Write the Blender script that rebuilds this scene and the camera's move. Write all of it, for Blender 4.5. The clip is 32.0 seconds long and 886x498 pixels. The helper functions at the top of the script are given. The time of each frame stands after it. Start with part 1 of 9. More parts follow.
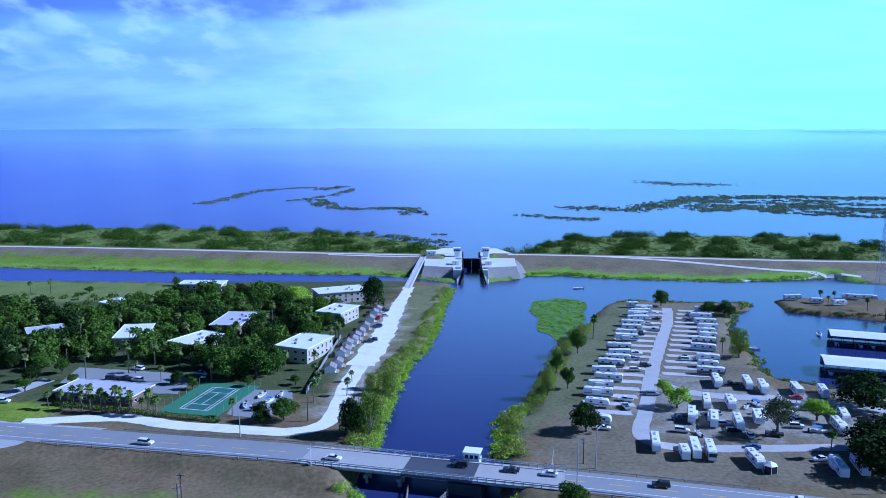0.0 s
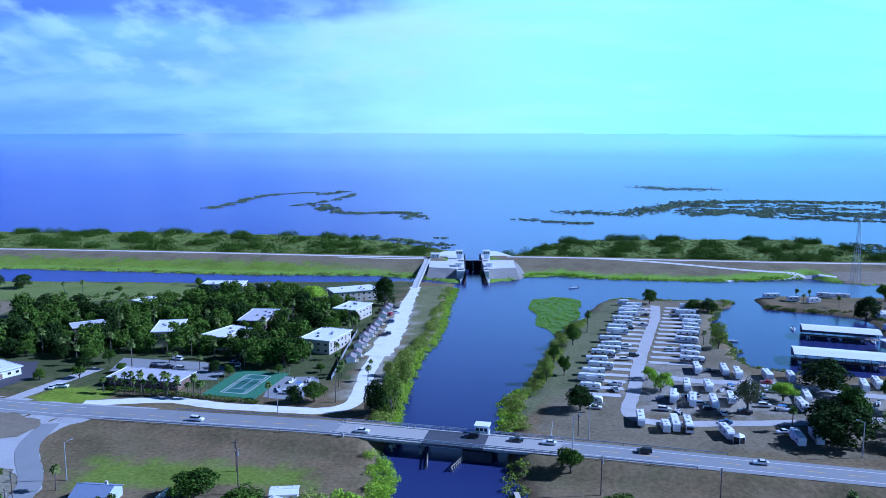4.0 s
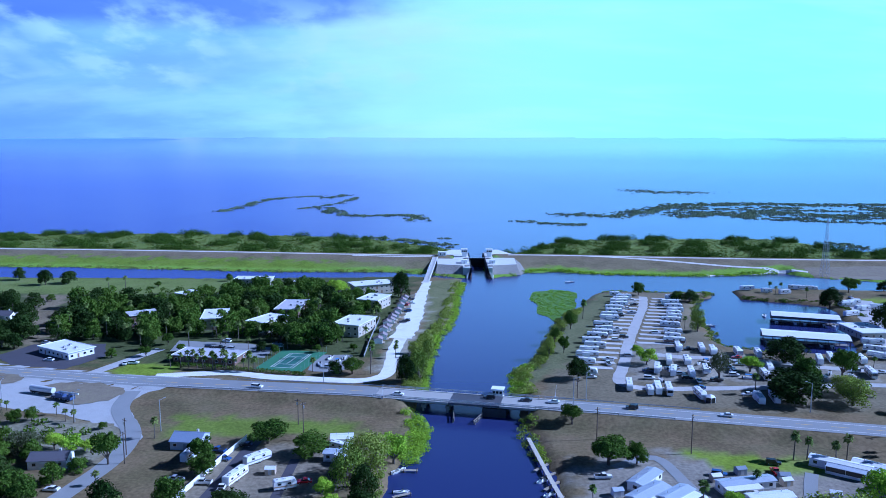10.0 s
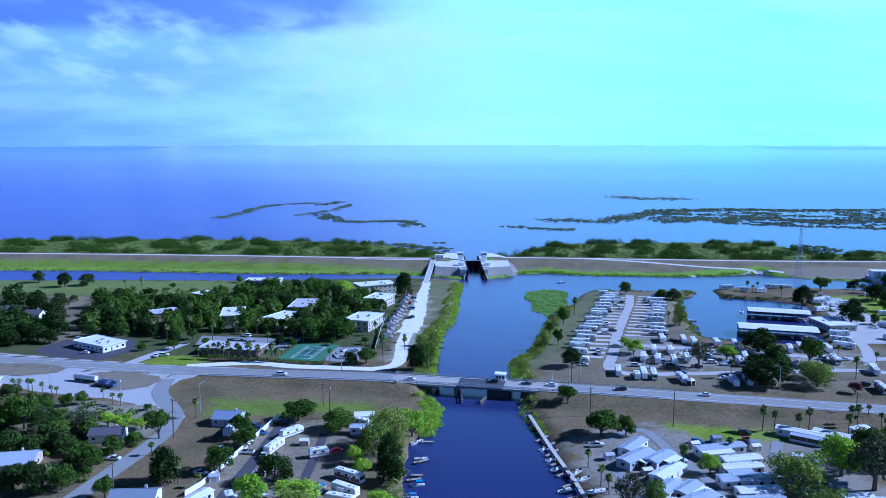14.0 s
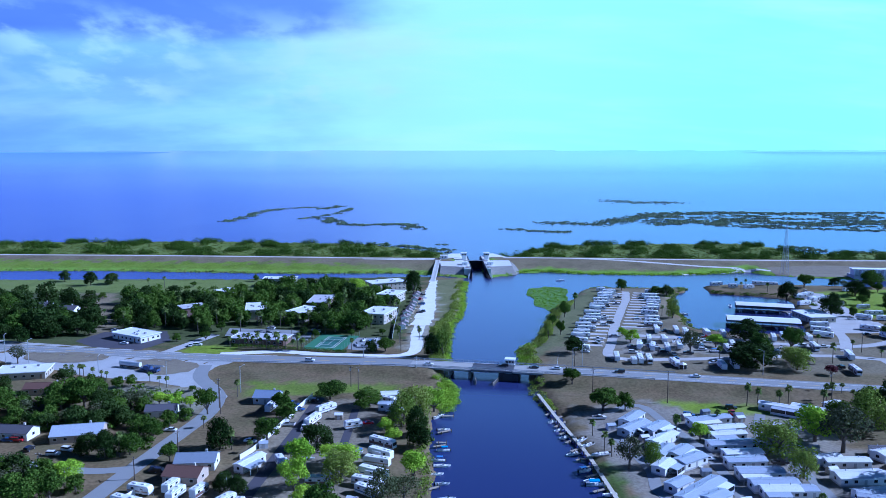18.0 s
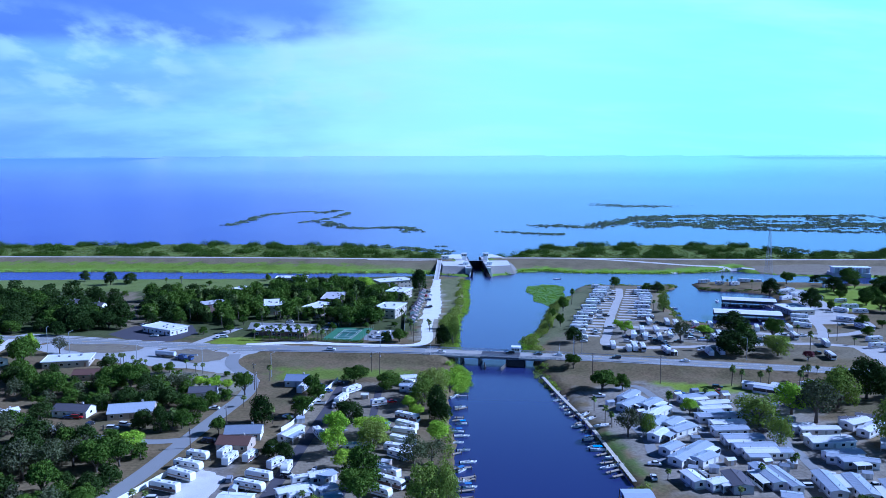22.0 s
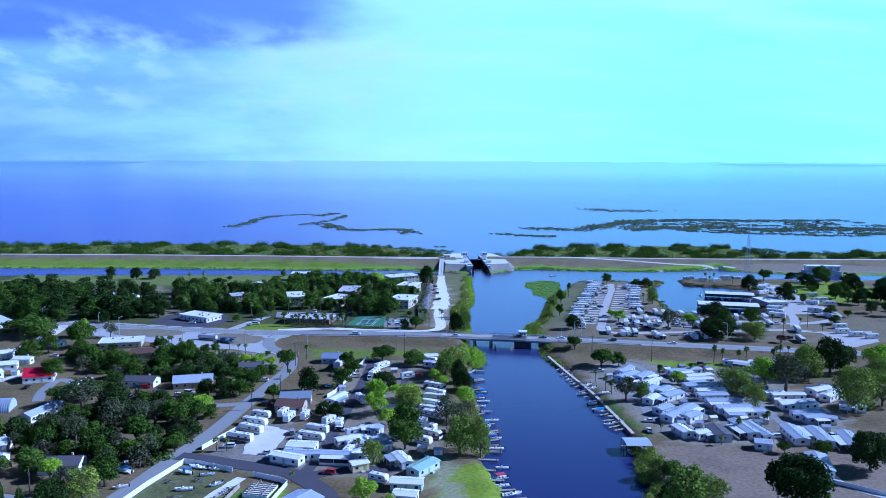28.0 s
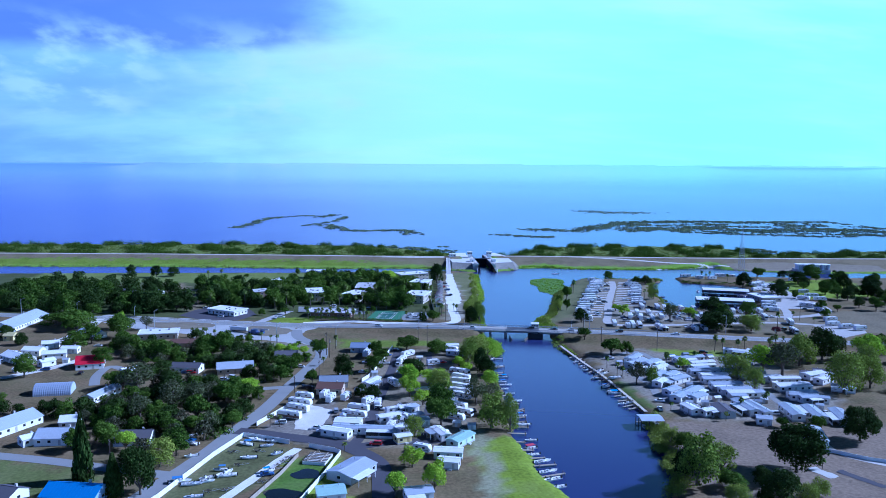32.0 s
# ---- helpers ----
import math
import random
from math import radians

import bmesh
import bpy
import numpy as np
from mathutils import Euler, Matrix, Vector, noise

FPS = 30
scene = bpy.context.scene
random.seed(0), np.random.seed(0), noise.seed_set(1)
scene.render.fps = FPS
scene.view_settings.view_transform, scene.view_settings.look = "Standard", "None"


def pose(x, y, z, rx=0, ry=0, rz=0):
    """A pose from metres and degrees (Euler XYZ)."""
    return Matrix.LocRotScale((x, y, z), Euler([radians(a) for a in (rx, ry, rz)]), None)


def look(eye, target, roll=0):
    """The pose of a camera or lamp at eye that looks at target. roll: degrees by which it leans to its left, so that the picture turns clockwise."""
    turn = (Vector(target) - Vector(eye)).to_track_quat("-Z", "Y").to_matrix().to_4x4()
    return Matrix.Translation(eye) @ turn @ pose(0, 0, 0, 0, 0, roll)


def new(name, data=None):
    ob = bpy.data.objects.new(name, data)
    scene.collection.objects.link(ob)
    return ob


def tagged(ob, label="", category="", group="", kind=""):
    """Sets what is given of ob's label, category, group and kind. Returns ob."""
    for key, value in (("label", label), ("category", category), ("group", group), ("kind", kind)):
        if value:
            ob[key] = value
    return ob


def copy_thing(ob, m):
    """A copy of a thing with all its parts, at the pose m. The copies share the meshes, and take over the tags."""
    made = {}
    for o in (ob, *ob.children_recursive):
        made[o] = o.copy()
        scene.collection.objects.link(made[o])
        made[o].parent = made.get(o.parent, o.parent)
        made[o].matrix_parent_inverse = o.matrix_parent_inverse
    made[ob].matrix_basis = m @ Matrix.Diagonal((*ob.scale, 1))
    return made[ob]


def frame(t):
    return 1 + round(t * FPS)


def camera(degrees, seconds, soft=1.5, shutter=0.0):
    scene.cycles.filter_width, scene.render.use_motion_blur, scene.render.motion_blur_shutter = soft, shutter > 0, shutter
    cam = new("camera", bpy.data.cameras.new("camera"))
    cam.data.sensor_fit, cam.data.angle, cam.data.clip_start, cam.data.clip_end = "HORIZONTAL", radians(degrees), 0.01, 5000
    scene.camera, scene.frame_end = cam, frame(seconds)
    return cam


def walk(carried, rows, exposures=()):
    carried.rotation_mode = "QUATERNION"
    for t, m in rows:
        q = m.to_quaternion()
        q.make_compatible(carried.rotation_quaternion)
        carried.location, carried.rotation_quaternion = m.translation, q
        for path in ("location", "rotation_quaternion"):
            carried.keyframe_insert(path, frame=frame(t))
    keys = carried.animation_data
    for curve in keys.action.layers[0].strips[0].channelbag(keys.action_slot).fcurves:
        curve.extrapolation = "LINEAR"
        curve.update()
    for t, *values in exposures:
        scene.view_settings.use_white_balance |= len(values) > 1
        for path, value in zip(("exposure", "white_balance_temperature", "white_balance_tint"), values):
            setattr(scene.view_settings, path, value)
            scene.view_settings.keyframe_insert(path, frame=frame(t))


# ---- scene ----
# ---- camera and its way ----
cam = camera(58.50, 32.0, soft=0.85)
PATH = [
    (0.0, -2.76, -219.92, 100.00, 1.283, 8.782, 0.083),
    (0.5, -3.41, -224.40, 100.65, 1.232, 8.823, 0.126),
    (1.0, -4.07, -228.88, 101.28, 1.179, 8.578, 0.129),
    (1.5, -4.74, -233.39, 101.91, 1.153, 8.615, 0.139),
    (2.0, -5.43, -237.92, 102.51, 1.112, 8.693, 0.149),
    (2.5, -6.14, -242.47, 103.10, 1.080, 8.614, 0.129),
    (3.0, -6.85, -247.04, 103.67, 1.067, 8.717, 0.173),
    (3.5, -7.57, -251.62, 104.22, 0.985, 8.562, 0.124),
    (5.5, -10.59, -270.13, 106.07, 0.807, 8.450, 0.135),
    (6.0, -11.51, -274.70, 106.46, 0.751, 8.363, 0.054),
    (6.5, -12.45, -279.25, 106.83, 0.736, 8.393, 0.106),
    (7.0, -13.42, -283.78, 107.17, 0.698, 8.491, 0.124),
    (7.5, -14.39, -288.27, 107.49, 0.577, 8.556, 0.133),
    (8.0, -15.37, -292.74, 107.77, 0.499, 8.531, 0.123),
    (8.5, -16.35, -297.18, 108.03, 0.422, 8.317, 0.078),
    (9.0, -17.34, -301.60, 108.26, 0.383, 7.990, 0.106),
    (9.5, -18.36, -306.01, 108.48, 0.389, 8.001, 0.030),
    (10.0, -19.40, -310.41, 108.71, 0.344, 8.254, 0.045),
    (10.5, -20.46, -314.81, 108.95, 0.302, 8.186, 0.011),
    (11.0, -21.56, -319.24, 109.19, 0.231, 8.068, 0.014),
    (11.5, -22.70, -323.67, 109.42, 0.035, 7.929, -0.002),
    (12.0, -23.87, -328.14, 109.64, -0.133, 7.959, 0.032),
    (12.5, -25.07, -332.63, 109.84, -0.337, 8.016, -0.000),
    (13.0, -26.28, -337.14, 110.01, -0.468, 7.961, 0.051),
    (13.5, -27.50, -341.65, 110.17, -0.579, 7.864, 0.001),
    (14.0, -28.74, -346.17, 110.32, -0.646, 7.731, 0.003),
    (14.5, -29.99, -350.68, 110.46, -0.743, 7.705, 0.013),
    (16.5, -35.41, -368.47, 110.76, -1.011, 7.570, -0.010),
    (17.0, -36.85, -372.79, 110.79, -1.053, 7.466, -0.067),
    (17.5, -38.31, -377.10, 110.81, -1.071, 7.498, -0.018),
    (18.0, -39.80, -381.39, 110.82, -1.160, 7.357, -0.047),
    (18.5, -41.30, -385.70, 110.83, -1.224, 7.392, -0.076),
    (19.0, -42.82, -390.01, 110.86, -1.250, 7.435, 0.001),
    (19.5, -44.36, -394.34, 110.91, -1.384, 7.491, -0.087),
    (20.0, -45.91, -398.70, 110.98, -1.492, 7.277, -0.054),
    (20.5, -47.47, -403.09, 111.04, -1.632, 7.053, -0.092),
    (21.0, -49.05, -407.51, 111.08, -1.731, 7.167, -0.067),
    (21.5, -50.63, -411.95, 111.10, -1.857, 7.313, -0.090),
    (22.0, -52.21, -416.40, 111.09, -1.942, 6.979, -0.127),
    (22.5, -53.78, -420.83, 111.05, -2.041, 6.907, -0.150),
    (23.0, -55.35, -425.23, 111.00, -2.074, 6.951, -0.071),
    (23.5, -56.90, -429.58, 110.96, -2.181, 6.915, -0.125),
    (24.0, -58.45, -433.87, 110.91, -2.263, 6.849, -0.121),
    (24.5, -60.01, -438.11, 110.85, -2.340, 6.880, -0.119),
    (25.0, -61.59, -442.29, 110.80, -2.433, 6.815, -0.107),
    (25.5, -63.19, -446.45, 110.75, -2.581, 6.837, 0.009),
    (27.5, -70.33, -462.65, 110.69, -2.949, 6.719, 0.083),
    (28.0, -72.51, -466.54, 110.71, -3.111, 6.579, 0.217),
    (28.5, -74.77, -470.40, 110.73, -3.239, 6.549, 0.221),
    (29.0, -77.11, -474.23, 110.76, -3.343, 6.519, 0.246),
    (29.5, -79.52, -478.03, 110.79, -3.452, 6.561, 0.261),
    (30.0, -81.98, -481.80, 110.81, -3.565, 6.529, 0.288),
    (30.5, -84.50, -485.55, 110.83, -3.655, 6.542, 0.342),
    (31.0, -87.05, -489.27, 110.83, -3.735, 6.469, 0.382),
    (31.5, -89.63, -492.99, 110.83, -3.820, 6.465, 0.387),
    (32.0, -92.21, -496.71, 110.82, -3.895, 6.391, 0.339),
]
walk(cam, [(t, pose(x, y, z, 90 - pitch, 0, yaw) @ pose(0, 0, 0, 0, 0, roll))
           for t, x, y, z, yaw, pitch, roll in PATH],
     exposures=[(0.0, 0.25, 4070, 25), (32.0, 0.25, 4070, 25)])

# ---- world, sun ----
SUN_ELEV, SUN_AZ = radians(33), radians(84)   # azimuth clockwise from +y


def build_world():
    w = bpy.data.worlds.new("sky")
    scene.world = w
    w.use_nodes = True
    nt = w.node_tree
    nt.nodes.clear()
    out = nt.nodes.new("ShaderNodeOutputWorld")
    bg = nt.nodes.new("ShaderNodeBackground")
    sky = nt.nodes.new("ShaderNodeTexSky")
    sky.sky_type = "NISHITA"
    sky.sun_disc = False
    sky.sun_elevation = SUN_ELEV
    sky.sun_rotation = SUN_AZ
    sky.air_density, sky.dust_density, sky.ozone_density = 1.0, 0.35, 3.0
    L = nt.links.new

    def node(kind, **k):
        n = nt.nodes.new(kind)
        for key, v in k.items():
            n.inputs[key].default_value = v
        return n

    def maths(op, a, b=None):
        n = nt.nodes.new("ShaderNodeMath")
        n.operation = op
        for i, v in enumerate((a, b)):
            if v is None:
                continue
            if isinstance(v, (int, float)):
                n.inputs[i].default_value = v
            else:
                L(v, n.inputs[i])
        return n.outputs["Value"]

    # clouds on a flat layer overhead, seen in perspective
    tc = nt.nodes.new("ShaderNodeTexCoord")
    sep = nt.nodes.new("ShaderNodeSeparateXYZ")
    L(tc.outputs["Generated"], sep.inputs["Vector"])
    up = maths("ADD", maths("MAXIMUM", sep.outputs["Z"], 0.0), 0.26)
    comb = nt.nodes.new("ShaderNodeCombineXYZ")
    L(maths("DIVIDE", sep.outputs["X"], up), comb.inputs["X"])
    L(maths("DIVIDE", sep.outputs["Y"], up), comb.inputs["Y"])

    def noise(scale, offset, stretch, detail=7, rough=0.55):
        mp = node("ShaderNodeMapping", Location=offset, Scale=(1.0, stretch, 1.0), Rotation=(0, 0, radians(-4)))
        n = node("ShaderNodeTexNoise", Scale=scale, Detail=detail, Roughness=rough)
        L(comb.outputs["Vector"], mp.inputs["Vector"])
        L(mp.outputs["Vector"], n.inputs["Vector"])
        return n.outputs["Fac"]

    def ease(v, lo, hi, top=1.0):
        r = nt.nodes.new("ShaderNodeMapRange")
        r.interpolation_type = "SMOOTHSTEP"
        r.inputs["From Min"].default_value, r.inputs["From Max"].default_value = lo, hi
        r.inputs["To Max"].default_value = top
        L(v, r.inputs["Value"])
        return r.outputs["Result"]

    # a dark cloud bank high in the west, puffs along its edge, a thin veil elsewhere
    west = ease(sep.outputs["X"], 0.08, -0.32)
    rise = ease(sep.outputs["Z"], 0.085, 0.17)
    bank = maths("ADD", maths("MULTIPLY", noise(1.25, (3.1, 1.7, 0), 1.15), 0.65), maths("MULTIPLY", maths("MULTIPLY", west, rise), 0.75))
    grey = ease(bank, 0.46, 0.76)
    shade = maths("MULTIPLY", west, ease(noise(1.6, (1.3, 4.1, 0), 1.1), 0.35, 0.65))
    cluster = maths("MULTIPLY", ease(noise(1.9, (5.3, 0.6, 0), 0.6, 3), 0.34, 0.54), ease(sep.outputs["X"], 0.06, -0.08))
    puff = maths("MULTIPLY", maths("MULTIPLY", ease(noise(6.5, (0.4, 5.2, 0), 0.7, 6, 0.5), 0.42, 0.64), cluster), maths("MULTIPLY", ease(sep.outputs["Z"], 0.03, 0.075), ease(sep.outputs["Z"], 0.175, 0.125)))
    streak = maths("MULTIPLY", ease(noise(1.0, (2.2, 8.1, 0), 2.4), 0.48, 0.70), ease(sep.outputs["Z"], 0.05, 0.15))
    veil = maths("MULTIPLY", ease(noise(1.1, (7.7, 2.2, 0), 2.2, 5), 0.42, 0.75), 0.45)

    def blend(fac, a, colour):
        n = nt.nodes.new("ShaderNodeMix")
        n.data_type = "RGBA"
        L(fac, n.inputs["Factor"])
        L(a, n.inputs["A"])
        n.inputs["B"].default_value = (*colour, 1)
        return n.outputs["Result"]

    # clear blue, and a bright haze towards the horizon that turns cyan on the sun's side
    hs = node("ShaderNodeHueSaturation", Hue=0.5, Saturation=1.5, Value=0.13)
    L(sky.outputs["Color"], hs.inputs["Color"])
    low = nt.nodes.new("ShaderNodeMapRange")
    low.interpolation_type = "SMOOTHSTEP"
    low.inputs["From Min"].default_value, low.inputs["From Max"].default_value = 0.42, 0.20
    low.inputs["To Max"].default_value = 0.97
    L(sep.outputs["Z"], low.inputs["Value"])
    side = nt.nodes.new("ShaderNodeMapRange")
    side.inputs["From Min"].default_value, side.inputs["From Max"].default_value = -0.5, 0.35
    L(sep.outputs["X"], side.inputs["Value"])
    tone = nt.nodes.new("ShaderNodeValToRGB")
    tone.color_ramp.elements[0].color = (0.27, 0.39, 0.83, 1)
    tone.color_ramp.elements[1].color = (0.49, 0.91, 0.92, 1)
    q = tone.color_ramp.elements.new(0.5)
    q.color = (0.55, 0.79, 0.95, 1)
    L(side.outputs["Result"], tone.inputs["Fac"])
    ten = nt.nodes.new("ShaderNodeVectorMath")
    ten.operation = "SCALE"
    ten.inputs["Scale"].default_value = 10.0
    L(tone.outputs["Color"], ten.inputs[0])
    hz = nt.nodes.new("ShaderNodeMix")
    hz.data_type = "RGBA"
    L(low.outputs["Result"], hz.inputs["Factor"])
    L(hs.outputs["Color"], hz.inputs["A"])
    L(ten.outputs["Vector"], hz.inputs["B"])
    grey, shade, puff, streak, veil = (maths("MULTIPLY", v, low.outputs["Result"]) for v in (grey, shade, puff, streak, veil))
    c = blend(maths("MULTIPLY", veil, 0.6), hz.outputs["Result"], (7.1, 8.4, 8.8))
    c = blend(maths("MULTIPLY", shade, 0.45), c, (1.9, 2.7, 7.4))
    c = blend(maths("MULTIPLY", streak, 0.55), c, (6.6, 7.6, 9.0))
    c = blend(maths("MULTIPLY", grey, 0.85), c, (1.35, 1.85, 5.6))
    c = blend(maths("MULTIPLY", puff, 0.7), c, (5.6, 6.8, 8.9))
    L(c, bg.inputs["Color"])
    bg.inputs["Strength"].default_value = 0.10
    L(bg.outputs["Background"], out.inputs["Surface"])


build_world()
sun_dir = Vector((math.sin(SUN_AZ) * math.cos(SUN_ELEV), math.cos(SUN_AZ) * math.cos(SUN_ELEV), math.sin(SUN_ELEV)))
sun_data = bpy.data.lights.new("sun", "SUN")
sun_data.energy, sun_data.angle, sun_data.color = 5.0, radians(0.53), (1.0, 0.95, 0.87)
sun = new("sun", sun_data)
sun.matrix_world = look(sun_dir * 400, (0, 0, 0))


# ---- materials ----
def material(name, base=(0.5, 0.5, 0.5), rough=0.7, metal=0.0, var=0.18, scale=0.6, fine=6.0, bump=0.15,
             stain=None, stain_amount=0.3, island=False, obj=0.0, spec=0.4, attr=None, bump_dist=0.02):
    """A painted or natural surface: base colour varied at two scales, with a stain colour, grain and relief."""
    m = bpy.data.materials.new(name)
    m.use_nodes = True
    nt = m.node_tree
    b = nt.nodes["Principled BSDF"]
    b.inputs["Roughness"].default_value = rough
    b.inputs["Metallic"].default_value = metal
    b.inputs["Specular IOR Level"].default_value = spec
    geo = nt.nodes.new("ShaderNodeNewGeometry")
    big = nt.nodes.new("ShaderNodeTexNoise")
    big.inputs["Scale"].default_value = scale
    big.inputs["Detail"].default_value = 4
    small = nt.nodes.new("ShaderNodeTexNoise")
    small.inputs["Scale"].default_value = fine
    small.inputs["Detail"].default_value = 3
    for n in (big, small):
        nt.links.new(geo.outputs["Position"], n.inputs["Vector"])
    mixv = nt.nodes.new("ShaderNodeMath")
    mixv.operation = "ADD"
    nt.links.new(big.outputs["Fac"], mixv.inputs[0])
    nt.links.new(small.outputs["Fac"], mixv.inputs[1])
    ramp = nt.nodes.new("ShaderNodeMapRange")
    ramp.inputs["From Min"].default_value, ramp.inputs["From Max"].default_value = 0.6, 1.4
    ramp.inputs["To Min"].default_value, ramp.inputs["To Max"].default_value = 1 - var, 1 + var
    nt.links.new(mixv.outputs["Value"], ramp.inputs["Value"])
    hsv = nt.nodes.new("ShaderNodeHueSaturation")
    nt.links.new(ramp.outputs["Result"], hsv.inputs["Value"])
    col = nt.nodes.new("ShaderNodeMix")
    col.data_type = "RGBA"
    st = stain if stain else tuple(c * 0.6 for c in base)
    col.inputs["B"].default_value = (*st, 1)
    if attr:
        a = nt.nodes.new("ShaderNodeAttribute")
        a.attribute_name = attr
        nt.links.new(a.outputs["Color"], col.inputs["A"])
    else:
        col.inputs["A"].default_value = (*base, 1)
    sf = nt.nodes.new("ShaderNodeMapRange")
    sf.inputs["From Min"].default_value, sf.inputs["From Max"].default_value = 0.5, 0.75
    sf.inputs["To Max"].default_value = stain_amount
    nt.links.new(big.outputs["Fac"], sf.inputs["Value"])
    nt.links.new(sf.outputs["Result"], col.inputs["Factor"])
    src = col.outputs["Result"]
    if obj > 0 or island:
        rnd = nt.nodes.new("ShaderNodeObjectInfo")
        out = rnd.outputs["Random"]
        if island:
            out = geo.outputs["Random Per Island"]
        rr = nt.nodes.new("ShaderNodeMapRange")
        amt = obj if obj > 0 else 0.35
        rr.inputs["To Min"].default_value, rr.inputs["To Max"].default_value = 1 - amt, 1 + amt
        nt.links.new(out, rr.inputs["Value"])
        h2 = nt.nodes.new("ShaderNodeHueSaturation")
        nt.links.new(rr.outputs["Result"], h2.inputs["Value"])
        nt.links.new(src, h2.inputs["Color"])
        src = h2.outputs["Color"]
    nt.links.new(src, hsv.inputs["Color"])
    nt.links.new(hsv.outputs["Color"], b.inputs["Base Color"])
    if bump > 0:
        bp = nt.nodes.new("ShaderNodeBump")
        bp.inputs["Strength"].default_value = bump
        bp.inputs["Distance"].default_value = bump_dist
        nt.links.new(small.outputs["Fac"], bp.inputs["Height"])
        nt.links.new(bp.outputs["Normal"], b.inputs["Normal"])
    return m


def leaf_material(name, dark, light, yellow):
    """Foliage: each leaf clump takes its own green; the whole tree shifts a little too."""
    m = bpy.data.materials.new(name)
    m.use_nodes = True
    nt = m.node_tree
    b = nt.nodes["Principled BSDF"]
    b.inputs["Roughness"].default_value = 0.85
    b.inputs["Specular IOR Level"].default_value = 0.06
    geo = nt.nodes.new("ShaderNodeNewGeometry")
    info = nt.nodes.new("ShaderNodeObjectInfo")
    ramp = nt.nodes.new("ShaderNodeValToRGB")
    ramp.color_ramp.elements[0].color = (*dark, 1)
    ramp.color_ramp.elements[1].color = (*light, 1)
    nt.links.new(geo.outputs["Random Per Island"], ramp.inputs["Fac"])
    mix = nt.nodes.new("ShaderNodeMix")
    mix.data_type = "RGBA"
    mix.inputs["B"].default_value = (*yellow, 1)
    pw = nt.nodes.new("ShaderNodeMath")
    pw.operation = "MULTIPLY"
    pw.inputs[1].default_value = 0.55
    nt.links.new(info.outputs["Random"], pw.inputs[0])
    nt.links.new(pw.outputs["Value"], mix.inputs["Factor"])
    nt.links.new(ramp.outputs["Color"], mix.inputs["A"])
    nt.links.new(mix.outputs["Result"], b.inputs["Base Color"])
    tr = nt.nodes.new("ShaderNodeBsdfTranslucent")
    nt.links.new(mix.outputs["Result"], tr.inputs["Color"])
    ms = nt.nodes.new("ShaderNodeMixShader")
    ms.inputs["Fac"].default_value = 0.15
    out = nt.nodes["Material Output"]
    nt.links.new(b.outputs["BSDF"], ms.inputs[1])
    nt.links.new(tr.outputs["BSDF"], ms.inputs[2])
    nt.links.new(ms.outputs["Shader"], out.inputs["Surface"])
    return m


def water_material():
    m = bpy.data.materials.new("lake_water")
    m.use_nodes = True
    nt = m.node_tree
    b = nt.nodes["Principled BSDF"]
    b.inputs["Base Color"].default_value = (0.029, 0.036, 0.118, 1)
    b.inputs["Roughness"].default_value = 0.12
    b.inputs["IOR"].default_value = 1.33
    b.inputs["Specular Tint"].default_value = (0.82, 0.85, 1.0, 1)
    geo = nt.nodes.new("ShaderNodeNewGeometry")
    mp = nt.nodes.new("ShaderNodeMapping")
    mp.inputs["Scale"].default_value = (0.6, 0.45, 1)
    n1 = nt.nodes.new("ShaderNodeTexNoise")
    n1.inputs["Scale"].default_value = 1.0
    n1.inputs["Detail"].default_value = 4
    n2 = nt.nodes.new("ShaderNodeTexNoise")
    n2.inputs["Scale"].default_value = 0.012
    n2.inputs["Detail"].default_value = 3
    mr = nt.nodes.new("ShaderNodeMapRange")
    mr.inputs["From Min"].default_value, mr.inputs["From Max"].default_value = 0.35, 0.7
    mr.inputs["To Min"].default_value, mr.inputs["To Max"].default_value = 0.205, 0.215
    bp = nt.nodes.new("ShaderNodeBump")
    bp.inputs["Strength"].default_value = 0.012
    bp.inputs["Distance"].default_value = 0.08
    nt.links.new(geo.outputs["Position"], mp.inputs["Vector"])
    nt.links.new(mp.outputs["Vector"], n1.inputs["Vector"])
    nt.links.new(geo.outputs["Position"], n2.inputs["Vector"])
    nt.links.new(n2.outputs["Fac"], mr.inputs["Value"])
    # far out the lake lies calm, nearer a light wind ruffles it
    sp = nt.nodes.new("ShaderNodeSeparateXYZ")
    nt.links.new(geo.outputs["Position"], sp.inputs["Vector"])
    calm = nt.nodes.new("ShaderNodeMapRange")
    calm.interpolation_type = "SMOOTHSTEP"
    for key, v in zip(("From Min", "From Max", "To Min", "To Max"), (1100, 3400, 1.0, 0.2)):
        calm.inputs[key].default_value = v
    nt.links.new(sp.outputs["Y"], calm.inputs["Value"])
    rough = nt.nodes.new("ShaderNodeMath")
    rough.operation = "MULTIPLY"
    nt.links.new(mr.outputs["Result"], rough.inputs[0])
    nt.links.new(calm.outputs["Result"], rough.inputs[1])
    nt.links.new(rough.outputs["Value"], b.inputs["Roughness"])
    nt.links.new(n1.outputs["Fac"], bp.inputs["Height"])
    level = nt.nodes.new("ShaderNodeCombineXYZ")
    level.inputs["Z"].default_value = 1.0
    nt.links.new(level.outputs["Vector"], bp.inputs["Normal"])
    nt.links.new(bp.outputs["Normal"], b.inputs["Normal"])
    return m


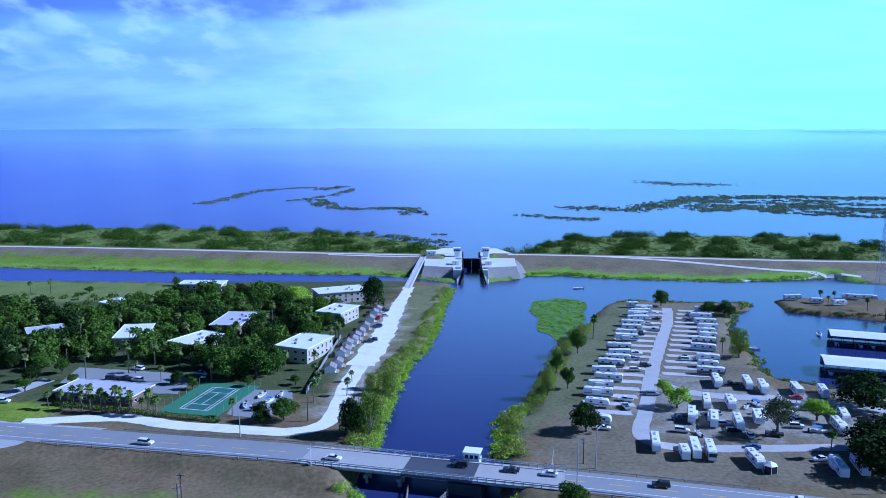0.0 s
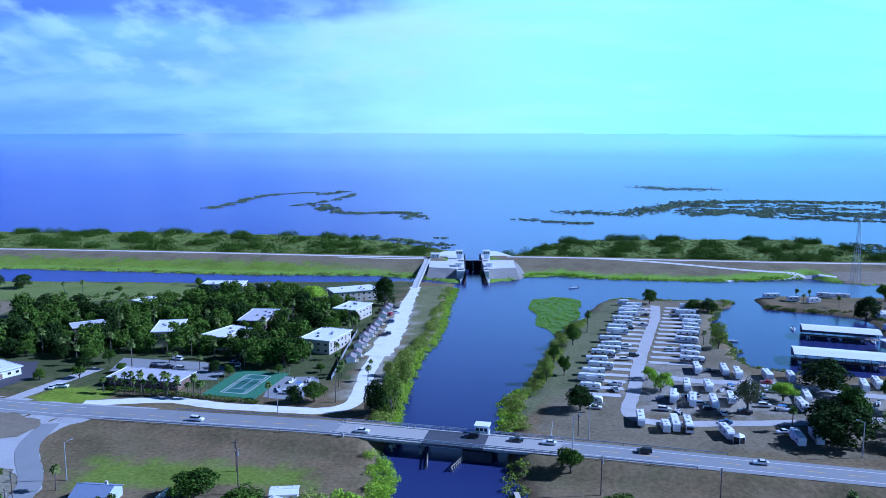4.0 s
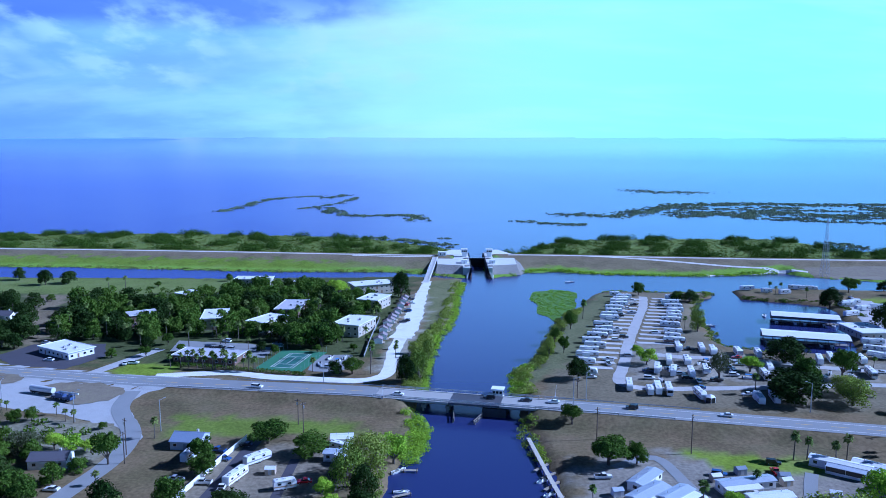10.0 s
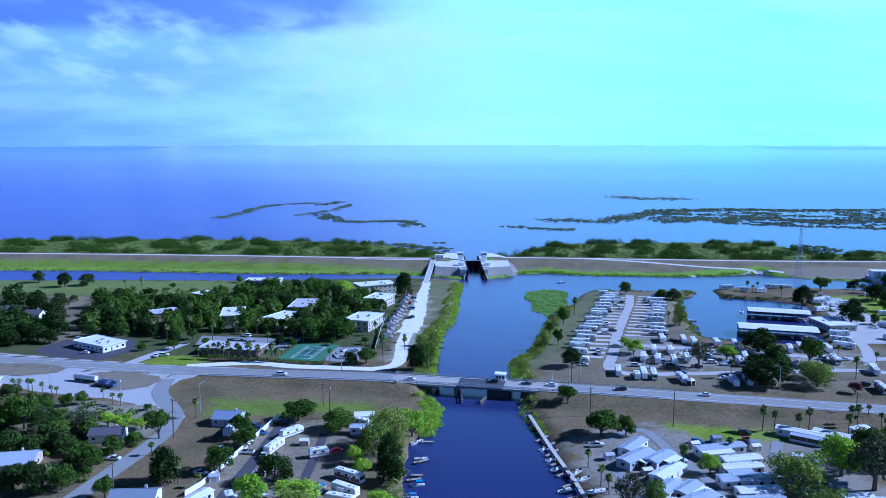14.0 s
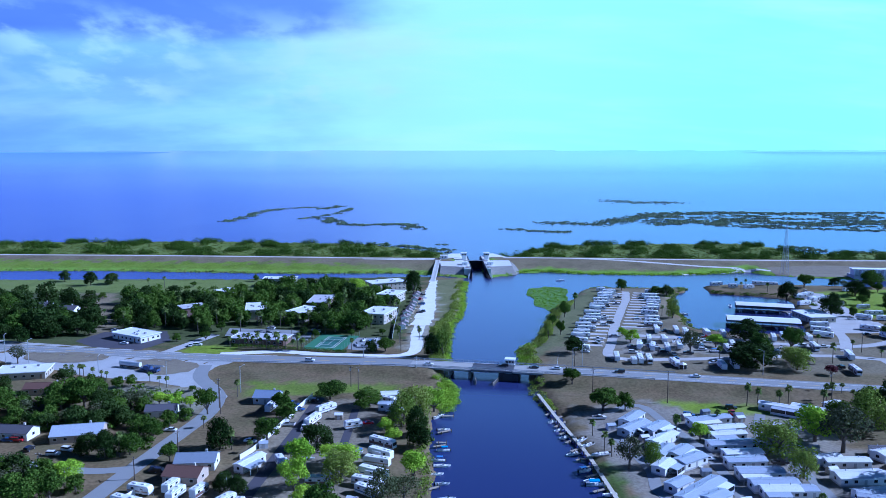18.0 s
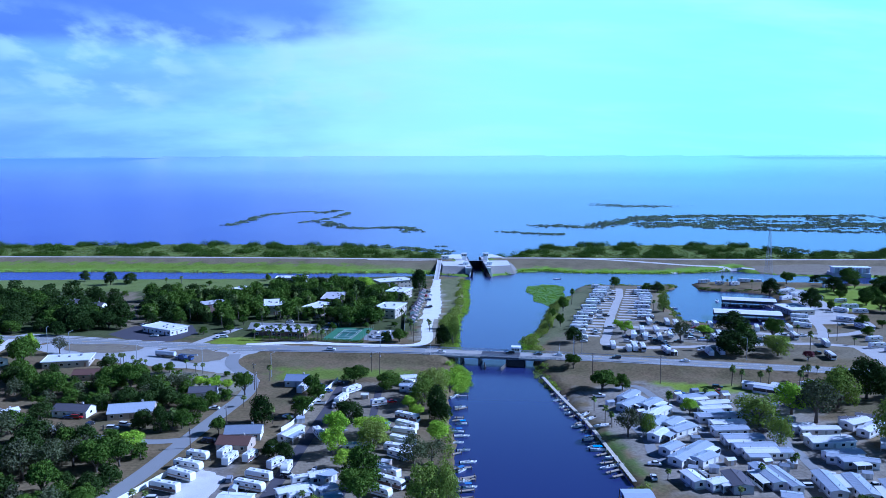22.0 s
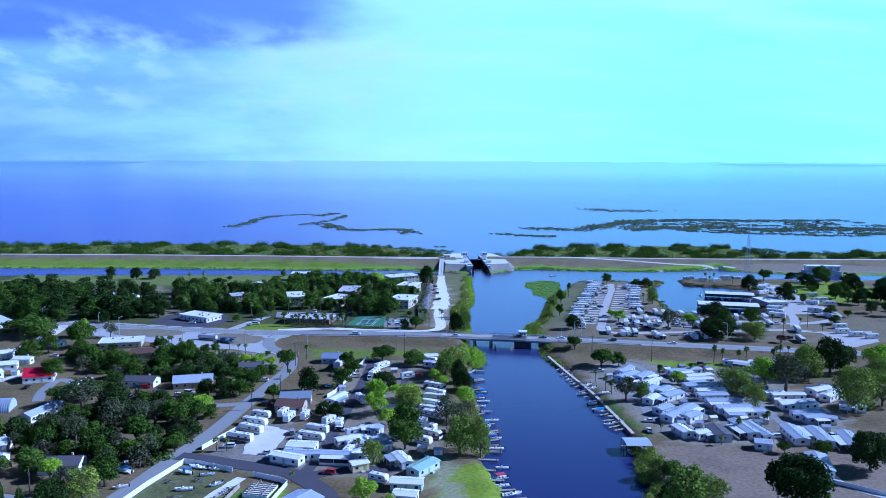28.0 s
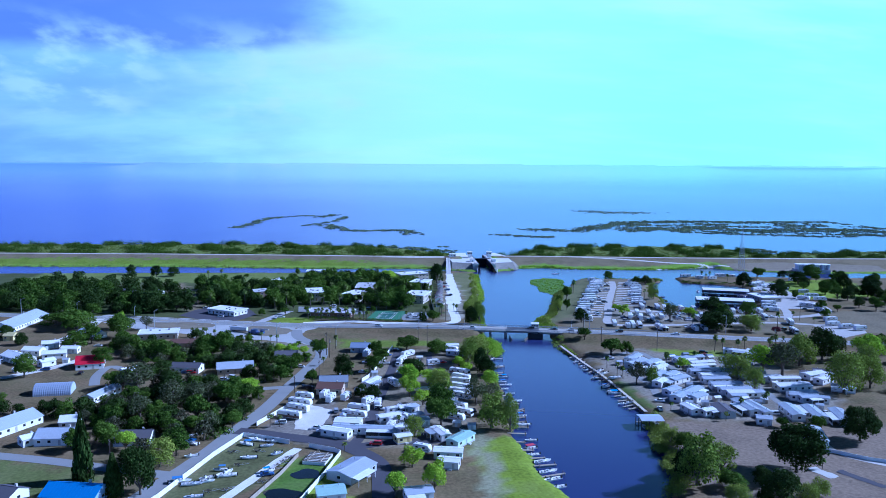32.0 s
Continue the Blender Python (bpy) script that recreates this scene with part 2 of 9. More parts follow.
M_WATER = water_material()
M_GROUND = material("ground_cover", attr="cover", rough=0.95, var=0.45, scale=0.06, fine=0.7, bump=0.6, bump_dist=0.2,
                    stain=(0.10, 0.082, 0.055), stain_amount=0.35, spec=0.1)
M_ASPHALT = material("asphalt_grey", (0.25, 0.255, 0.25), 0.9, var=0.12, scale=0.15, fine=3, stain=(0.21, 0.21, 0.21), spec=0.2)
M_ASPHALT_DARK = material("asphalt_dark", (0.075, 0.072, 0.085), 0.85, var=0.15, scale=0.2, fine=3, spec=0.25)
M_SHELLROCK = material("shell_rock", (0.62, 0.60, 0.55), 0.95, var=0.2, scale=0.12, fine=2.5, stain=(0.34, 0.31, 0.24), stain_amount=0.7, spec=0.1)
M_CONCRETE = material("concrete", (0.50, 0.49, 0.45), 0.85, var=0.2, scale=0.25, fine=3, stain=(0.20, 0.19, 0.17), spec=0.25)
M_CONCRETE_DARK = material("concrete_stained", (0.22, 0.21, 0.20), 0.9, var=0.25, scale=0.4, fine=3, spec=0.2)
M_RIPRAP = material("riprap_stone", (0.26, 0.25, 0.225), 0.95, var=0.5, scale=0.8, fine=2.0, bump=1.0, bump_dist=0.3, spec=0.15)
M_WHITE = material("white_paint", (0.80, 0.80, 0.78), 0.45, var=0.06, scale=0.5, fine=4, stain=(0.6, 0.58, 0.54), stain_amount=0.25)
M_MARK = material("road_paint", (0.72, 0.71, 0.66), 0.7, var=0.15)
M_YELLOW = material("yellow_road_paint", (0.62, 0.42, 0.06), 0.7, var=0.15)
M_ROOF_WHITE = material("white_membrane_roof", (0.72, 0.73, 0.73), 0.6, var=0.1, scale=0.3, fine=3, stain=(0.5, 0.5, 0.48), stain_amount=0.4)
M_ROOF_METAL = material("metal_roof", (0.62, 0.64, 0.66), 0.38, metal=0.15, var=0.1, scale=0.4, fine=3, stain=(0.45, 0.45, 0.44))
M_POND = material("pond_water", (0.008, 0.012, 0.008), 0.12, var=0.2, scale=0.3, bump=0, spec=0.5)
M_GLASS = material("dark_glass", (0.02, 0.025, 0.03), 0.08, var=0.05, bump=0, spec=0.6)
M_STEEL = material("galvanised_steel", (0.48, 0.49, 0.50), 0.45, metal=0.6, var=0.1)
M_BLACK = material("black_rubber", (0.02, 0.02, 0.02), 0.8, var=0.1, bump=0)
M_WOOD = material("weathered_wood", (0.34, 0.29, 0.22), 0.85, var=0.25, scale=1.0, fine=8)
M_WOOD_DARK = material("dark_wood_pole", (0.10, 0.075, 0.055), 0.85, var=0.25, scale=1.0, fine=6)
M_BARK = material("bark", (0.12, 0.10, 0.075), 0.95, var=0.3, scale=1.2, fine=6, bump=0.6, bump_dist=0.05)
L_OAK = leaf_material("oak_leaves", (0.005, 0.012, 0.002), (0.105, 0.18, 0.018), (0.13, 0.20, 0.02))
L_DEEP = leaf_material("deep_leaves", (0.002, 0.006, 0.0015), (0.042, 0.078, 0.012), (0.075, 0.11, 0.022))
L_BRIGHT = leaf_material("bright_leaves", (0.12, 0.23, 0.008), (0.42, 0.62, 0.02), (0.44, 0.56, 0.03))
L_WILLOW = leaf_material("willow_leaves", (0.025, 0.05, 0.006), (0.30, 0.40, 0.045), (0.36, 0.40, 0.06))
L_BARE = leaf_material("dry_leaves", (0.016, 0.018, 0.008), (0.13, 0.13, 0.07), (0.12, 0.15, 0.05))
L_PALM = leaf_material("palm_fronds", (0.05, 0.085, 0.014), (0.17, 0.24, 0.045), (0.20, 0.21, 0.06))
L_REED = leaf_material("reed_clumps", (0.12, 0.19, 0.028), (0.34, 0.43, 0.07), (0.40, 0.42, 0.09))
L_SCRUB = leaf_material("lakeside_leaves", (0.035, 0.06, 0.012), (0.19, 0.26, 0.035), (0.24, 0.25, 0.06))
# reed greens paled and greyed, with the distance haze in the colour
L_MARSH = leaf_material("hazed_marsh_reeds", (0.10, 0.14, 0.07), (0.24, 0.30, 0.16), (0.22, 0.28, 0.15))
M_DRIVE = material("white_shell_rock", (0.72, 0.71, 0.67), 0.95, var=0.18, scale=0.15, fine=2.0, stain=(0.42, 0.39, 0.30), stain_amount=0.6, spec=0.1)
M_PAD = material("camping_pad_concrete", (0.48, 0.47, 0.44), 0.9, var=0.2, scale=0.2, fine=3, stain=(0.19, 0.18, 0.15), stain_amount=0.6, spec=0.2)
M_LANE = material("worn_grey_lane", (0.42, 0.41, 0.39), 0.92, var=0.2, scale=0.12, fine=2.0, stain=(0.26, 0.24, 0.20), stain_amount=0.6, spec=0.15)


# ---- shape of the land ----
rng = np.random.default_rng(7)


def sdf(poly, X, Y):
    """Signed distance to a closed outline, positive inside."""
    d = np.full(X.shape, 1e9)
    inside = np.zeros(X.shape, bool)
    n = len(poly)
    for i in range(n):
        (x1, y1), (x2, y2) = poly[i], poly[(i + 1) % n]
        ex, ey = x2 - x1, y2 - y1
        t = np.clip(((X - x1) * ex + (Y - y1) * ey) / (ex * ex + ey * ey + 1e-9), 0, 1)
        d = np.minimum(d, np.hypot(X - x1 - t * ex, Y - y1 - t * ey))
        if y1 != y2:
            cross = ((y1 > Y) != (y2 > Y)) & (X < (x2 - x1) * (Y - y1) / (y2 - y1) + x1)
            inside ^= cross
    return np.where(inside, d, -d)


def line_dist(pts, X, Y):
    d = np.full(X.shape, 1e9)
    for (x1, y1), (x2, y2) in zip(pts, pts[1:]):
        ex, ey = x2 - x1, y2 - y1
        t = np.clip(((X - x1) * ex + (Y - y1) * ey) / (ex * ex + ey * ey), 0, 1)
        d = np.minimum(d, np.hypot(X - x1 - t * ex, Y - y1 - t * ey))
    return d


def wobble(X, Y, size, seed=0):
    """Cheap smooth noise, about -1 to 1."""
    s = 0
    r = np.random.default_rng(seed)
    for k in range(7):
        a, p, q = r.uniform(0, 6.28), r.uniform(0, 6.28), r.uniform(0.6, 1.9)
        s = s + np.sin((X * math.cos(a) + Y * math.sin(a)) * q * 6.28 / size + p + 1.3 * np.sin((X * math.sin(a) - Y * math.cos(a)) * q * 4 / size))
    return s / 3.2


WEST = [(-900, 281), (-300, 279), (-200, 277), (-110, 281), (-48, 286), (-9, 277), (-13, 240), (-14, 213), (-17, 158), (-21, 123),
        (-26, 104), (-28, 73), (-30, 42), (-31, 10), (-33, -17), (-31, -39), (-33, -55), (-38, -70), (-38, -110), (-39, -150),
        (-42, -189), (-39, -220), (-34, -250), (-28, -320), (-28, -900), (-900, -900)]
EAST = [(-8, -900), (-8, -320), (2, -254), (10, -228), (15, -198), (20, -167), (16, -102), (14, -60), (12, -38), (9, -22), (11, 10), (13, 36),
        (22, 47), (28, 74), (32, 88), (40, 112), (50, 149), (62, 177), (81, 223), (90, 230), (149, 224), (163, 228), (158, 214),
        (142, 197), (130, 160), (125, 132), (128, 118), (121, 98), (124, 87), (140, 77), (165, 75), (186, 74), (203, 118), (219, 162),
        (222, 184), (200, 196), (176, 206), (180, 238), (205, 242), (262, 236), (330, 226), (900, 212), (900, -900)]
LEVEE_W = [(-900, 352), (-330, 331), (-245, 322), (-162, 311), (-70, 311), (-39, 302), (-16, 288), (-4, 284), (-6, 335), (-7, 372),
           (-12, 430), (-61, 478), (-119, 522), (-290, 548), (-456, 545), (-900, 570)]
LEVEE_E = [(12, 284), (31, 294), (41, 308), (68, 313), (104, 301), (176, 294), (245, 308), (258, 290), (300, 272), (330, 262), (420, 262), (900, 250),
           (900, 480), (450, 440), (400, 425), (352, 418), (349, 452), (327, 508), (199, 511), (98, 500), (80, 470), (50, 420), (26, 382), (12, 372), (11, 336)]
CREST_W = [(-900, 420), (-356, 384), (-222, 372), (-100, 358), (-8, 350)]
CREST_E = [(14, 356), (60, 355), (114, 349), (192, 340), (293, 331), (900, 300)]


def road_mid(x):
    """The highway runs straight, falling to the south-east."""
    return -9.5 - 0.21 * x


def road_z(x):
    x = np.asarray(x, float)
    return 4.5 - 2.7 * np.clip((-x - 55) / 100, 0, 1) - 1.6 * np.clip((x - 40) / 170, 0, 1)


def height(X, Y):
    X, Y = np.asarray(X, float), np.asarray(Y, float)
    wob = wobble(X, Y, 26, 3) * 1.1 + wobble(X, Y, 9, 4) * 0.5
    h = np.full(X.shape, -3.0)
    dw, de = sdf(WEST, X, Y), sdf(EAST, X, Y)
    lw, le = sdf(LEVEE_W, X, Y), sdf(LEVEE_E, X, Y)
    town = np.maximum(dw, de)
    h = np.maximum(h, np.clip((town + wob) * 0.55, -3, 1.5))
    h = np.maximum(h, np.clip((np.maximum(lw, le) + wob * 2) * 0.3, -3, 0.9))
    for d, crest in ((lw, CREST_W), (le, CREST_E)):
        top = 7.0 - np.maximum(0, line_dist(crest, X, Y) - 6.5) * 0.17
        h = np.where(d > 0, np.maximum(h, np.minimum(top, d * 0.9)), h)
    dr = np.abs(Y - road_mid(X)) / 1.0218
    bank = road_z(X) - np.maximum(0, dr - 7.6) * 0.36
    h = np.where(town > 0, np.maximum(h, np.minimum(bank, 0.3 + town * 0.75)), h)
    return h


GX, GY = np.arange(-620, 621, 3.1), np.arange(-330, 570, 3.1)
GRID = height(*np.meshgrid(GX, GY))


def ground_z(x, y):
    """Height of the ground sheet, read off its grid."""
    fx = min(max((x - GX[0]) / 3.1, 0), len(GX) - 1.001)
    fy = min(max((y - GY[0]) / 3.1, 0), len(GY) - 1.001)
    i, j = int(fy), int(fx)
    u, v = fx - j, fy - i
    return float((GRID[i, j] * (1 - u) + GRID[i, j + 1] * u) * (1 - v) + (GRID[i + 1, j] * (1 - u) + GRID[i + 1, j + 1] * u) * v)


LAWN, DRY, MARSH, DUST = (0.19, 0.255, 0.018), (0.175, 0.130, 0.068), (0.14, 0.185, 0.035), (0.175, 0.150, 0.092)
# dark grass green; under the woods it also carries the trees' shade
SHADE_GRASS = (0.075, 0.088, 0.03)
# what covers the ground: outline, colour, softness of its edge
COVERS = [
    ([(-94, -46), (-78, -48), (-58, -58), (-56, -182), (-66, -205), (-112, -203), (-106, -118)], (0.225, 0.195, 0.135), 5),
    ([(24, -62), (55, -54), (112, -64), (118, -150), (100, -186), (36, -178), (26, -150), (20, -90)], (0.24, 0.218, 0.172), 6),
    ([(-112, -205), (-116, -140), (-134, -150), (-146, -186), (-128, -196)], (0.22, 0.20, 0.165), 3),
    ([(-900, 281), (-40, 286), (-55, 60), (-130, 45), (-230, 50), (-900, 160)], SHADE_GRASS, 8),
    ([(40, 115), (60, 170), (85, 222), (160, 224), (140, 195), (122, 130), (118, 60), (230, 60), (420, 60), (420, -20), (20, -8)], DUST, 5),
    ([(-36, 262), (-12, 270), (-20, 140), (-30, 40), (-40, 40), (-33, 140)], (0.16, 0.165, 0.07), 4),
    ([(-52, 40), (-38, 40), (-37, 100), (-33, 160), (-33, 215), (-41, 215), (-46, 150), (-51, 100)], (0.33, 0.31, 0.24), 6),
    ([(60, 28), (120, 24), (170, 28), (190, 50), (120, 68), (78, 88), (66, 60)], (0.26, 0.24, 0.19), 9),
    ([(48, 140), (60, 168), (84, 220), (96, 218), (78, 160), (58, 100), (46, 60), (14, 20), (14, 40)], (0.14, 0.145, 0.065), 5),
    ([(-262, 215), (-170, 225), (-175, 268), (-420, 282), (-420, 228)], (0.13, 0.15, 0.05), 6),
    ([(-124, -19), (-54, -25), (-50, -37), (-120, -40)], (0.15, 0.195, 0.025), 5),
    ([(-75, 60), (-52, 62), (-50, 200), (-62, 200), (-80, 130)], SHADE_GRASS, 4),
    ([(-191, -25), (-168, -21), (-144, -27), (-136, -38), (-133.6, -52), (-135.5, -66), (-142.6, -65), (-158, -54), (-171, -42), (-178, -47)], (0.24, 0.225, 0.155), 4),
    ([(-340, 215), (-262, 212), (-170, 218), (-160, 260), (-175, 268), (-420, 282), (-420, 228)], (0.155, 0.19, 0.045), 7),
    ([(-296, 210), (-274, 210), (-252, 150), (-216, 71), (-234, 71), (-262, 130)], (0.20, 0.165, 0.10), 6),
    ([(-62, -200), (-39, -192), (-25, -260), (-58, -262)], LAWN, 3),
    ([(-60, -186), (-53, -190), (-54, -210), (-52, -227), (-56, -255), (-63, -255), (-59, -227), (-61, -210)], (0.27, 0.27, 0.16), 3),
    ([(235, 110), (330, 120), (330, 215), (250, 200)], LAWN, 6),
    ([(19, -150), (26, -172), (24, -120), (17, -110)], (0.10, 0.14, 0.03), 3),
    ([(-112, -210), (-106, -250), (-134, -262), (-130, -214)], LAWN, 2),
    ([(-134, -206), (-142, -200), (-156, -240), (-146, -246)], (0.11, 0.13, 0.04), 3),
    ([(-240, -206), (-192, -226), (-190, -244), (-250, -240)], (0.12, 0.14, 0.04), 4),
    ([(-160, -212), (-150, -192), (-130, -202), (-140, -248), (-168, -252)], (0.12, 0.125, 0.05), 3),
    ([(-126, -212), (-112, -210), (-122, -252), (-138, -252)], (0.10, 0.17, 0.025), 2),
    ([(22, -178), (100, -190), (140, -190), (140, -270), (40, -275), (12, -250)], (0.215, 0.17, 0.12), 6),
    ([(-174, 37), (-169, 50), (-146, 48), (-143, 37), (-151, 31), (-166, 31)], LAWN, 2),
    ([(60, -52), (110, -60), (110, -72), (70, -68)], LAWN, 3),
]


def build_ground():
    xs = np.concatenate([[-6000, -3000, -1500, -900], np.arange(-620, 621, 3.1), [900, 1500, 3000, 6000]])
    ys = np.concatenate([[-3000, -1400, -700], np.arange(-330, 570, 3.1), [640, 900, 1600, 3200, 5200]])
    X, Y = np.meshgrid(xs, ys)
    Hh = height(X, Y)
    nx, ny = len(xs), len(ys)
    verts = np.stack([X, Y, Hh], -1).reshape(-1, 3)
    i = np.arange(nx * ny).reshape(ny, nx)
    faces = np.stack([i[:-1, :-1], i[:-1, 1:], i[1:, 1:], i[1:, :-1]], -1).reshape(-1, 4)
    me = bpy.data.meshes.new("ground")
    me.from_pydata(verts.tolist(), [], faces.tolist())
    col = np.empty((ny, nx, 4))
    col[..., 3] = 1
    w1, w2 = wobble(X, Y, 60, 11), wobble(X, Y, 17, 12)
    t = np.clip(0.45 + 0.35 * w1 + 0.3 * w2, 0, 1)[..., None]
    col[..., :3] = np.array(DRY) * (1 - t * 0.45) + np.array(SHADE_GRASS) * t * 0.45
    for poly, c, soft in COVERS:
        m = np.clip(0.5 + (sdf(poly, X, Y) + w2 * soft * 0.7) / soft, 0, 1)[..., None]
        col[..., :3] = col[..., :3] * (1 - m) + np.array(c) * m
    # levee: dry grass on the slope, green by the water, marsh towards the lake
    for poly, crest, side in ((LEVEE_W, CREST_W, 1.0), (LEVEE_E, CREST_E, 0.35)):
        d = sdf(poly, X, Y)
        crest_y = np.interp(X, [p[0] for p in crest], [p[1] for p in crest])
        south = crest_y - Y
        col[..., :3] = np.where((d > -6)[..., None], np.array((0.185, 0.152, 0.092)), col[..., :3])
        g = (np.clip((south - 17 + 14 * (1 - side) + w2 * 6) / 8, 0, 1) * side * np.clip((-X - 60) / 60, 0.15, 1))[..., None]
        col[..., :3] = np.where((d > -6)[..., None], col[..., :3] * (1 - g) + np.array((0.16, 0.225, 0.02)) * g, col[..., :3])
        g2 = np.clip((13 - d + w2 * 3) / 5, 0, 1)[..., None] * (south > 0)[..., None]
        col[..., :3] = np.where((d > -6)[..., None], col[..., :3] * (1 - g2) + np.array((0.19, 0.30, 0.03)) * g2, col[..., :3])
        g3 = np.clip((-south - 16 + w2 * 4) / 6, 0, 1)[..., None]
        col[..., :3] = np.where((d > -6)[..., None], col[..., :3] * (1 - g3) + np.array(MARSH) * g3, col[..., :3])
    a = me.color_attributes.new("cover", "FLOAT_COLOR", "POINT")
    a.data.foreach_set("color", col.reshape(-1))
    me.materials.append(M_GROUND)
    me.polygons.foreach_set("use_smooth", [True] * len(me.polygons))
    return tagged(new("ground", me), "dry grass and sandy soil round the canals", "ground", kind="structure")


build_ground()


def build_water():
    """The canals and the lake, which swells to the far horizon line."""
    xs = np.concatenate([np.linspace(-4600, -700, 27), np.linspace(-600, 600, 9), np.linspace(700, 4600, 27)])
    ys = np.concatenate([[-2500, -900, 0, 600], np.linspace(1100, 4700, 40)])
    X, Y = np.meshgrid(xs, ys)
    r = np.hypot(X, Y + 300)
    Z = np.where(Y > 0, 84 * np.clip((r - 1300) / 3150, 0, 1.1) ** 2, 0)
    nx, ny = len(xs), len(ys)
    i = np.arange(nx * ny).reshape(ny, nx)
    f = np.stack([i[:-1, :-1], i[:-1, 1:], i[1:, 1:], i[1:, :-1]], -1).reshape(-1, 4)
    keep = (r.reshape(-1)[f].min(1) < 4500)
    me = bpy.data.meshes.new("water")
    me.from_pydata(np.stack([X, Y, Z], -1).reshape(-1, 3).tolist(), [], f[keep].tolist())
    me.materials.append(M_WATER)
    me.polygons.foreach_set("use_smooth", [True] * len(me.polygons))
    tagged(new("water", me), "calm dark blue canal and open lake water", "water", kind="structure")


build_water()


# ---- mesh helpers ----
def bm_new():
    return bmesh.new()


def box(bm, x0, y0, z0, x1, y1, z1, m=None):
    vs = [bm.verts.new(p) for p in ((x0, y0, z0), (x1, y0, z0), (x1, y1, z0), (x0, y1, z0), (x0, y0, z1), (x1, y0, z1), (x1, y1, z1), (x0, y1, z1))]
    for f in ((3, 2, 1, 0), (4, 5, 6, 7), (0, 1, 5, 4), (1, 2, 6, 5), (2, 3, 7, 6), (3, 0, 4, 7)):
        bm.faces.new([vs[i] for i in f])
    if m is not None:
        for v in vs:
            v.co = m @ v.co
    return vs


def tube(bm, p, q, r0, r1=None, n=6):
    """A tapered round bar from p to q."""
    r1 = r0 if r1 is None else r1
    p, q = Vector(p), Vector(q)
    d = (q - p).normalized()
    a = d.orthogonal().normalized()
    b = d.cross(a)
    rings = []
    for c, r in ((p, r0), (q, r1)):
        rings.append([bm.verts.new(c + (a * math.cos(6.28318 * k / n) + b * math.sin(6.28318 * k / n)) * r) for k in range(n)])
    for k in range(n):
        bm.faces.new((rings[0][k], rings[0][(k + 1) % n], rings[1][(k + 1) % n], rings[1][k]))
    bm.faces.new(rings[0][::-1])
    bm.faces.new(rings[1])


def prism(bm, outline, z0, z1, m=None):
    lo = [bm.verts.new((x, y, z0)) for x, y in outline]
    hi = [bm.verts.new((x, y, z1)) for x, y in outline]
    n = len(outline)
    for k in range(n):
        bm.faces.new((lo[k], lo[(k + 1) % n], hi[(k + 1) % n], hi[k]))
    bm.faces.new(lo[::-1])
    bm.faces.new(hi)
    if m is not None:
        for v in lo + hi:
            v.co = m @ v.co
    return lo + hi


def extrude_profile(bm, pts, y0, y1):
    """A profile in x and z drawn out along y."""
    a = [bm.verts.new((x, y0, z)) for x, z in pts]
    b = [bm.verts.new((x, y1, z)) for x, z in pts]
    n = len(pts)
    for k in range(n):
        bm.faces.new((a[k], a[(k + 1) % n], b[(k + 1) % n], b[k]))
    bm.faces.new(a[::-1])
    bm.faces.new(b)
    return a + b


def mesh_of(name, bm, mat, smooth=False):
    bmesh.ops.recalc_face_normals(bm, faces=bm.faces[:])
    me = bpy.data.meshes.new(name)
    bm.to_mesh(me)
    bm.free()
    if smooth:
        me.polygons.foreach_set("use_smooth", [True] * len(me.polygons))
    me.materials.append(mat)
    return me


def part(name, bm, mat, parent=None, label="", smooth=False):
    ob = new(name, mesh_of(name, bm, mat, smooth))
    if parent is not None:
        ob.parent = parent
    if label:
        ob["label"] = label
    return ob


def part_of(name, me, parent, m=None):
    """One more object on a mesh that is already there."""
    ob = new(name, me)
    ob.parent = parent
    if m is not None:
        ob.matrix_basis = m
    return ob


def thing(name, label, category, m=None, group="", kind=""):
    ob = new(name)
    ob.empty_display_size = 0.5
    if m is not None:
        ob.matrix_basis = m
    return tagged(ob, label, category, group, kind)


def curve_points(pts, step=3.0):
    """A smooth line through the points."""
    out = []
    n = len(pts)
    for i in range(n - 1):
        p0, p1, p2, p3 = (Vector(pts[max(i - 1, 0)]), Vector(pts[i]), Vector(pts[i + 1]), Vector(pts[min(i + 2, n - 1)]))
        k = max(2, int((p2 - p1).length / step))
        for j in range(k):
            t = j / k
            out.append(0.5 * (2 * p1 + (p2 - p0) * t + (2 * p0 - 5 * p1 + 4 * p2 - p3) * t * t + (3 * p1 - p0 - 3 * p2 + p3) * t ** 3))
    out.append(Vector(pts[-1]))
    return out


def ribbon(name, pts, width, mat, label, category, lift=0.07, kind="structure", zfun=None, step=3.0, ragged=0.0):
    """A strip of road or path that lies on the ground."""
    line = curve_points(pts, step)
    bm = bm_new()
    prev = None
    cross = (-1, -0.6, 0, 0.6, 1)
    for i, p in enumerate(line):
        d = (line[min(i + 1, len(line) - 1)] - line[max(i - 1, 0)]).normalized()
        s = Vector((d.y, -d.x))
        w = width(i / (len(line) - 1)) if callable(width) else width
        row = []
        for c in cross:
            off = c * w / 2
            if ragged and abs(c) == 1:
                off += math.copysign(random.uniform(-ragged, ragged), c)
            q = p + s * off
            z = zfun(q.x, q.y) if zfun else ground_z(q.x, q.y)
            row.append(bm.verts.new((q.x, q.y, z + lift)))
        if prev:
            for k in range(len(cross) - 1):
                bm.faces.new((prev[k], prev[k + 1], row[k + 1], row[k]))
        prev = row
    return tagged(part(name, bm, mat), label, category, kind=kind)


# ---- highway, bridge, drives ----
def on_road(x, y):
    return float(road_z(x))


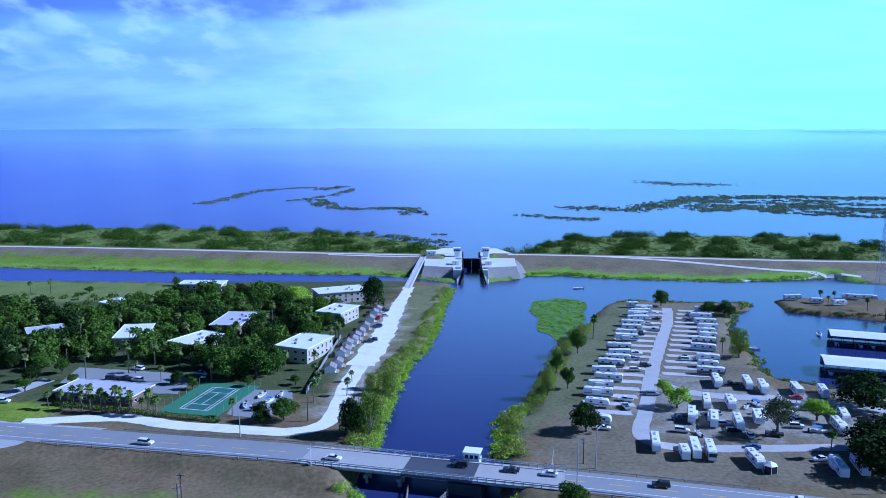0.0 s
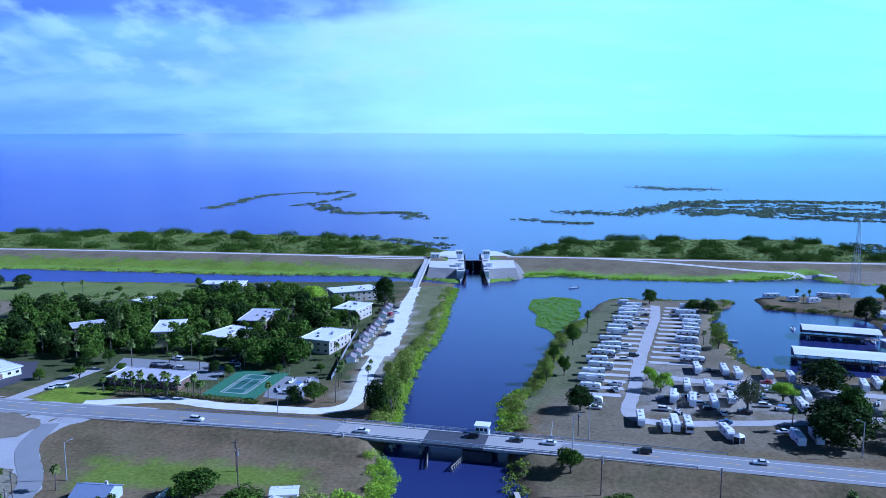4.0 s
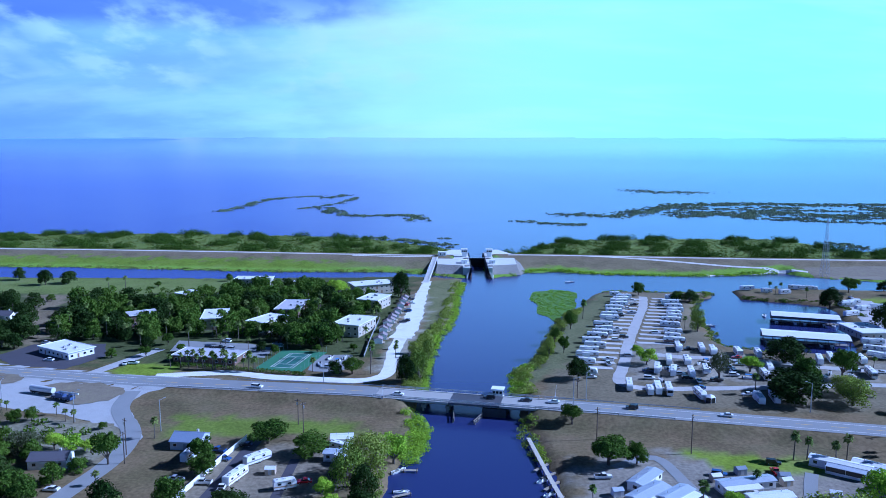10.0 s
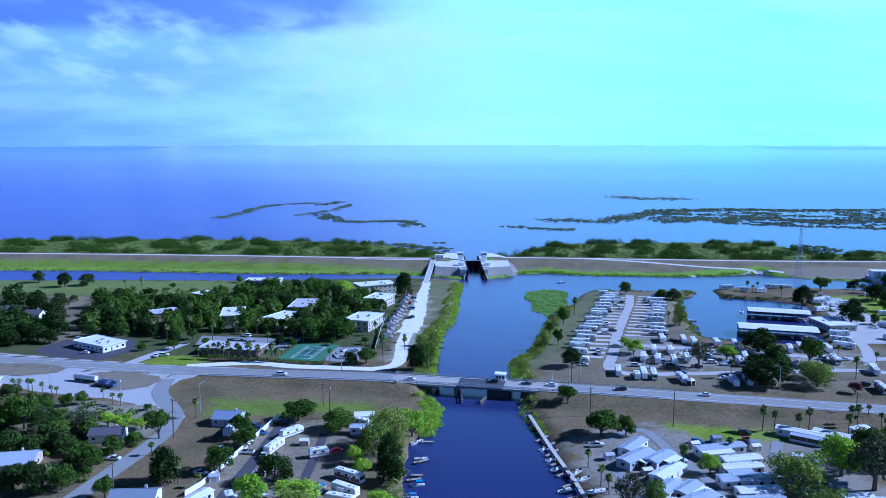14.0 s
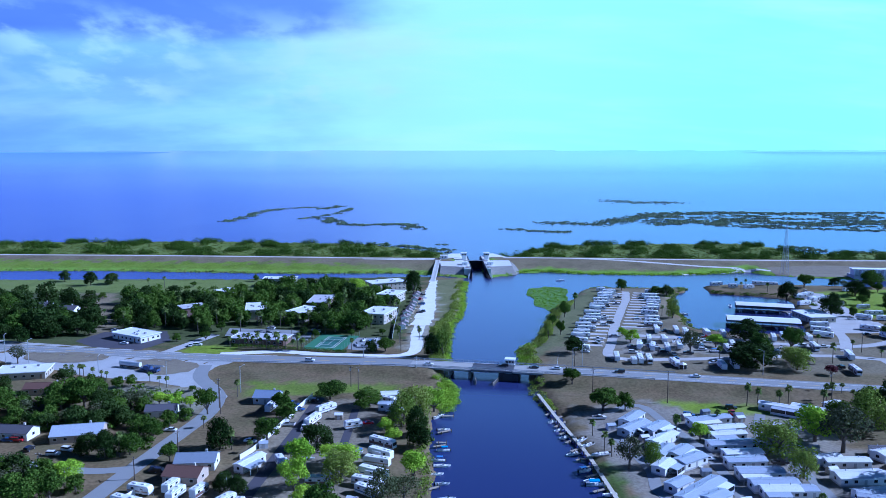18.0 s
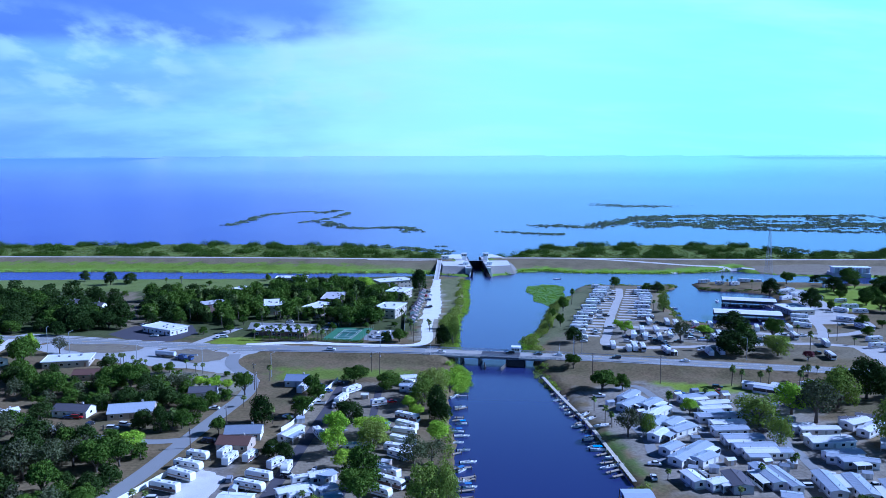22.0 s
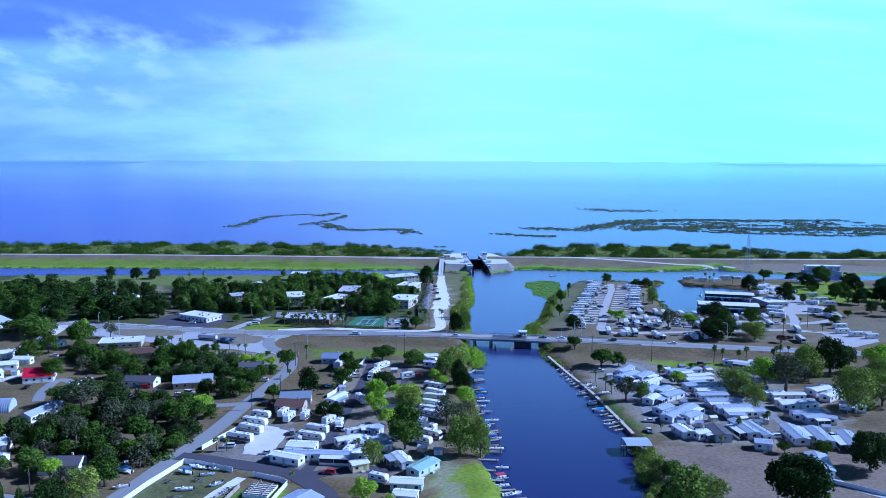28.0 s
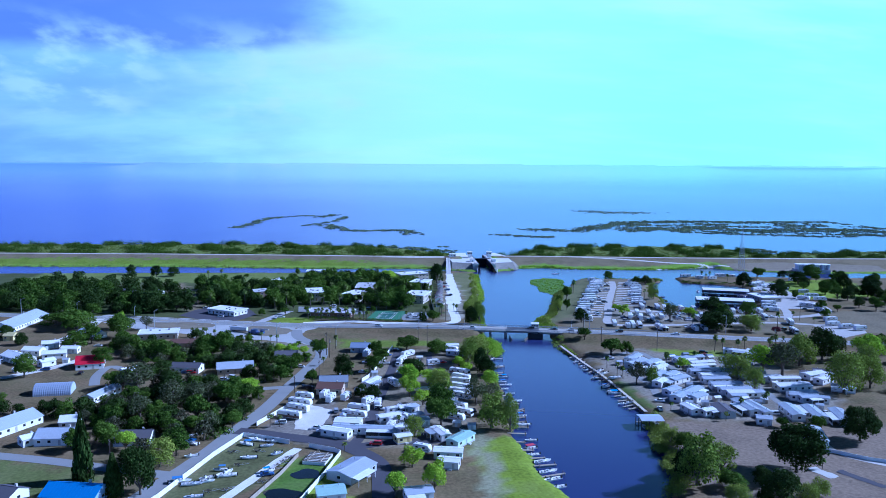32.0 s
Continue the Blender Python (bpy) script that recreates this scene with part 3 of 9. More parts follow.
road_line = [(x, float(road_mid(x))) for x in (-620, -300, -180, -100, -48)]
ribbon("road", road_line, 12.5, M_ASPHALT, "pale grey two-lane asphalt highway with shoulders", "road", 0.07, zfun=on_road, step=6)
ribbon("road", [(x, float(road_mid(x))) for x in (26, 80, 160, 300, 620)], 12.5, M_ASPHALT,
       "pale grey two-lane asphalt highway with shoulders", "road", 0.07, zfun=on_road, step=6)



def strip_marks(name, x0, x1, off, width, mat, label, dash=0.0, gap=0.0):
    """Painted lines along the highway."""
    bm = bm_new()
    L = 1.0218
    x = x0
    while x < x1:
        e = min(x1, x + (dash / L if dash else 12))
        vs = []
        for xx, o in ((x, off - width / 2), (e, off - width / 2), (e, off + width / 2), (x, off + width / 2)):
            vs.append(bm.verts.new((xx + o * 0.2055, float(road_mid(xx)) + o * 0.9786, float(road_z(xx)) + 0.085)))
        bm.faces.new(vs)
        x = e + gap / L
    return tagged(part(name, bm, mat), label, "road marking", kind="structure")


for a, b in ((-600, -48), (26, 600)):
    for off in (-3.7, 3.7):
        strip_marks("edge_line", a, b, off, 0.22, M_MARK, "worn white edge line on the highway")
    strip_marks("centre_line", a, b, 0.0, 0.28, M_YELLOW, "faded yellow dashed centre line", 6, 6)


def junction(name, outline, mat, label, lift=0.10):
    """A flat paved or gravel patch draped on the ground."""
    xs = [p[0] for p in outline]
    ys = [p[1] for p in outline]
    step = 3.0
    gx = np.arange(min(xs) - step, max(xs) + 2 * step, step)
    gy = np.arange(min(ys) - step, max(ys) + 2 * step, step)
    X, Y = np.meshgrid(gx, gy)
    d = sdf(outline, X, Y) + wobble(X, Y, 9, len(name)) * 0.5
    # pull the outer ring of points onto the outline
    eps = 0.5
    dx = (sdf(outline, X + eps, Y) - sdf(outline, X - eps, Y)) / (2 * eps)
    dy = (sdf(outline, X, Y + eps) - sdf(outline, X, Y - eps)) / (2 * eps)
    move = np.where((d < 0) & (d > -step * 1.5), -d, 0)
    Xm, Ym = X + dx * move, Y + dy * move
    Z = height(Xm, Ym) + lift
    keep = d > -step * 1.5
    bm = bm_new()
    idx = {}
    for i in range(len(gy) - 1):
        for j in range(len(gx) - 1):
            q = ((i, j), (i, j + 1), (i + 1, j + 1), (i + 1, j))
            if all(keep[a] for a in q) and any(d[a] > 0 for a in q):
                vs = []
                for a in q:
                    if a not in idx:
                        idx[a] = bm.verts.new((Xm[a], Ym[a], Z[a]))
                    vs.append(idx[a])
                bm.faces.new(vs)
    return tagged(part(name, bm, mat), label, "pavement", kind="structure")


# drives and streets
ribbon("shell_drive", [(-150, 31), (-134, 34), (-118, 36), (-98, 30), (-78, 27), (-58, 25), (-48, 32), (-46, 50), (-46, 75), (-44, 100)], 6.2, M_DRIVE,
       "white shell-rock drive beside the highway", "drive", ragged=0.6)
ribbon("shell_drive", [(-44, 98), (-41, 130), (-39, 160), (-37.5, 205), (-35.5, 240), (-35, 262)], lambda t: 10.5 - 6 * t, M_DRIVE,
       "white shell-rock drive beside the canal", "drive", 0.09, ragged=1.8)
junction("intersection", [(-300, 52), (-262, 22), (-240, 4), (-226, 4), (-207, -7), (-183, -15), (-168, -18), (-152, -27), (-144, -28.4), (-136, -37), (-133, -50), (-127.4, -58),
                          (-128.5, -41), (-136, -25.6), (-145, -12), (-147.5, -2.5), (-145.7, 7.7), (-136, 15), (-122, 18), (-118, 24), (-150, 30), (-215, 46), (-290, 66)],
         material("worn_pale_paving", (0.40, 0.40, 0.39), 0.92, var=0.2, scale=0.12, fine=2.0, stain=(0.25, 0.24, 0.22), stain_amount=0.6, spec=0.15), "pale worn paved intersection and frontage lot", 0.05)
junction("verge", [(-254, 36), (-243, 35), (-228, 36), (-212, 31), (-206, 25), (-208, 20), (-221, 15.5), (-236, 16.5), (-250, 24)],
         material("verge_soil", (0.20, 0.17, 0.115), 0.95, var=0.3, scale=0.3, fine=2, stain=(0.13, 0.14, 0.05)), "dry grass verge between the drives", 0.2)
junction("verge", [(-193.5, 15), (-188, 21), (-171, 20), (-157, 13), (-154, 7), (-157, -2), (-168, -8), (-180, -2), (-190, 6)], bpy.data.materials["verge_soil"], "dry grass verge between the drives", 0.2)
ribbon("street", [(-152, 10), (-149.5, -8), (-144, -20), (-137, -31), (-132.5, -41), (-130.5, -55), (-131, -68), (-133.8, -83), (-140.5, -118), (-147, -154), (-155, -184), (-161, -208), (-168, -230), (-182, -268)], 7.0, M_ASPHALT,
       "grey asphalt street curving south from the highway", "street", 0.11)
ribbon("street", [(-180, 34), (-177.5, 42), (-173, 53), (-169, 64), (-164, 76)], 6.0, M_LANE, "pale lane up to the motel lot", "street", 0.09, ragged=0.4)
ribbon("street", [(-141, -120), (-154, -122), (-170, -118), (-191, -111), (-207, -99), (-224, -89), (-239, -78), (-240, -95), (-235, -113)], 5.0, M_ASPHALT, "narrow grey side street", "street", 0.09)
ribbon("street", [(-164, -228), (-177, -224), (-195, -218), (-215, -211), (-236, -205), (-290, -190)], 6.0, M_ASPHALT, "grey asphalt side street", "street", 0.09)
ribbon("street", [(-290, 50), (-287, 10), (-293, -28), (-303, -66), (-316, -110)], 7.0, M_SHELLROCK, "pale gravel street", "street", 0.09)
ribbon("street", [(-259, -55), (-267, -77), (-286, -98)], 5.5, M_SHELLROCK, "pale gravel lane", "street", 0.09)
ribbon("park_road", [(-87, -44), (-89, -66), (-91, -89), (-97, -141), (-102, -182), (-107, -203)], 4.6, M_ASPHALT_DARK, "dark asphalt lane in the trailer park", "street", 0.10)
ribbon("park_road", [(-154, -182), (-145, -185), (-133, -190), (-113, -198), (-105, -206), (-98, -216), (-95, -228), (-94, -262)], 7.5, M_ASPHALT_DARK, "dark asphalt lane in the trailer park", "street", 0.13)
ribbon("park_road", [(-106, -203), (-92, -198), (-80, -198), (-66, -196)], 6.0, M_ASPHALT_DARK, "dark asphalt lane in the trailer park", "street", 0.12)
ribbon("park_road", [(-70, -60), (-71, -100), (-73, -140), (-77, -170), (-80, -198)], 3.2, M_ASPHALT_DARK, "dark asphalt lane between the trailers", "street", 0.09)
ribbon("gravel_track", [(-127, -203), (-132, -214), (-137, -226), (-150, -258)], 3.4, M_DRIVE, "pale gravel track through the boat lot", "track", 0.09, ragged=0.4)
ribbon("park_road", [(35, -66), (50, -58), (55, -80), (60, -108), (59, -143), (56, -152), (42, -153), (34, -143), (36, -124), (32, -95)], 4.0, M_ASPHALT, "grey lane looping through the mobile home park", "street", 0.09)
ribbon("park_road", [(59, -145), (71, -136), (87, -127), (90, -118), (85, -103), (90, -85), (97, -70)], 4.0, M_ASPHALT, "grey lane in the mobile home park", "street", 0.11)
ribbon("park_road", [(88, -120), (87, -144), (86, -160), (92, -172)], 4.0, M_ASPHALT, "grey lane in the mobile home park", "street", 0.10)
ribbon("concrete_path", [(81, -196), (77, -217), (90, -232), (120, -250)], 3.0, M_CONCRETE, "pale concrete path across the field", "path", 0.09)
ribbon("park_road", [(111, 208), (103, 176), (92, 143), (75, 91), (64, 52), (56, 24), (66, 15), (84, 15), (120, 17), (170, 20), (205, 8)], 5.0, M_LANE,
       "pale gravel lane of the camping park", "street", 0.09, ragged=0.5)
ribbon("park_road", [(73, 84), (80, 70), (96, 63), (120, 61), (160, 45), (200, 40), (232, 60), (240, 100)], 5.5, M_LANE, "pale gravel lane by the marina", "street", 0.10, ragged=0.5)
ribbon("park_road", [(185, 28), (200, 60), (214, 110), (232, 160), (250, 205)], 5.5, M_LANE, "pale gravel lane behind the boat sheds", "street", 0.12, ragged=0.5)
ribbon("levee_road", [(-620, 401), (-357, 384), (-222, 372), (-100, 358), (-30, 352)], 4.5, M_SHELLROCK, "pale gravel road along the levee crest", "track", 0.10)
ribbon("levee_road", [(32, 356), (60, 355), (114, 349), (192, 340), (293, 331), (600, 315)], 4.5, M_SHELLROCK, "pale gravel road along the levee crest", "track", 0.10)
ribbon("levee_ramp", [(95, 350), (151, 334), (205, 316), (243, 308), (262, 300)], 3.5, M_SHELLROCK, "pale track slanting down the levee", "track", 0.14)
ribbon("levee_ramp", [(182, 295), (213, 297), (240, 308)], 3.5, M_SHELLROCK, "pale track down to the water", "track", 0.14)
ribbon("levee_path", [(-100, 352), (-60, 347), (-33, 346)], 2.5, M_SHELLROCK, "pale path on the levee shoulder", "track", 0.16)
junction("ramp_lot", [(262, 310), (262, 286), (300, 275), (360, 268), (420, 270), (420, 296), (320, 312)], bpy.data.materials["verge_soil"], "bare dry soil lot beside the boat ramp", 0.1)
# concrete pads of the camping park
for k in range(19):
    y = 46 + k * 8.6
    mid = 59.5 + (y - 41) * 0.325
    for s in (-1, 1):
        if s > 0 and y < 84:
            continue
        bm = bm_new()
        x = mid + s * 13
        box(bm, x - 9, y - 2, 1.45, x + 9, y + 2, 1.62, None)
        for v in bm.verts:
            v.co.y += (v.co.x - x) * -0.16
        tagged(part("camping_pad", bm, M_PAD), "pale concrete pad of a camping pitch", "pavement", kind="structure")


# ---- highway bridge ----
AX = Vector((0.9787, -0.2055, 0))
NX = Vector((0.2055, 0.9787, 0))


def bpose(x, off=0.0, z=0.0):
    """A pose on the bridge: x across the canal, off to the north of the middle line."""
    p = Vector((x, float(road_mid(x)), z)) + NX * off
    return Matrix.Translation(p) @ Matrix.Rotation(math.atan2(AX.y, AX.x), 4, "Z")


paint_dark = material("near_black_concrete", (0.045, 0.045, 0.05), 0.85, var=0.3, scale=0.5, fine=3, spec=0.2)


def build_bridge():
    br = thing("highway_bridge", "concrete and steel drawbridge carrying the highway over the canal", "bridge")
    M_DECK = material("bridge_deck", (0.36, 0.35, 0.32), 0.9, var=0.15, scale=0.3, fine=3)
    M_GRATE = material("steel_grating", (0.11, 0.115, 0.13), 0.6, metal=0.4, var=0.15, scale=0.6, fine=5)
    M_RAIL = material("rail_grey", (0.40, 0.41, 0.42), 0.6, var=0.15)
    M_FENDER = material("fender_timber", (0.20, 0.18, 0.15), 0.9, var=0.3)
    for x0, x1, mat, nm in ((-48, -18, M_DECK, "deck"), (-17.9, 1.9, M_GRATE, "bascule_leaf"), (2, 26, M_DECK, "deck")):
        bm = bm_new()
        L = (x1 - x0) / 0.9787
        box(bm, 0, -6.4, -0.75, L, 6.4, 0.0, bpose(x0, 0, 4.55))
        part(nm, bm, mat, br, "dark steel grating bascule leaf" if nm != "deck" else "")
        for off in (-4.9, -2.4, 0, 2.4, 4.9):
            bm = bm_new()
            box(bm, 0.2, off - 0.25, -1.45, L - 0.2, off + 0.25, -0.75, bpose(x0, 0, 4.55))
            part("girder", bm, M_CONCRETE_DARK if nm == "deck" else M_STEEL, br)
    for s in (-1, 1):
        bm = bm_new()
        box(bm, 0, s * 5.15 - 0.25, 0.0, 74 / 0.9787, s * 5.15 + 0.25, 0.22, bpose(-48, 0, 4.55))
        part("kerb", bm, M_CONCRETE, br)
        for z in (0.65, 1.1):
            bm = bm_new()
            box(bm, 0, s * 6.2 - 0.06, z - 0.1, 74 / 0.9787, s * 6.2 + 0.06, z + 0.1, bpose(-48, 0, 4.55))
            part("rail", bm, M_RAIL, br)
        post = bm_new()
        box(post, -0.11, -0.11, 0, 0.11, 0.11, 1.2)
        me = mesh_of("rail_post", post, M_RAIL)
        for k in range(31):
            part_of("rail_post", me, br, bpose(-47.5 + k * 2.43, s * 6.2, 4.55))
    for x, wide in ((-37, 1.0), (-28, 1.0), (-18.5, 1.4), (13.5, 1.1)):
        bm = bm_new()
        box(bm, -0.55, -6.3, 1.9, 0.55, 6.3, 2.85, bpose(x, 0, 0))
        part("pier_cap", bm, M_CONCRETE_DARK, br)
        for off in (-5, -1.7, 1.7, 5):
            bm = bm_new()
            tube(bm, bpose(x, off, -3).translation, bpose(x, off, 2.0).translation, 0.42 * wide, n=10)
            part("column", bm, M_CONCRETE_DARK, br)
    bm = bm_new()
    box(bm, -5.2, -6.6, -3, 4.2, 9.2, 3.3, bpose(0.5, 0, 0))
    part("bascule_pier", bm, paint_dark, br, "near-black concrete machinery pier")
    for x, lean in ((-15.5, -1), (-4.5, 1)):
        for k in range(6):
            bm = bm_new()
            tube(bm, bpose(x, -7.5 - k * 1.6, -3).translation, bpose(x - lean * k * 0.35, -7.5 - k * 1.6, 1.9 - 0.12 * k).translation, 0.26, n=7)
            part("fender_post", bm, M_FENDER, br)
        for z in (0.6, 1.4):
            bm = bm_new()
            p, q = bpose(x, -7.3, z).translation, bpose(x - lean * 1.75, -15.8, z).translation
            tube(bm, p, q, 0.2, n=5)
            part("fender_wale", bm, M_FENDER, br)
    # sloping abutments
    for x0, x1 in ((-48, -35.5), (26, 14.5)):
        bm = bm_new()
        vs = []
        for x, z in ((x0, 3.9), (x1, 0.2)):
            for off in (-7.5, 7.5):
                vs.append(bm.verts.new(bpose(x, off, z).translation))
        lo = [bm.verts.new(v.co + Vector((0, 0, -2))) for v in vs]
        for f in ((0, 1, 3, 2),):
            bm.faces.new([vs[i] for i in f])
            bm.faces.new([lo[i] for i in f][::-1])
        for a, b in ((0, 1), (1, 3), (3, 2), (2, 0)):
            bm.faces.new((vs[a], vs[b], lo[b], lo[a]))
        part("slope_paving", bm, M_CONCRETE, br)
    # tender house
    house = thing("bridge_tender_house", "small white bridge tender house with a band of windows", "building", bpose(-0.6, 8.0, 3.3))
    bm = bm_new()
    box(bm, -2.3, -1.9, 0, 2.3, 1.9, 3.6)
    part("body", bm, M_WHITE, house)
    bm = bm_new()
    box(bm, -2.6, -2.2, 3.6, 2.6, 2.2, 3.9)
    part("roof", bm, M_WHITE, house)
    for s in (-1, 1):
        for k in (-1.4, 0, 1.4):
            bm = bm_new()
            box(bm, k - 0.5, s * 1.93 - 0.04, 2.0, k + 0.5, s * 1.93 + 0.04, 3.1)
            part("window", bm, M_GLASS, house)
        for k in (-0.9, 0.9):
            bm = bm_new()
            box(bm, s * 2.33 - 0.04, k - 0.6, 2.0, s * 2.33 + 0.04, k + 0.6, 3.1)
            part("window", bm, M_GLASS, house)
    # crossing gates at both ends
    for x, off in ((-44, -7.0), (22, 7.0)):
        g = thing("traffic_gate", "white raised crossing gate on a grey box", "barrier", bpose(x, off, float(road_z(x)) - 0.1))
        bm = bm_new()
        box(bm, -0.4, -0.4, 0, 0.4, 0.4, 1.3)
        part("gate_box", bm, M_STEEL, g)
        bm = bm_new()
        tube(bm, (0, 0, 1.0), (0.4, 0, 6.0), 0.09, 0.05)
        part("gate_arm", bm, M_WHITE, g)


build_bridge()


def guard_rail(x0, x1, off):
    """Steel rail on posts along the highway."""
    g = thing("guard_rail", "galvanised steel guard rail beside the highway", "guard rail", group="highway guard rails")
    bm = bm_new()
    n = int((x1 - x0) / 6)
    prev = None
    for k in range(n + 1):
        x = x0 + (x1 - x0) * k / n
        p = Vector((x, float(road_mid(x)), 0)) + NX * off
        z = float(road_z(x))
        ring = [bm.verts.new(p + NX * a + Vector((0, 0, z + b))) for a, b in ((-0.05, 0.55), (0.06, 0.62), (-0.05, 0.7), (0.06, 0.78), (-0.05, 0.86), (-0.1, 0.7))]
        if prev:
            for i in range(6):
                bm.faces.new((prev[i], prev[(i + 1) % 6], ring[(i + 1) % 6], ring[i]))
        prev = ring
    part("beam", bm, M_STEEL, g)
    pb = bm_new()
    box(pb, -0.09, -0.09, -0.3, 0.09, 0.09, 0.8)
    me = mesh_of("post", pb, M_WOOD)
    for k in range(n + 1):
        x = x0 + (x1 - x0) * k / n
        p = Vector((x, float(road_mid(x)), 0)) + NX * (off - math.copysign(0.15, -off))
        part_of("post", me, g, Matrix.Translation((p.x, p.y, float(road_z(x)))))


guard_rail(-132, -48, -6.6)
guard_rail(-112, -48, 6.6)
guard_rail(26, 76, 6.6)
guard_rail(26, 66, -6.6)


# ---- navigation lock in the levee ----
def build_lock():
    lk = thing("navigation_lock", "concrete boat lock through the levee with dark steel gates", "lock")
    M_PLAT = material("lock_concrete", (0.58, 0.58, 0.55), 0.85, var=0.15, scale=0.2, fine=2)
    M_GATE = material("gate_steel_and_shade", (0.012, 0.012, 0.014), 0.7, metal=0.1, var=0.2, spec=0.15)
    for s, xa, xb in ((-1, -1.8, -7.5), (1, 12.0, 15.5)):
        bm = bm_new()
        x0, x1 = min(xa, xb), max(xa, xb)
        box(bm, x0, 296, -3, x1, 376, 6.2)
        part("chamber_wall", bm, M_PLAT, lk)
        # near-black box put along the inner face for the shade in the chamber
        bm = bm_new()
        box(bm, min(xa, xa - s * 1.2), 297, -3, max(xa, xa - s * 1.2), 375, 5.9)
        part("chamber_lining", bm, M_GATE, lk, "near-black panel standing in for shade inside the lock chamber")
        bm = bm_new()
        o = [(xb, 306), (xb + s * 20, 312), (xb + s * 21, 350), (xb + s * 12, 374), (xb, 376)]
        prism(bm, o if s > 0 else o[::-1], 3.0, 6.25)
        part("apron", bm, M_PLAT, lk, "broad pale concrete apron beside the lock")
        # riprap skirt
        bm = bm_new()
        lo = [(xb, 293, 0.2), (xb + s * 22, 297, 0.2), (xb + s * 30, 320, 1.0)]
        hi = [(xb, 306, 6.2), (xb + s * 20, 312, 6.2), (xb + s * 21, 340, 6.2)]
        a = [bm.verts.new(p) for p in lo]
        b = [bm.verts.new(p) for p in hi]
        a2 = [bm.verts.new(Vector(p) - Vector((0, 0, 2.5))) for p in lo]
        b2 = [bm.verts.new(Vector(p) - Vector((0, 0, 6.0))) for p in hi]
        for k in range(2):
            bm.faces.new((a[k], a[k + 1], b[k + 1], b[k]))
            bm.faces.new((a2[k], a2[k + 1], a[k + 1], a[k]))
            bm.faces.new((b[k], b[k + 1], b2[k + 1], b2[k]))
            bm.faces.new((a2[k], b2[k], b2[k + 1], a2[k + 1]))
        bm.faces.new((a[0], b[0], b2[0], a2[0]))
        bm.faces.new((a[2], a2[2], b2[2], b[2]))
        part("riprap_slope", bm, M_RIPRAP, lk, "grey riprap stone slope")
        # white capped piles along the flared guide wall
        cap = bm_new()
        tube(cap, (0, 0, -3), (0, 0, 3.4), 0.34, n=8)
        me = mesh_of("guide_pile", cap, M_WHITE)
        for k in range(4):
            part_of("guide_pile", me, lk, Matrix.Translation((xa + s * (0.9 + 0.7 * k), 292.5 - 4.2 * k, 0)))
        # stepped guide wall down to the water
        for k in range(7):
            bm = bm_new()
            box(bm, xa - 0.35 + s * 0.3 * k, 296 - 2.4 * (k + 1), -3, xa + 0.35 + s * 0.3 * k, 296 - 2.4 * k, 6.0 - 0.75 * (k + 1))
            part("guide_wall", bm, M_GATE, lk)
        post_bm = bm_new()
        tube(post_bm, (0, 0, -3), (0, 0, 2.6), 0.3, n=7)
        me = mesh_of("guide_post", post_bm, M_WOOD_DARK)
        for k in range(5):
            part_of("guide_post", me, lk, Matrix.Translation((xa - s * 0.8 + s * 0.3 * k, 291 - 3.4 * k, 0)))
        # gate leaf, gate recess machinery
        for y in (341, 303):
            if y > 320:
                bm = bm_new()
                mid = 5.1
                box(bm, min(xa, mid + 0.05 * s), y - 0.7, -3, max(xa, mid + 0.05 * s), y + 0.7, 6.6)
                part("gate_leaf", bm, M_GATE, lk, "black steel lock gate")
            bm = bm_new()
            tube(bm, (xa + s * 2.4, y, 6.2), (xa + s * 2.4, y, 6.7), 2.1, n=24)
            part("gate_pivot", bm, M_CONCRETE_DARK, lk)
        # railing
        for z in (6.7, 7.2):
            bm = bm_new()
            tube(bm, (xa + s * 0.3, 296, z), (xa + s * 0.3, 376, z), 0.05, n=4)
            part("handrail", bm, M_STEEL, lk)
        pb = bm_new()
        tube(pb, (0, 0, 6.2), (0, 0, 7.2), 0.05, n=4)
        me = mesh_of("rail_post", pb, M_STEEL)
        for k in range(21):
            part_of("rail_post", me, lk, Matrix.Translation((xa + s * 0.3, 296 + 4 * k, 0)))
        # tower with a control room
        tw = thing("lock_control_tower", "white lock control tower with a flat roof", "tower", Matrix.Translation((xa + s * 3.6, 352, 6.2)))
        bm = bm_new()
        box(bm, -1.8, -1.8, 0, 1.8, 1.8, 3.4)
        part("shaft", bm, M_WHITE, tw)
        bm = bm_new()
        box(bm, -2.5, -2.5, 3.4, 2.5, 2.5, 6.2)
        part("control_room", bm, M_WHITE, tw)
        bm = bm_new()
        box(bm, -2.9, -2.9, 6.2, 2.9, 2.9, 6.55)
        part("roof", bm, M_ROOF_WHITE, tw)
        for a in range(4):
            for k in (-1.5, 0, 1.5):
                bm = bm_new()
                box(bm, k - 0.6, -2.56, 4.2, k + 0.6, -2.5, 5.6, Matrix.Rotation(a * math.pi / 2, 4, "Z"))
                part("window", bm, M_GLASS, tw)
        bm = bm_new()
        tube(bm, (0.6, 0.6, 6.5), (0.6, 0.6, 10.5), 0.07, 0.03)
        part("antenna", bm, M_STEEL, tw)
        hut = thing("lock_machinery_hut", "low white machinery hut on the lock wall", "hut", Matrix.Translation((xa + s * 4.4, 318, 6.2)))
        bm = bm_new()
        box(bm, -2.2, -3, 0, 2.2, 3, 2.5)
        part("body", bm, M_WHITE, hut)
        bm = bm_new()
        box(bm, -2.5, -3.3, 2.5, 2.5, 3.3, 2.75)
        part("roof", bm, M_ROOF_WHITE, hut)
        bm = bm_new()
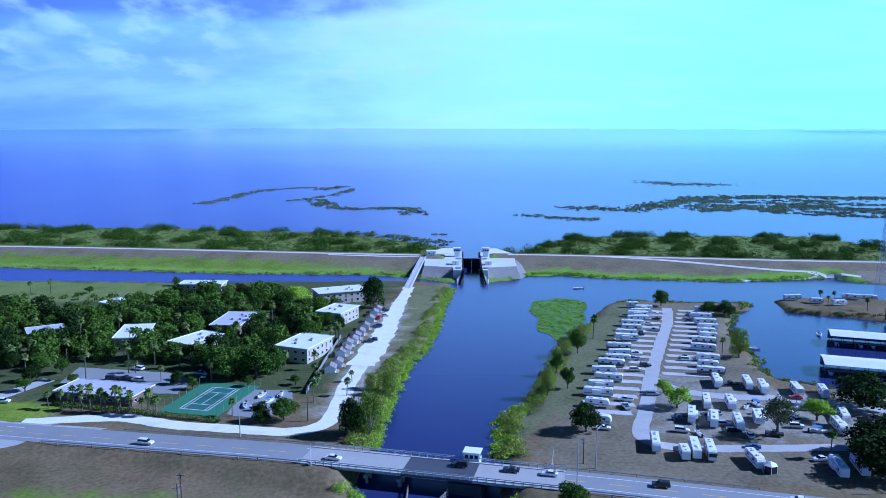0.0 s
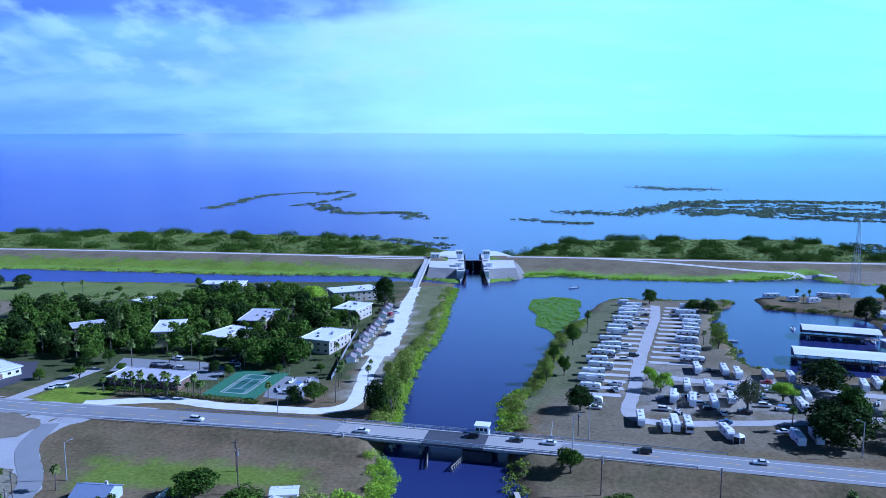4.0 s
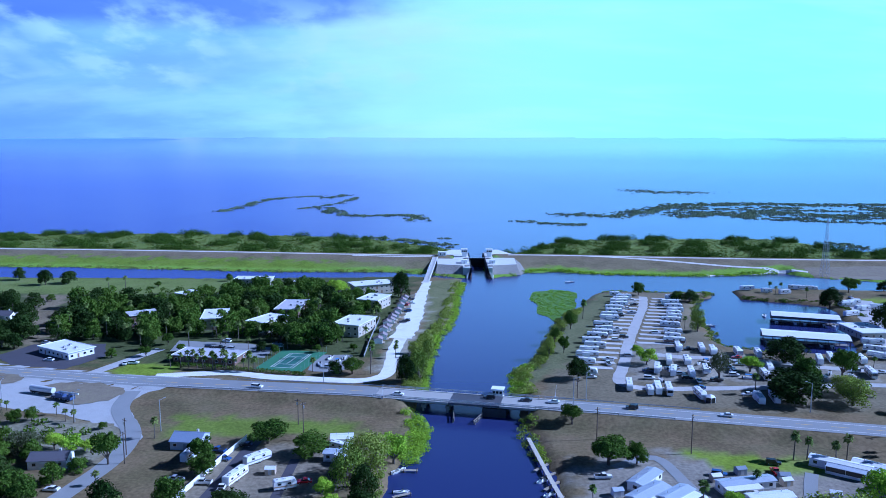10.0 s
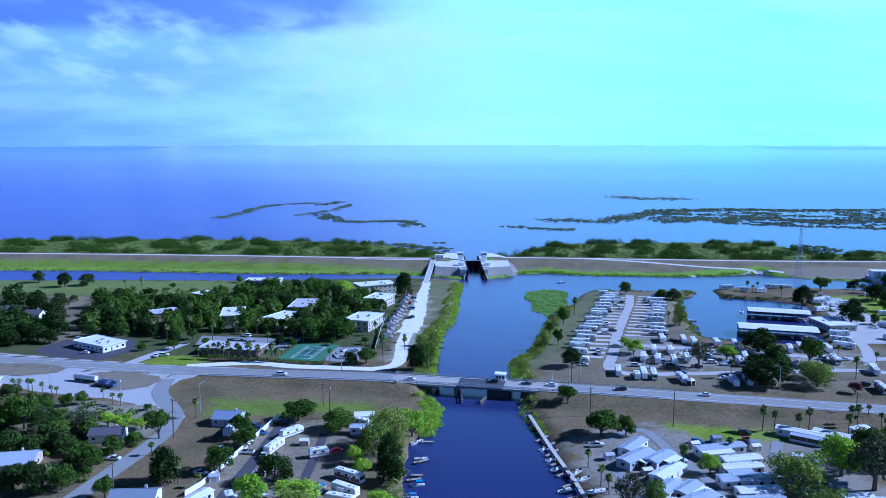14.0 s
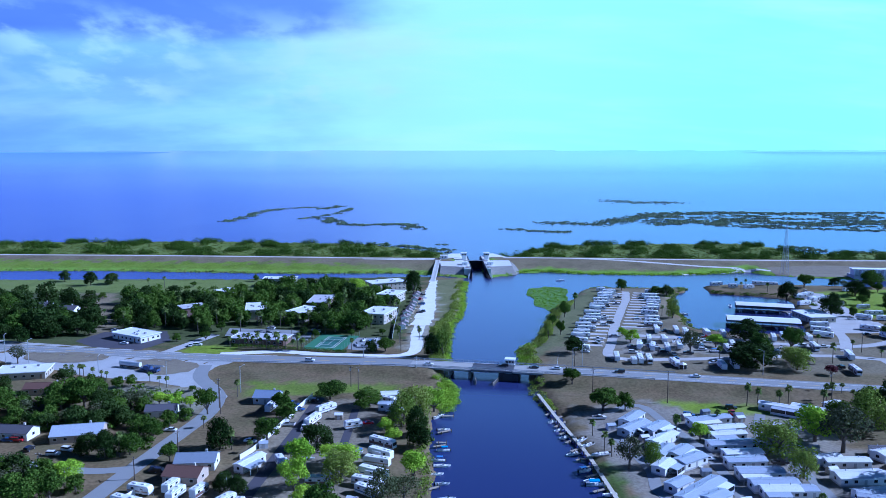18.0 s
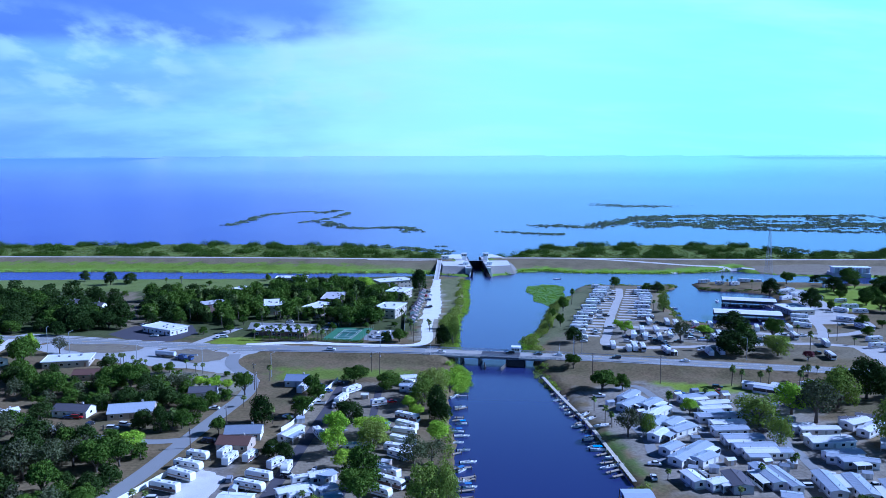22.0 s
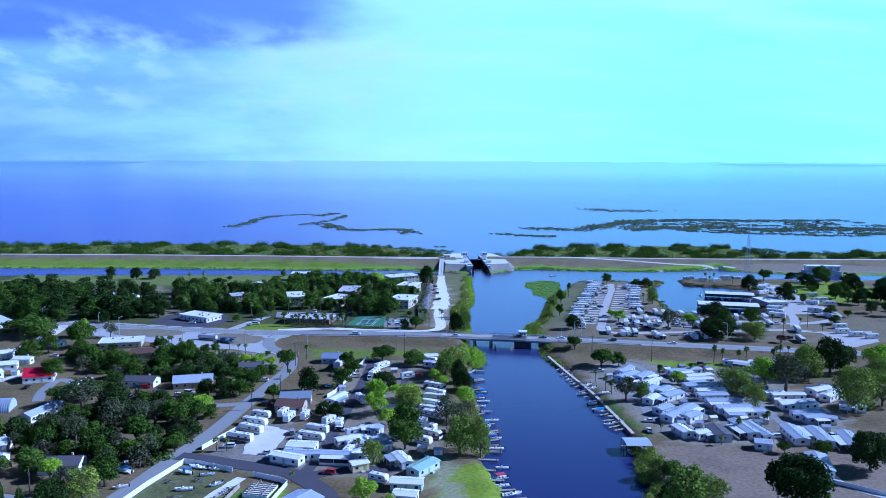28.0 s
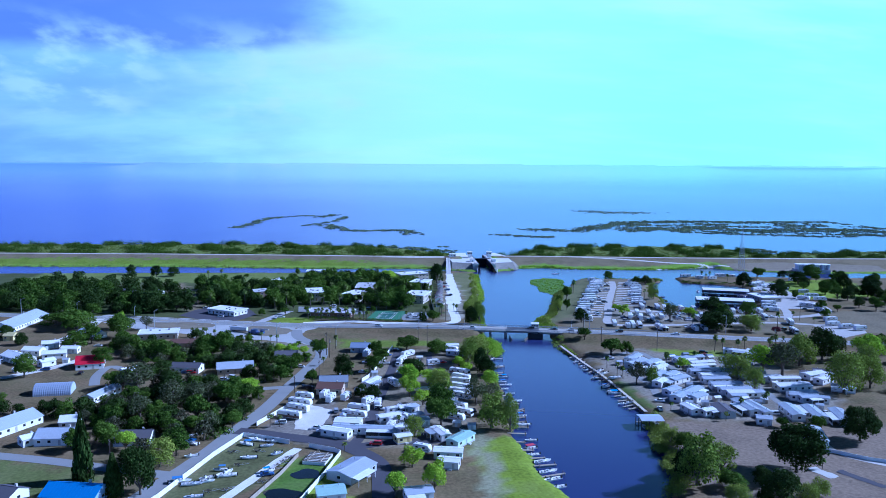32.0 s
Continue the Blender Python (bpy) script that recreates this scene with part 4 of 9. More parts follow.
        box(bm, -0.5, -3.06, 0, 0.5, -3.0, 2.0)
        part("door", bm, M_STEEL, hut)
        # sloped white wing slab on the lake side
        bm = bm_new()
        o = [(xb, 366, 6.3), (xb + s * 21, 366, 6.3), (xb + s * 9, 378, 8.3), (xb, 378, 8.3)]
        a = [bm.verts.new(p) for p in o]
        b = [bm.verts.new(Vector(p) - Vector((0, 0, 1.5))) for p in o]
        bm.faces.new(a)
        bm.faces.new(b[::-1])
        for k in range(4):
            bm.faces.new((a[k], a[(k + 1) % 4], b[(k + 1) % 4], b[k]))
        part("wing_slab", bm, M_ROOF_WHITE, lk, "white sloping wing slab")
    bm = bm_new()
    box(bm, -1.8, 340.2, 6.62, 12, 341.8, 6.9)
    part("gate_walkway", bm, M_STEEL, lk)
    hut = thing("levee_hut", "small white gatehouse on the levee", "hut", Matrix.Translation((-24, 352, ground_z(-24, 352) - 0.1)))
    bm = bm_new()
    box(bm, -3.2, -2.6, 0, 3.2, 2.6, 3.2)
    part("body", bm, M_WHITE, hut)
    bm = bm_new()
    box(bm, -3.7, -3.1, 3.2, 3.7, 3.1, 3.5)
    part("roof", bm, M_ROOF_WHITE, hut)
    for k in (-1.6, 1.6):
        bm = bm_new()
        box(bm, k - 0.5, -2.66, 1.2, k + 0.5, -2.6, 2.4)
        part("window", bm, M_GLASS, hut)
    bm = bm_new()
    box(bm, -0.45, -2.66, 0.05, 0.45, -2.6, 2.1)
    part("door", bm, M_STEEL, hut)


build_lock()


def build_causeway():
    """The narrow bridge from the drive up to the levee."""
    br = thing("levee_footbridge", "narrow pale concrete bridge over the rim canal to the levee", "bridge")
    p, q = Vector((-35.2, 258, 1.6)), Vector((-29.5, 345, 6.9))
    d = (q - p)
    n = 12
    for k in range(n):
        a, b = p + d * (k / n), p + d * ((k + 1) / n)
        bm = bm_new()
        vs = [bm.verts.new(v) for v in (a + Vector((-2, 0, 0)), a + Vector((2, 0, 0)), b + Vector((2, -0.03, 0)), b + Vector((-2, -0.03, 0)))]
        lo = [bm.verts.new(v.co - Vector((0, 0, 0.5))) for v in vs]
        bm.faces.new(vs)
        bm.faces.new(lo[::-1])
        for i in range(4):
            bm.faces.new((vs[i], vs[(i + 1) % 4], lo[(i + 1) % 4], lo[i]))
        part("deck_slab", bm, M_CONCRETE, br)
    for s in (-2, 2):
        bm = bm_new()
        tube(bm, p + Vector((s, 0, 1.0)), q + Vector((s, 0, 1.0)), 0.09, n=5)
        part("rail", bm, M_WHITE, br)
        pb = bm_new()
        tube(pb, (0, 0, -0.1), (0, 0, 1.0), 0.08, n=5)
        me = mesh_of("rail_post", pb, M_WHITE)
        for k in range(30):
            c = p + d * (k / 29)
            part_of("rail_post", me, br, Matrix.Translation(c + Vector((s, 0, 0))))
        pb = bm_new()
        tube(pb, (0, 0, -6), (0, 0, -0.3), 0.25, n=7)
        me = mesh_of("walk_post", pb, M_WOOD_DARK)
        for k in range(3, 10):
            part_of("walk_post", me, br, Matrix.Translation(p + d * (k / 12) + Vector((s * 0.85, 0, 0))))


build_causeway()


def build_tower():
    tw = thing("lattice_mast", "tall grey steel lattice radio mast", "mast", Matrix.Translation((270, 290, ground_z(270, 290) - 0.1)))
    Ht, n = 44.0, 16
    w = lambda z: 2.2 * (1 - z / Ht) + 0.35
    corners = [(1, 1), (-1, 1), (-1, -1), (1, -1)]
    for cx, cy in corners:
        bm = bm_new()
        tube(bm, (cx * w(0), cy * w(0), 0), (cx * w(Ht), cy * w(Ht), Ht), 0.14, 0.09, 5)
        part("leg", bm, M_STEEL, tw)
    for k in range(n):
        bm = bm_new()
        z0, z1 = Ht * k / n, Ht * (k + 1) / n
        for i in range(4):
            a, b = corners[i], corners[(i + 1) % 4]
            tube(bm, (a[0] * w(z0), a[1] * w(z0), z0), (b[0] * w(z1), b[1] * w(z1), z1), 0.06, n=4)
            tube(bm, (a[0] * w(z1), a[1] * w(z1), z1), (b[0] * w(z1), b[1] * w(z1), z1), 0.06, n=4)
        part("bracing", bm, M_STEEL, tw)
    bm = bm_new()
    tube(bm, (0, 0, Ht), (0, 0, Ht + 4), 0.08, 0.04)
    part("antenna", bm, M_STEEL, tw)


build_tower()


def build_spillway():
    sp = thing("spillway", "grey concrete water control structure with tall gates", "dam", Matrix.Translation((335, 272, 0)) @ Matrix.Rotation(radians(-8), 4, "Z"))
    bm = bm_new()
    box(bm, -16, -8, -3, 16, 8, 3.5)
    part("base", bm, M_CONCRETE, sp)
    for k in range(6):
        bm = bm_new()
        x = -15 + k * 6
        box(bm, x - 0.6, -6, 3.5, x + 0.6, 2, 8.2)
        part("pier", bm, M_WHITE, sp)
    for k in range(5):
        bm = bm_new()
        x = -12 + k * 6
        box(bm, x - 2.2, -3.2, 3.55, x + 2.2, -2.8, 7.4)
        part("gate", bm, M_STEEL, sp)
    bm = bm_new()
    box(bm, -16.5, -6.5, 8.2, 16.5, 2.5, 8.8)
    part("walkway", bm, M_WHITE, sp)


build_spillway()



# ---- placing ----
FIRST = {}


def place(key, builder, m):
    """Builds a kind once and copies it afterwards."""
    if key not in FIRST:
        ob = builder()
        FIRST[key] = ob
    else:
        ob = copy_thing(FIRST[key], m)
    ob.matrix_basis = m
    return ob


def at(x, y, deg=0.0, z=None, s=1.0):
    z = ground_z(x, y) if z is None else z
    return Matrix.Translation((x, y, z)) @ Matrix.Rotation(radians(deg), 4, "Z") @ Matrix.Diagonal((s, s, s, 1))


def taken_add(x, y, r):
    TAKEN.append((x, y, r))


TAKEN = []


def paint(name, c, rough=0.35, **k):
    m = bpy.data.materials.get(name)
    return m or material(name, c, rough, **{**dict(var=0.06, scale=0.5, fine=4, bump=0.05), **k})


def window_part(parent, x, y, z, w, h, axis, out, frame_mat):
    """One window: a frame with a pane set in it."""
    bm = bm_new()
    window_box(bm, x, y, z, w, h, axis, 0.03)
    k = len(bm.faces)
    if axis == "y":
        window_box(bm, x, y + out * 0.03, z, w - 0.2, h - 0.2, axis, 0.02)
    else:
        window_box(bm, x + out * 0.03, y, z, w - 0.2, h - 0.2, axis, 0.02)
    me = mesh_of("window", bm, frame_mat)
    me.materials.append(M_GLASS)
    for i in range(k, len(me.polygons)):
        me.polygons[i].material_index = 1
    return part_of("window", me, parent)


def window_box(bm, x, y, z, w, h, axis, d=0.05):
    if axis == "y":
        box(bm, x - w / 2, y - d, z - h / 2, x + w / 2, y + d, z + h / 2)
    else:
        box(bm, x - d, y - w / 2, z - h / 2, x + d, y + w / 2, z + h / 2)


WHEELS = {}


def wheel_mesh(r, w):
    key = (r, w)
    if key not in WHEELS:
        bm = bm_new()
        tube(bm, (0, -w / 2, 0), (0, w / 2, 0), r, n=12)
        k = len(bm.faces)
        tube(bm, (0, -w / 2 - 0.02, 0), (0, w / 2 + 0.02, 0), r * 0.55, n=10)
        t = mesh_of("wheel", bm, M_BLACK, False)
        t.materials.append(M_STEEL)
        for i in range(k, len(t.polygons)):
            t.polygons[i].material_index = 1
        WHEELS[key] = t
    return WHEELS[key]


def add_wheel(parent, x, y, r=0.36, w=0.24):
    t = wheel_mesh(r, w)
    part_of("wheel", t, parent, Matrix.Translation((x, y, r)))


# ---- trailers and motorhomes ----
RV_STRIPES = {"a": (0.30, 0.30, 0.32), "b": (0.36, 0.27, 0.18), "c": (0.10, 0.16, 0.30), "m": (0.14, 0.09, 0.07)}


def build_rv(kind, length, stripe, slide):
    labels = {"a": "white travel trailer with a grey side stripe", "b": "white boxy travel trailer with a tan side stripe",
              "c": "white fifth-wheel trailer with a blue side stripe", "m": "large motorhome with dark brown side panels"}
    rv = thing("motorhome" if kind == "m" else "travel_trailer", labels[stripe], "motorhome" if kind == "m" else "trailer", group="parked campers")
    L, W, H = length, 2.5, 3.3 if kind == "m" else 3.15
    z0 = 0.55
    bm = bm_new()
    hx = L / 2
    if kind == "m":
        prof = [(-hx, z0), (hx, z0), (hx, 1.4), (hx - 0.35, H - 0.3), (hx - 0.8, H), (-hx + 0.2, H), (-hx, H - 0.2)]
    elif stripe == "c":
        prof = [(-hx, z0), (hx - 2.6, z0), (hx - 2.3, 1.5), (hx - 0.2, 1.6), (hx, 2.1), (hx - 0.5, H + 0.25), (hx - 2.4, H + 0.3), (-hx + 0.2, H), (-hx, H - 0.25)]
    else:
        prof = [(-hx, z0), (hx - 0.3, z0), (hx, 1.2), (hx - 0.15, H - 0.6), (hx - 0.6, H - 0.05), (hx - 1.0, H), (-hx + 0.25, H), (-hx, H - 0.3)]
    extrude_profile(bm, prof, -W / 2, W / 2)
    body = part("body", bm, paint("camper_white", (0.78, 0.78, 0.76)), rv)
    bm = bm_new()
    box(bm, -hx + 0.35, -W / 2 + 0.12, H, hx - (2.5 if stripe == "c" else 1.1), W / 2 - 0.12, H + 0.06)
    part("roof", bm, M_ROOF_WHITE, rv)
    sb = bm_new()
    for s in (-1, 1):
        if kind == "m":
            box(sb, -hx + 0.05, s * (W / 2 + 0.012) - 0.015, 0.75, hx - 0.3, s * (W / 2 + 0.012) + 0.015, 1.75)
        else:
            box(sb, -hx + 0.1, s * (W / 2 + 0.012) - 0.015, 1.15, hx - 0.5, s * (W / 2 + 0.012) + 0.015, 1.55)
        n = max(2, int(L / 3.4))
        for k in range(n - (s > 0)):
            bm = bm_new()
            window_box(bm, -hx + L * (k + 0.6) / (n + 0.4), s * (W / 2 + 0.02), 2.15, 1.0, 0.62, "y")
            part("window", bm, M_GLASS, rv)
    part("stripe", sb, paint("stripe_" + stripe, RV_STRIPES[stripe], 0.4), rv)
    bm = bm_new()
    window_box(bm, hx * 0.25, -W / 2 - 0.03, 1.55, 0.7, 1.9, "y", 0.03)
    part("door", bm, paint("camper_door", (0.62, 0.62, 0.6)), rv)
    for x in ((-L * 0.22, L * 0.15) if L > 8 else (0.0,)):
        bm = bm_new()
        box(bm, x - 0.5, -0.38, H + 0.06, x + 0.5, 0.38, H + 0.38)
        bmesh.ops.bevel(bm, geom=bm.edges[:], offset=0.08, segments=1, affect="EDGES")
        part("air_conditioner", bm, paint("vent_white", (0.7, 0.7, 0.68)), rv)
    bm = bm_new()
    box(bm, -L * 0.38, -0.3, H + 0.06, -L * 0.38 + 0.6, 0.3, H + 0.2)
    part("roof_vent", bm, paint("vent_grey", (0.35, 0.35, 0.36)), rv)
    bm = bm_new()
    tube(bm, (-L * 0.3, -W / 2 - 0.12, H - 0.2), (L * 0.25, -W / 2 - 0.12, H - 0.2), 0.09, n=6)
    part("awning_roll", bm, paint("awning_" + stripe, tuple(0.5 * c + 0.2 for c in RV_STRIPES[stripe])), rv)
    if slide:
        bm = bm_new()
        box(bm, -L * 0.12, W / 2, 0.95, L * 0.2, W / 2 + 0.85, 2.75)
        part("slide_out", bm, bpy.data.materials["camper_white"], rv)
    if kind == "m":
        bm = bm_new()
        box(bm, hx - 0.32, -1.1, 1.55, hx + 0.02, 1.1, 2.6)
        part("windscreen", bm, M_GLASS, rv)
        ws = (-hx + 2.2, hx - 1.6)
        for s in (-1, 1):
            bm = bm_new()
            box(bm, hx - 0.5, s * 1.4 - 0.12, 1.9, hx - 0.3, s * 1.4 + 0.12, 2.35)
            part("mirror", bm, M_BLACK, rv)
    else:
        ws = (-0.75, 0.25)
        bm = bm_new()
        tube(bm, (hx - 0.4, -0.5, 0.6), (hx + 0.9, 0, 0.6), 0.06, n=5)
        tube(bm, (hx - 0.4, 0.5, 0.6), (hx + 0.9, 0, 0.6), 0.06, n=5)
        tube(bm, (hx + 0.8, 0, 0.0), (hx + 0.8, 0, 0.65), 0.05, n=5)
        if stripe != "c":
            part("tow_bar", bm, M_STEEL, rv)
        else:
            bm.free()
    for x in ws:
        for s in (-1, 1):
            add_wheel(rv, x, s * 1.08, 0.42, 0.28)
    return rv


def rvs(rows):
    for k, (x, y, deg, length, kind) in enumerate(rows):
        deg += random.uniform(-2.5, 2.5)
        L = min((7.0, 8.4, 9.8, 11.0), key=lambda v: abs(v - length))
        stripe = "m" if kind == "m" else random.choice("abc" if kind == "a" else "ab")
        if L < 8 and stripe == "c":
            stripe = "a"
        slide = kind == "a" and L > 8
        place(("rv", kind, L, stripe, slide), lambda: build_rv(kind, L, stripe, slide), at(x, y, deg + (180 if random.random() < 0.3 else 0)))
        for u in (-0.35, 0, 0.35):
            taken_add(x + math.cos(radians(deg)) * u * L, y + math.sin(radians(deg)) * u * L, 2.6)


# ---- cars ----
CAR_COLOURS = {"w": ((0.75, 0.75, 0.74), "white"), "k": ((0.018, 0.018, 0.022), "black"), "g": ((0.34, 0.35, 0.37), "silver grey"), "r": ((0.42, 0.02, 0.025), "red"),
               "b": ((0.05, 0.10, 0.26), "dark blue"), "n": ((0.06, 0.07, 0.13), "navy")}


def build_car(colour, kind):
    c, word = CAR_COLOURS[colour]
    name = {"s": "sedan", "p": "pickup_truck", "v": "suv"}[kind]
    car = thing(name, "%s parked %s on tarmac or gravel" % (word, name.replace("_", " ")), "car", group="parked cars")
    L, W = {"s": (4.7, 1.8), "p": (5.6, 1.95), "v": (4.8, 1.9)}[kind]
    h = L / 2
    mat = paint("car_" + colour, c, 0.25, spec=0.6)
    prof = {"s": [(-h, .35), (h, .35), (h, .7), (h - .3, .85), (h - 1.3, .95), (-h + .9, 1.0), (-h, .9)],
            "p": [(-h, .45), (h, .45), (h, .95), (h - .2, 1.08), (h - 1.5, 1.15), (-h, 1.15)],
            "v": [(-h, .4), (h, .4), (h, .85), (h - .2, 1.0), (h - 1.2, 1.08), (-h, 1.1)]}[kind]
    bm = bm_new()
    extrude_profile(bm, prof, -W / 2, W / 2)
    part("body", bm, mat, car)
    cab = {"s": [(-h + .7, .98), (h - 1.35, .95), (h - 2.05, 1.42), (-h + 1.35, 1.45)], "p": [(-0.55, 1.15), (h - 1.5, 1.13), (h - 2.1, 1.8), (-0.4, 1.82)],
           "v": [(-h + .05, 1.08), (h - 1.25, 1.06), (h - 1.85, 1.68), (-h + .25, 1.72)]}[kind]
    bm = bm_new()
    extrude_profile(bm, cab, -W / 2 + 0.12, W / 2 - 0.12)
    part("cabin_glass", bm, M_GLASS, car)
    x0, x1, zt = cab[3][0], cab[2][0], max(cab[2][1], cab[3][1])
    bm = bm_new()
    box(bm, x0 - 0.05, -W / 2 + 0.16, zt - 0.02, x1 + 0.05, W / 2 - 0.16, zt + 0.05)
    part("roof", bm, mat, car)
    if kind == "p":
        bm = bm_new()
        box(bm, -h + .15, -W / 2 + .15, 1.152, -0.65, W / 2 - .15, 1.16)
        part("bed", bm, M_BLACK, car)
    for s in (-1, 1):
        for x in (-h + 0.95, h - 0.9):
            add_wheel(car, x, s * (W / 2 - 0.12), 0.34, 0.22)
    return car


def cars(rows):
    for x, y, colour in rows:
        kind = random.choice("sspvv")
        dr = (y - float(road_mid(x))) / 1.0218
        z = None
        if abs(dr) < 8.5:
            off = 1.9 if dr > 0 else -1.9
            p = Vector((x, float(road_mid(x)), 0)) + NX * off
            x, y, deg = p.x, p.y, -11.9 + (180 if off > 0 else 0)
            z = (4.56 if -48 < x < 26 else float(road_z(x)) + 0.08)
        else:
            deg = random.choice((0, 180, 90, -12, 168)) + random.uniform(-10, 10)
            z = ground_z(x, y) + 0.1
        place(("car", colour, kind), lambda: build_car(colour, kind), at(x, y, deg, z))
        taken_add(x, y, 2.6)


# ---- mobile homes and houses ----
ROOFS = {"s": (0.46, 0.50, 0.56), "w": (0.76, 0.77, 0.77), "d": (0.10, 0.095, 0.11), "n": (0.42, 0.60, 0.54), "b": (0.22, 0.26, 0.36), "g": (0.22, 0.25, 0.30),
         "r": (0.13, 0.07, 0.05), "x": (0.55, 0.018, 0.045), "c": (0.32, 0.36, 0.44), "u": (0.07, 0.22, 0.52), "y": (0.60, 0.52, 0.25)}
ROOF_WORDS = {"s": "silver-grey metal", "w": "white metal", "d": "dark shingle", "n": "pale green metal", "b": "blue-grey shingle", "g": "grey shingle", "r": "brown shingle",
              "x": "bright red metal", "c": "corrugated steel", "u": "bright blue metal", "y": "ochre"}
WALLS = {"w": (0.74, 0.73, 0.69), "g": (0.42, 0.46, 0.48), "t": (0.46, 0.38, 0.28), "r": (0.32, 0.10, 0.07), "n": (0.52, 0.64, 0.56), "y": (0.68, 0.58, 0.24), "u": (0.25, 0.36, 0.55)}
WALL_WORDS = {"w": "white", "g": "grey", "t": "tan", "r": "rusty red", "n": "mint green", "y": "yellow", "u": "pale blue"}


def roof_mat(c):
    shingle = c in "dbgr"
    return paint("roof_" + c, ROOFS[c], 0.85 if shingle else 0.4, metal=0.0 if shingle or c == "w" else 0.12, var=0.14, scale=0.5, fine=3.0,
                 stain=tuple(0.72 * v for v in ROOFS[c]), stain_amount=0.5)


def gable(bm, L, W, z, rise, over=0.35, thick=0.12):
    """A gabled roof shell with thickness, ridge along x."""
    hx, hy = L / 2 + over, W / 2 + over
    prof = [(-hy, z - rise * over / (W / 2)), (0, z + rise), (hy, z - rise * over / (W / 2)), (hy, z - rise * over / (W / 2) - thick), (0, z + rise - thick), (-hy, z - rise * over / (W / 2) - thick)]
    a = [bm.verts.new((-hx, y, zz)) for y, zz in prof]
    b = [bm.verts.new((hx, y, zz)) for y, zz in prof]
    n = len(prof)
    for k in range(n):
        bm.faces.new((a[k], a[(k + 1) % n], b[(k + 1) % n], b[k]))
    for q in ((0, 1, 4, 5), (1, 2, 3, 4)):
        bm.faces.new([a[i] for i in q])
        bm.faces.new([b[i] for i in q])


def build_home(L, W, roof, wall, kind, add):
    """kind: mobile home, house or barn. add: 0 nothing, 1 carport, 2 screened porch."""
    nm = {"m": "mobile_home", "h": "house", "q": "quonset_shed"}[kind]
    ob = thing(nm, "%s %s with a %s roof" % (WALL_WORDS[wall], nm.replace("_", " "), ROOF_WORDS[roof]), {"m": "mobile home", "h": "house", "q": "shed"}[kind],
               group="mobile homes" if kind == "m" else "")
    M_R, M_W = roof_mat(roof), paint("siding_" + wall, WALLS[wall], 0.7, var=0.1, stain=tuple(0.75 * v for v in WALLS[wall]), stain_amount=0.4)
    if kind == "q":
        n = 14
        for k in range(18):
            bm = bm_new()
            x0 = -L / 2 + L * k / 18
            pr = []
            for i in range(n + 1):
                a = math.pi * i / n
                pr.append((math.cos(a) * W / 2, math.sin(a) * W * 0.42))
            for o, r in ((0.0, 1.0), (L / 36, 1.02), (L / 18, 1.0)):
                row = [bm.verts.new((x0 + o, y * r, z * r)) for y, z in pr]
                if o > 0:
                    for i in range(n):
                        bm.faces.new((prev[i], prev[i + 1], row[i + 1], row[i]))
                prev = row
            part("roof_panel", bm, M_R, ob)
        for s in (-1, 1):
            bm = bm_new()
            vs = [bm.verts.new((s * (L / 2 - 0.15), math.cos(math.pi * i / n) * W / 2, math.sin(math.pi * i / n) * W * 0.42)) for i in range(n + 1)]
            bm.faces.new(vs)
            part("end_wall", bm, M_W, ob)
        return ob
    wh = 3.0 if kind == "m" else 3.1
    rise = W * (0.10 if kind == "m" else 0.21)
    bm = bm_new()
    hy = W / 2
    a = [bm.verts.new((-L / 2, y, z)) for y, z in ((-hy, 0), (hy, 0), (hy, wh), (0, wh + rise - 0.1), (-hy, wh))]
    b = [bm.verts.new((L / 2, v.co.y, v.co.z)) for v in a]
    for k in range(5):
        bm.faces.new((a[k], a[(k + 1) % 5], b[(k + 1) % 5], b[k]))
    bm.faces.new(a[::-1])
    bm.faces.new(b)
    part("body", bm, M_W, ob)
    bm = bm_new()
    gable(bm, L, W, wh + 0.02, rise)
    rf = part("roof", bm, M_R, ob)
    # ridge cap and seams stand proud of the sheets
    bm = bm_new()
    box(bm, -L / 2 - 0.36, -0.16, wh + rise - 0.02, L / 2 + 0.36, 0.16, wh + rise + 0.06)
    part("ridge_cap", bm, M_R, rf)
    if roof in "swnux":
        bm = bm_new()
        k = -L / 2
        while k < L / 2:
            for s in (-1, 1):
                tube(bm, (k, 0, wh + rise + 0.03), (k, s * (hy + 0.3), wh + 0.03 - rise * 0.3 / hy), 0.035, n=4)
            k += 1.2
        part("roof_seams", bm, M_R, rf)
    fr = paint("window_trim", (0.75, 0.75, 0.73))
    n = max(2, int(L / 3.2))
    for s in (-1, 1):
        for k in range(n):
            x = -L / 2 + L * (k + 0.5) / n
            if s < 0 and k == n // 2:
                bm = bm_new()
                window_box(bm, x, s * (hy + 0.02), 1.25, 0.95, 2.05, "y", 0.04)
                part("door", bm, paint("door_" + wall, tuple(0.6 * v for v in WALLS[wall])), ob)
                continue
            if s < 0 or k == 0:
                window_part(ob, x, s * (hy + 0.02), 1.75, 1.35, 1.2, "y", s, fr)
    for s in (-1, 1):
        window_part(ob, s * (L / 2 + 0.02), 0, 1.75, min(1.5, W * 0.3), 1.2, "x", s, fr)
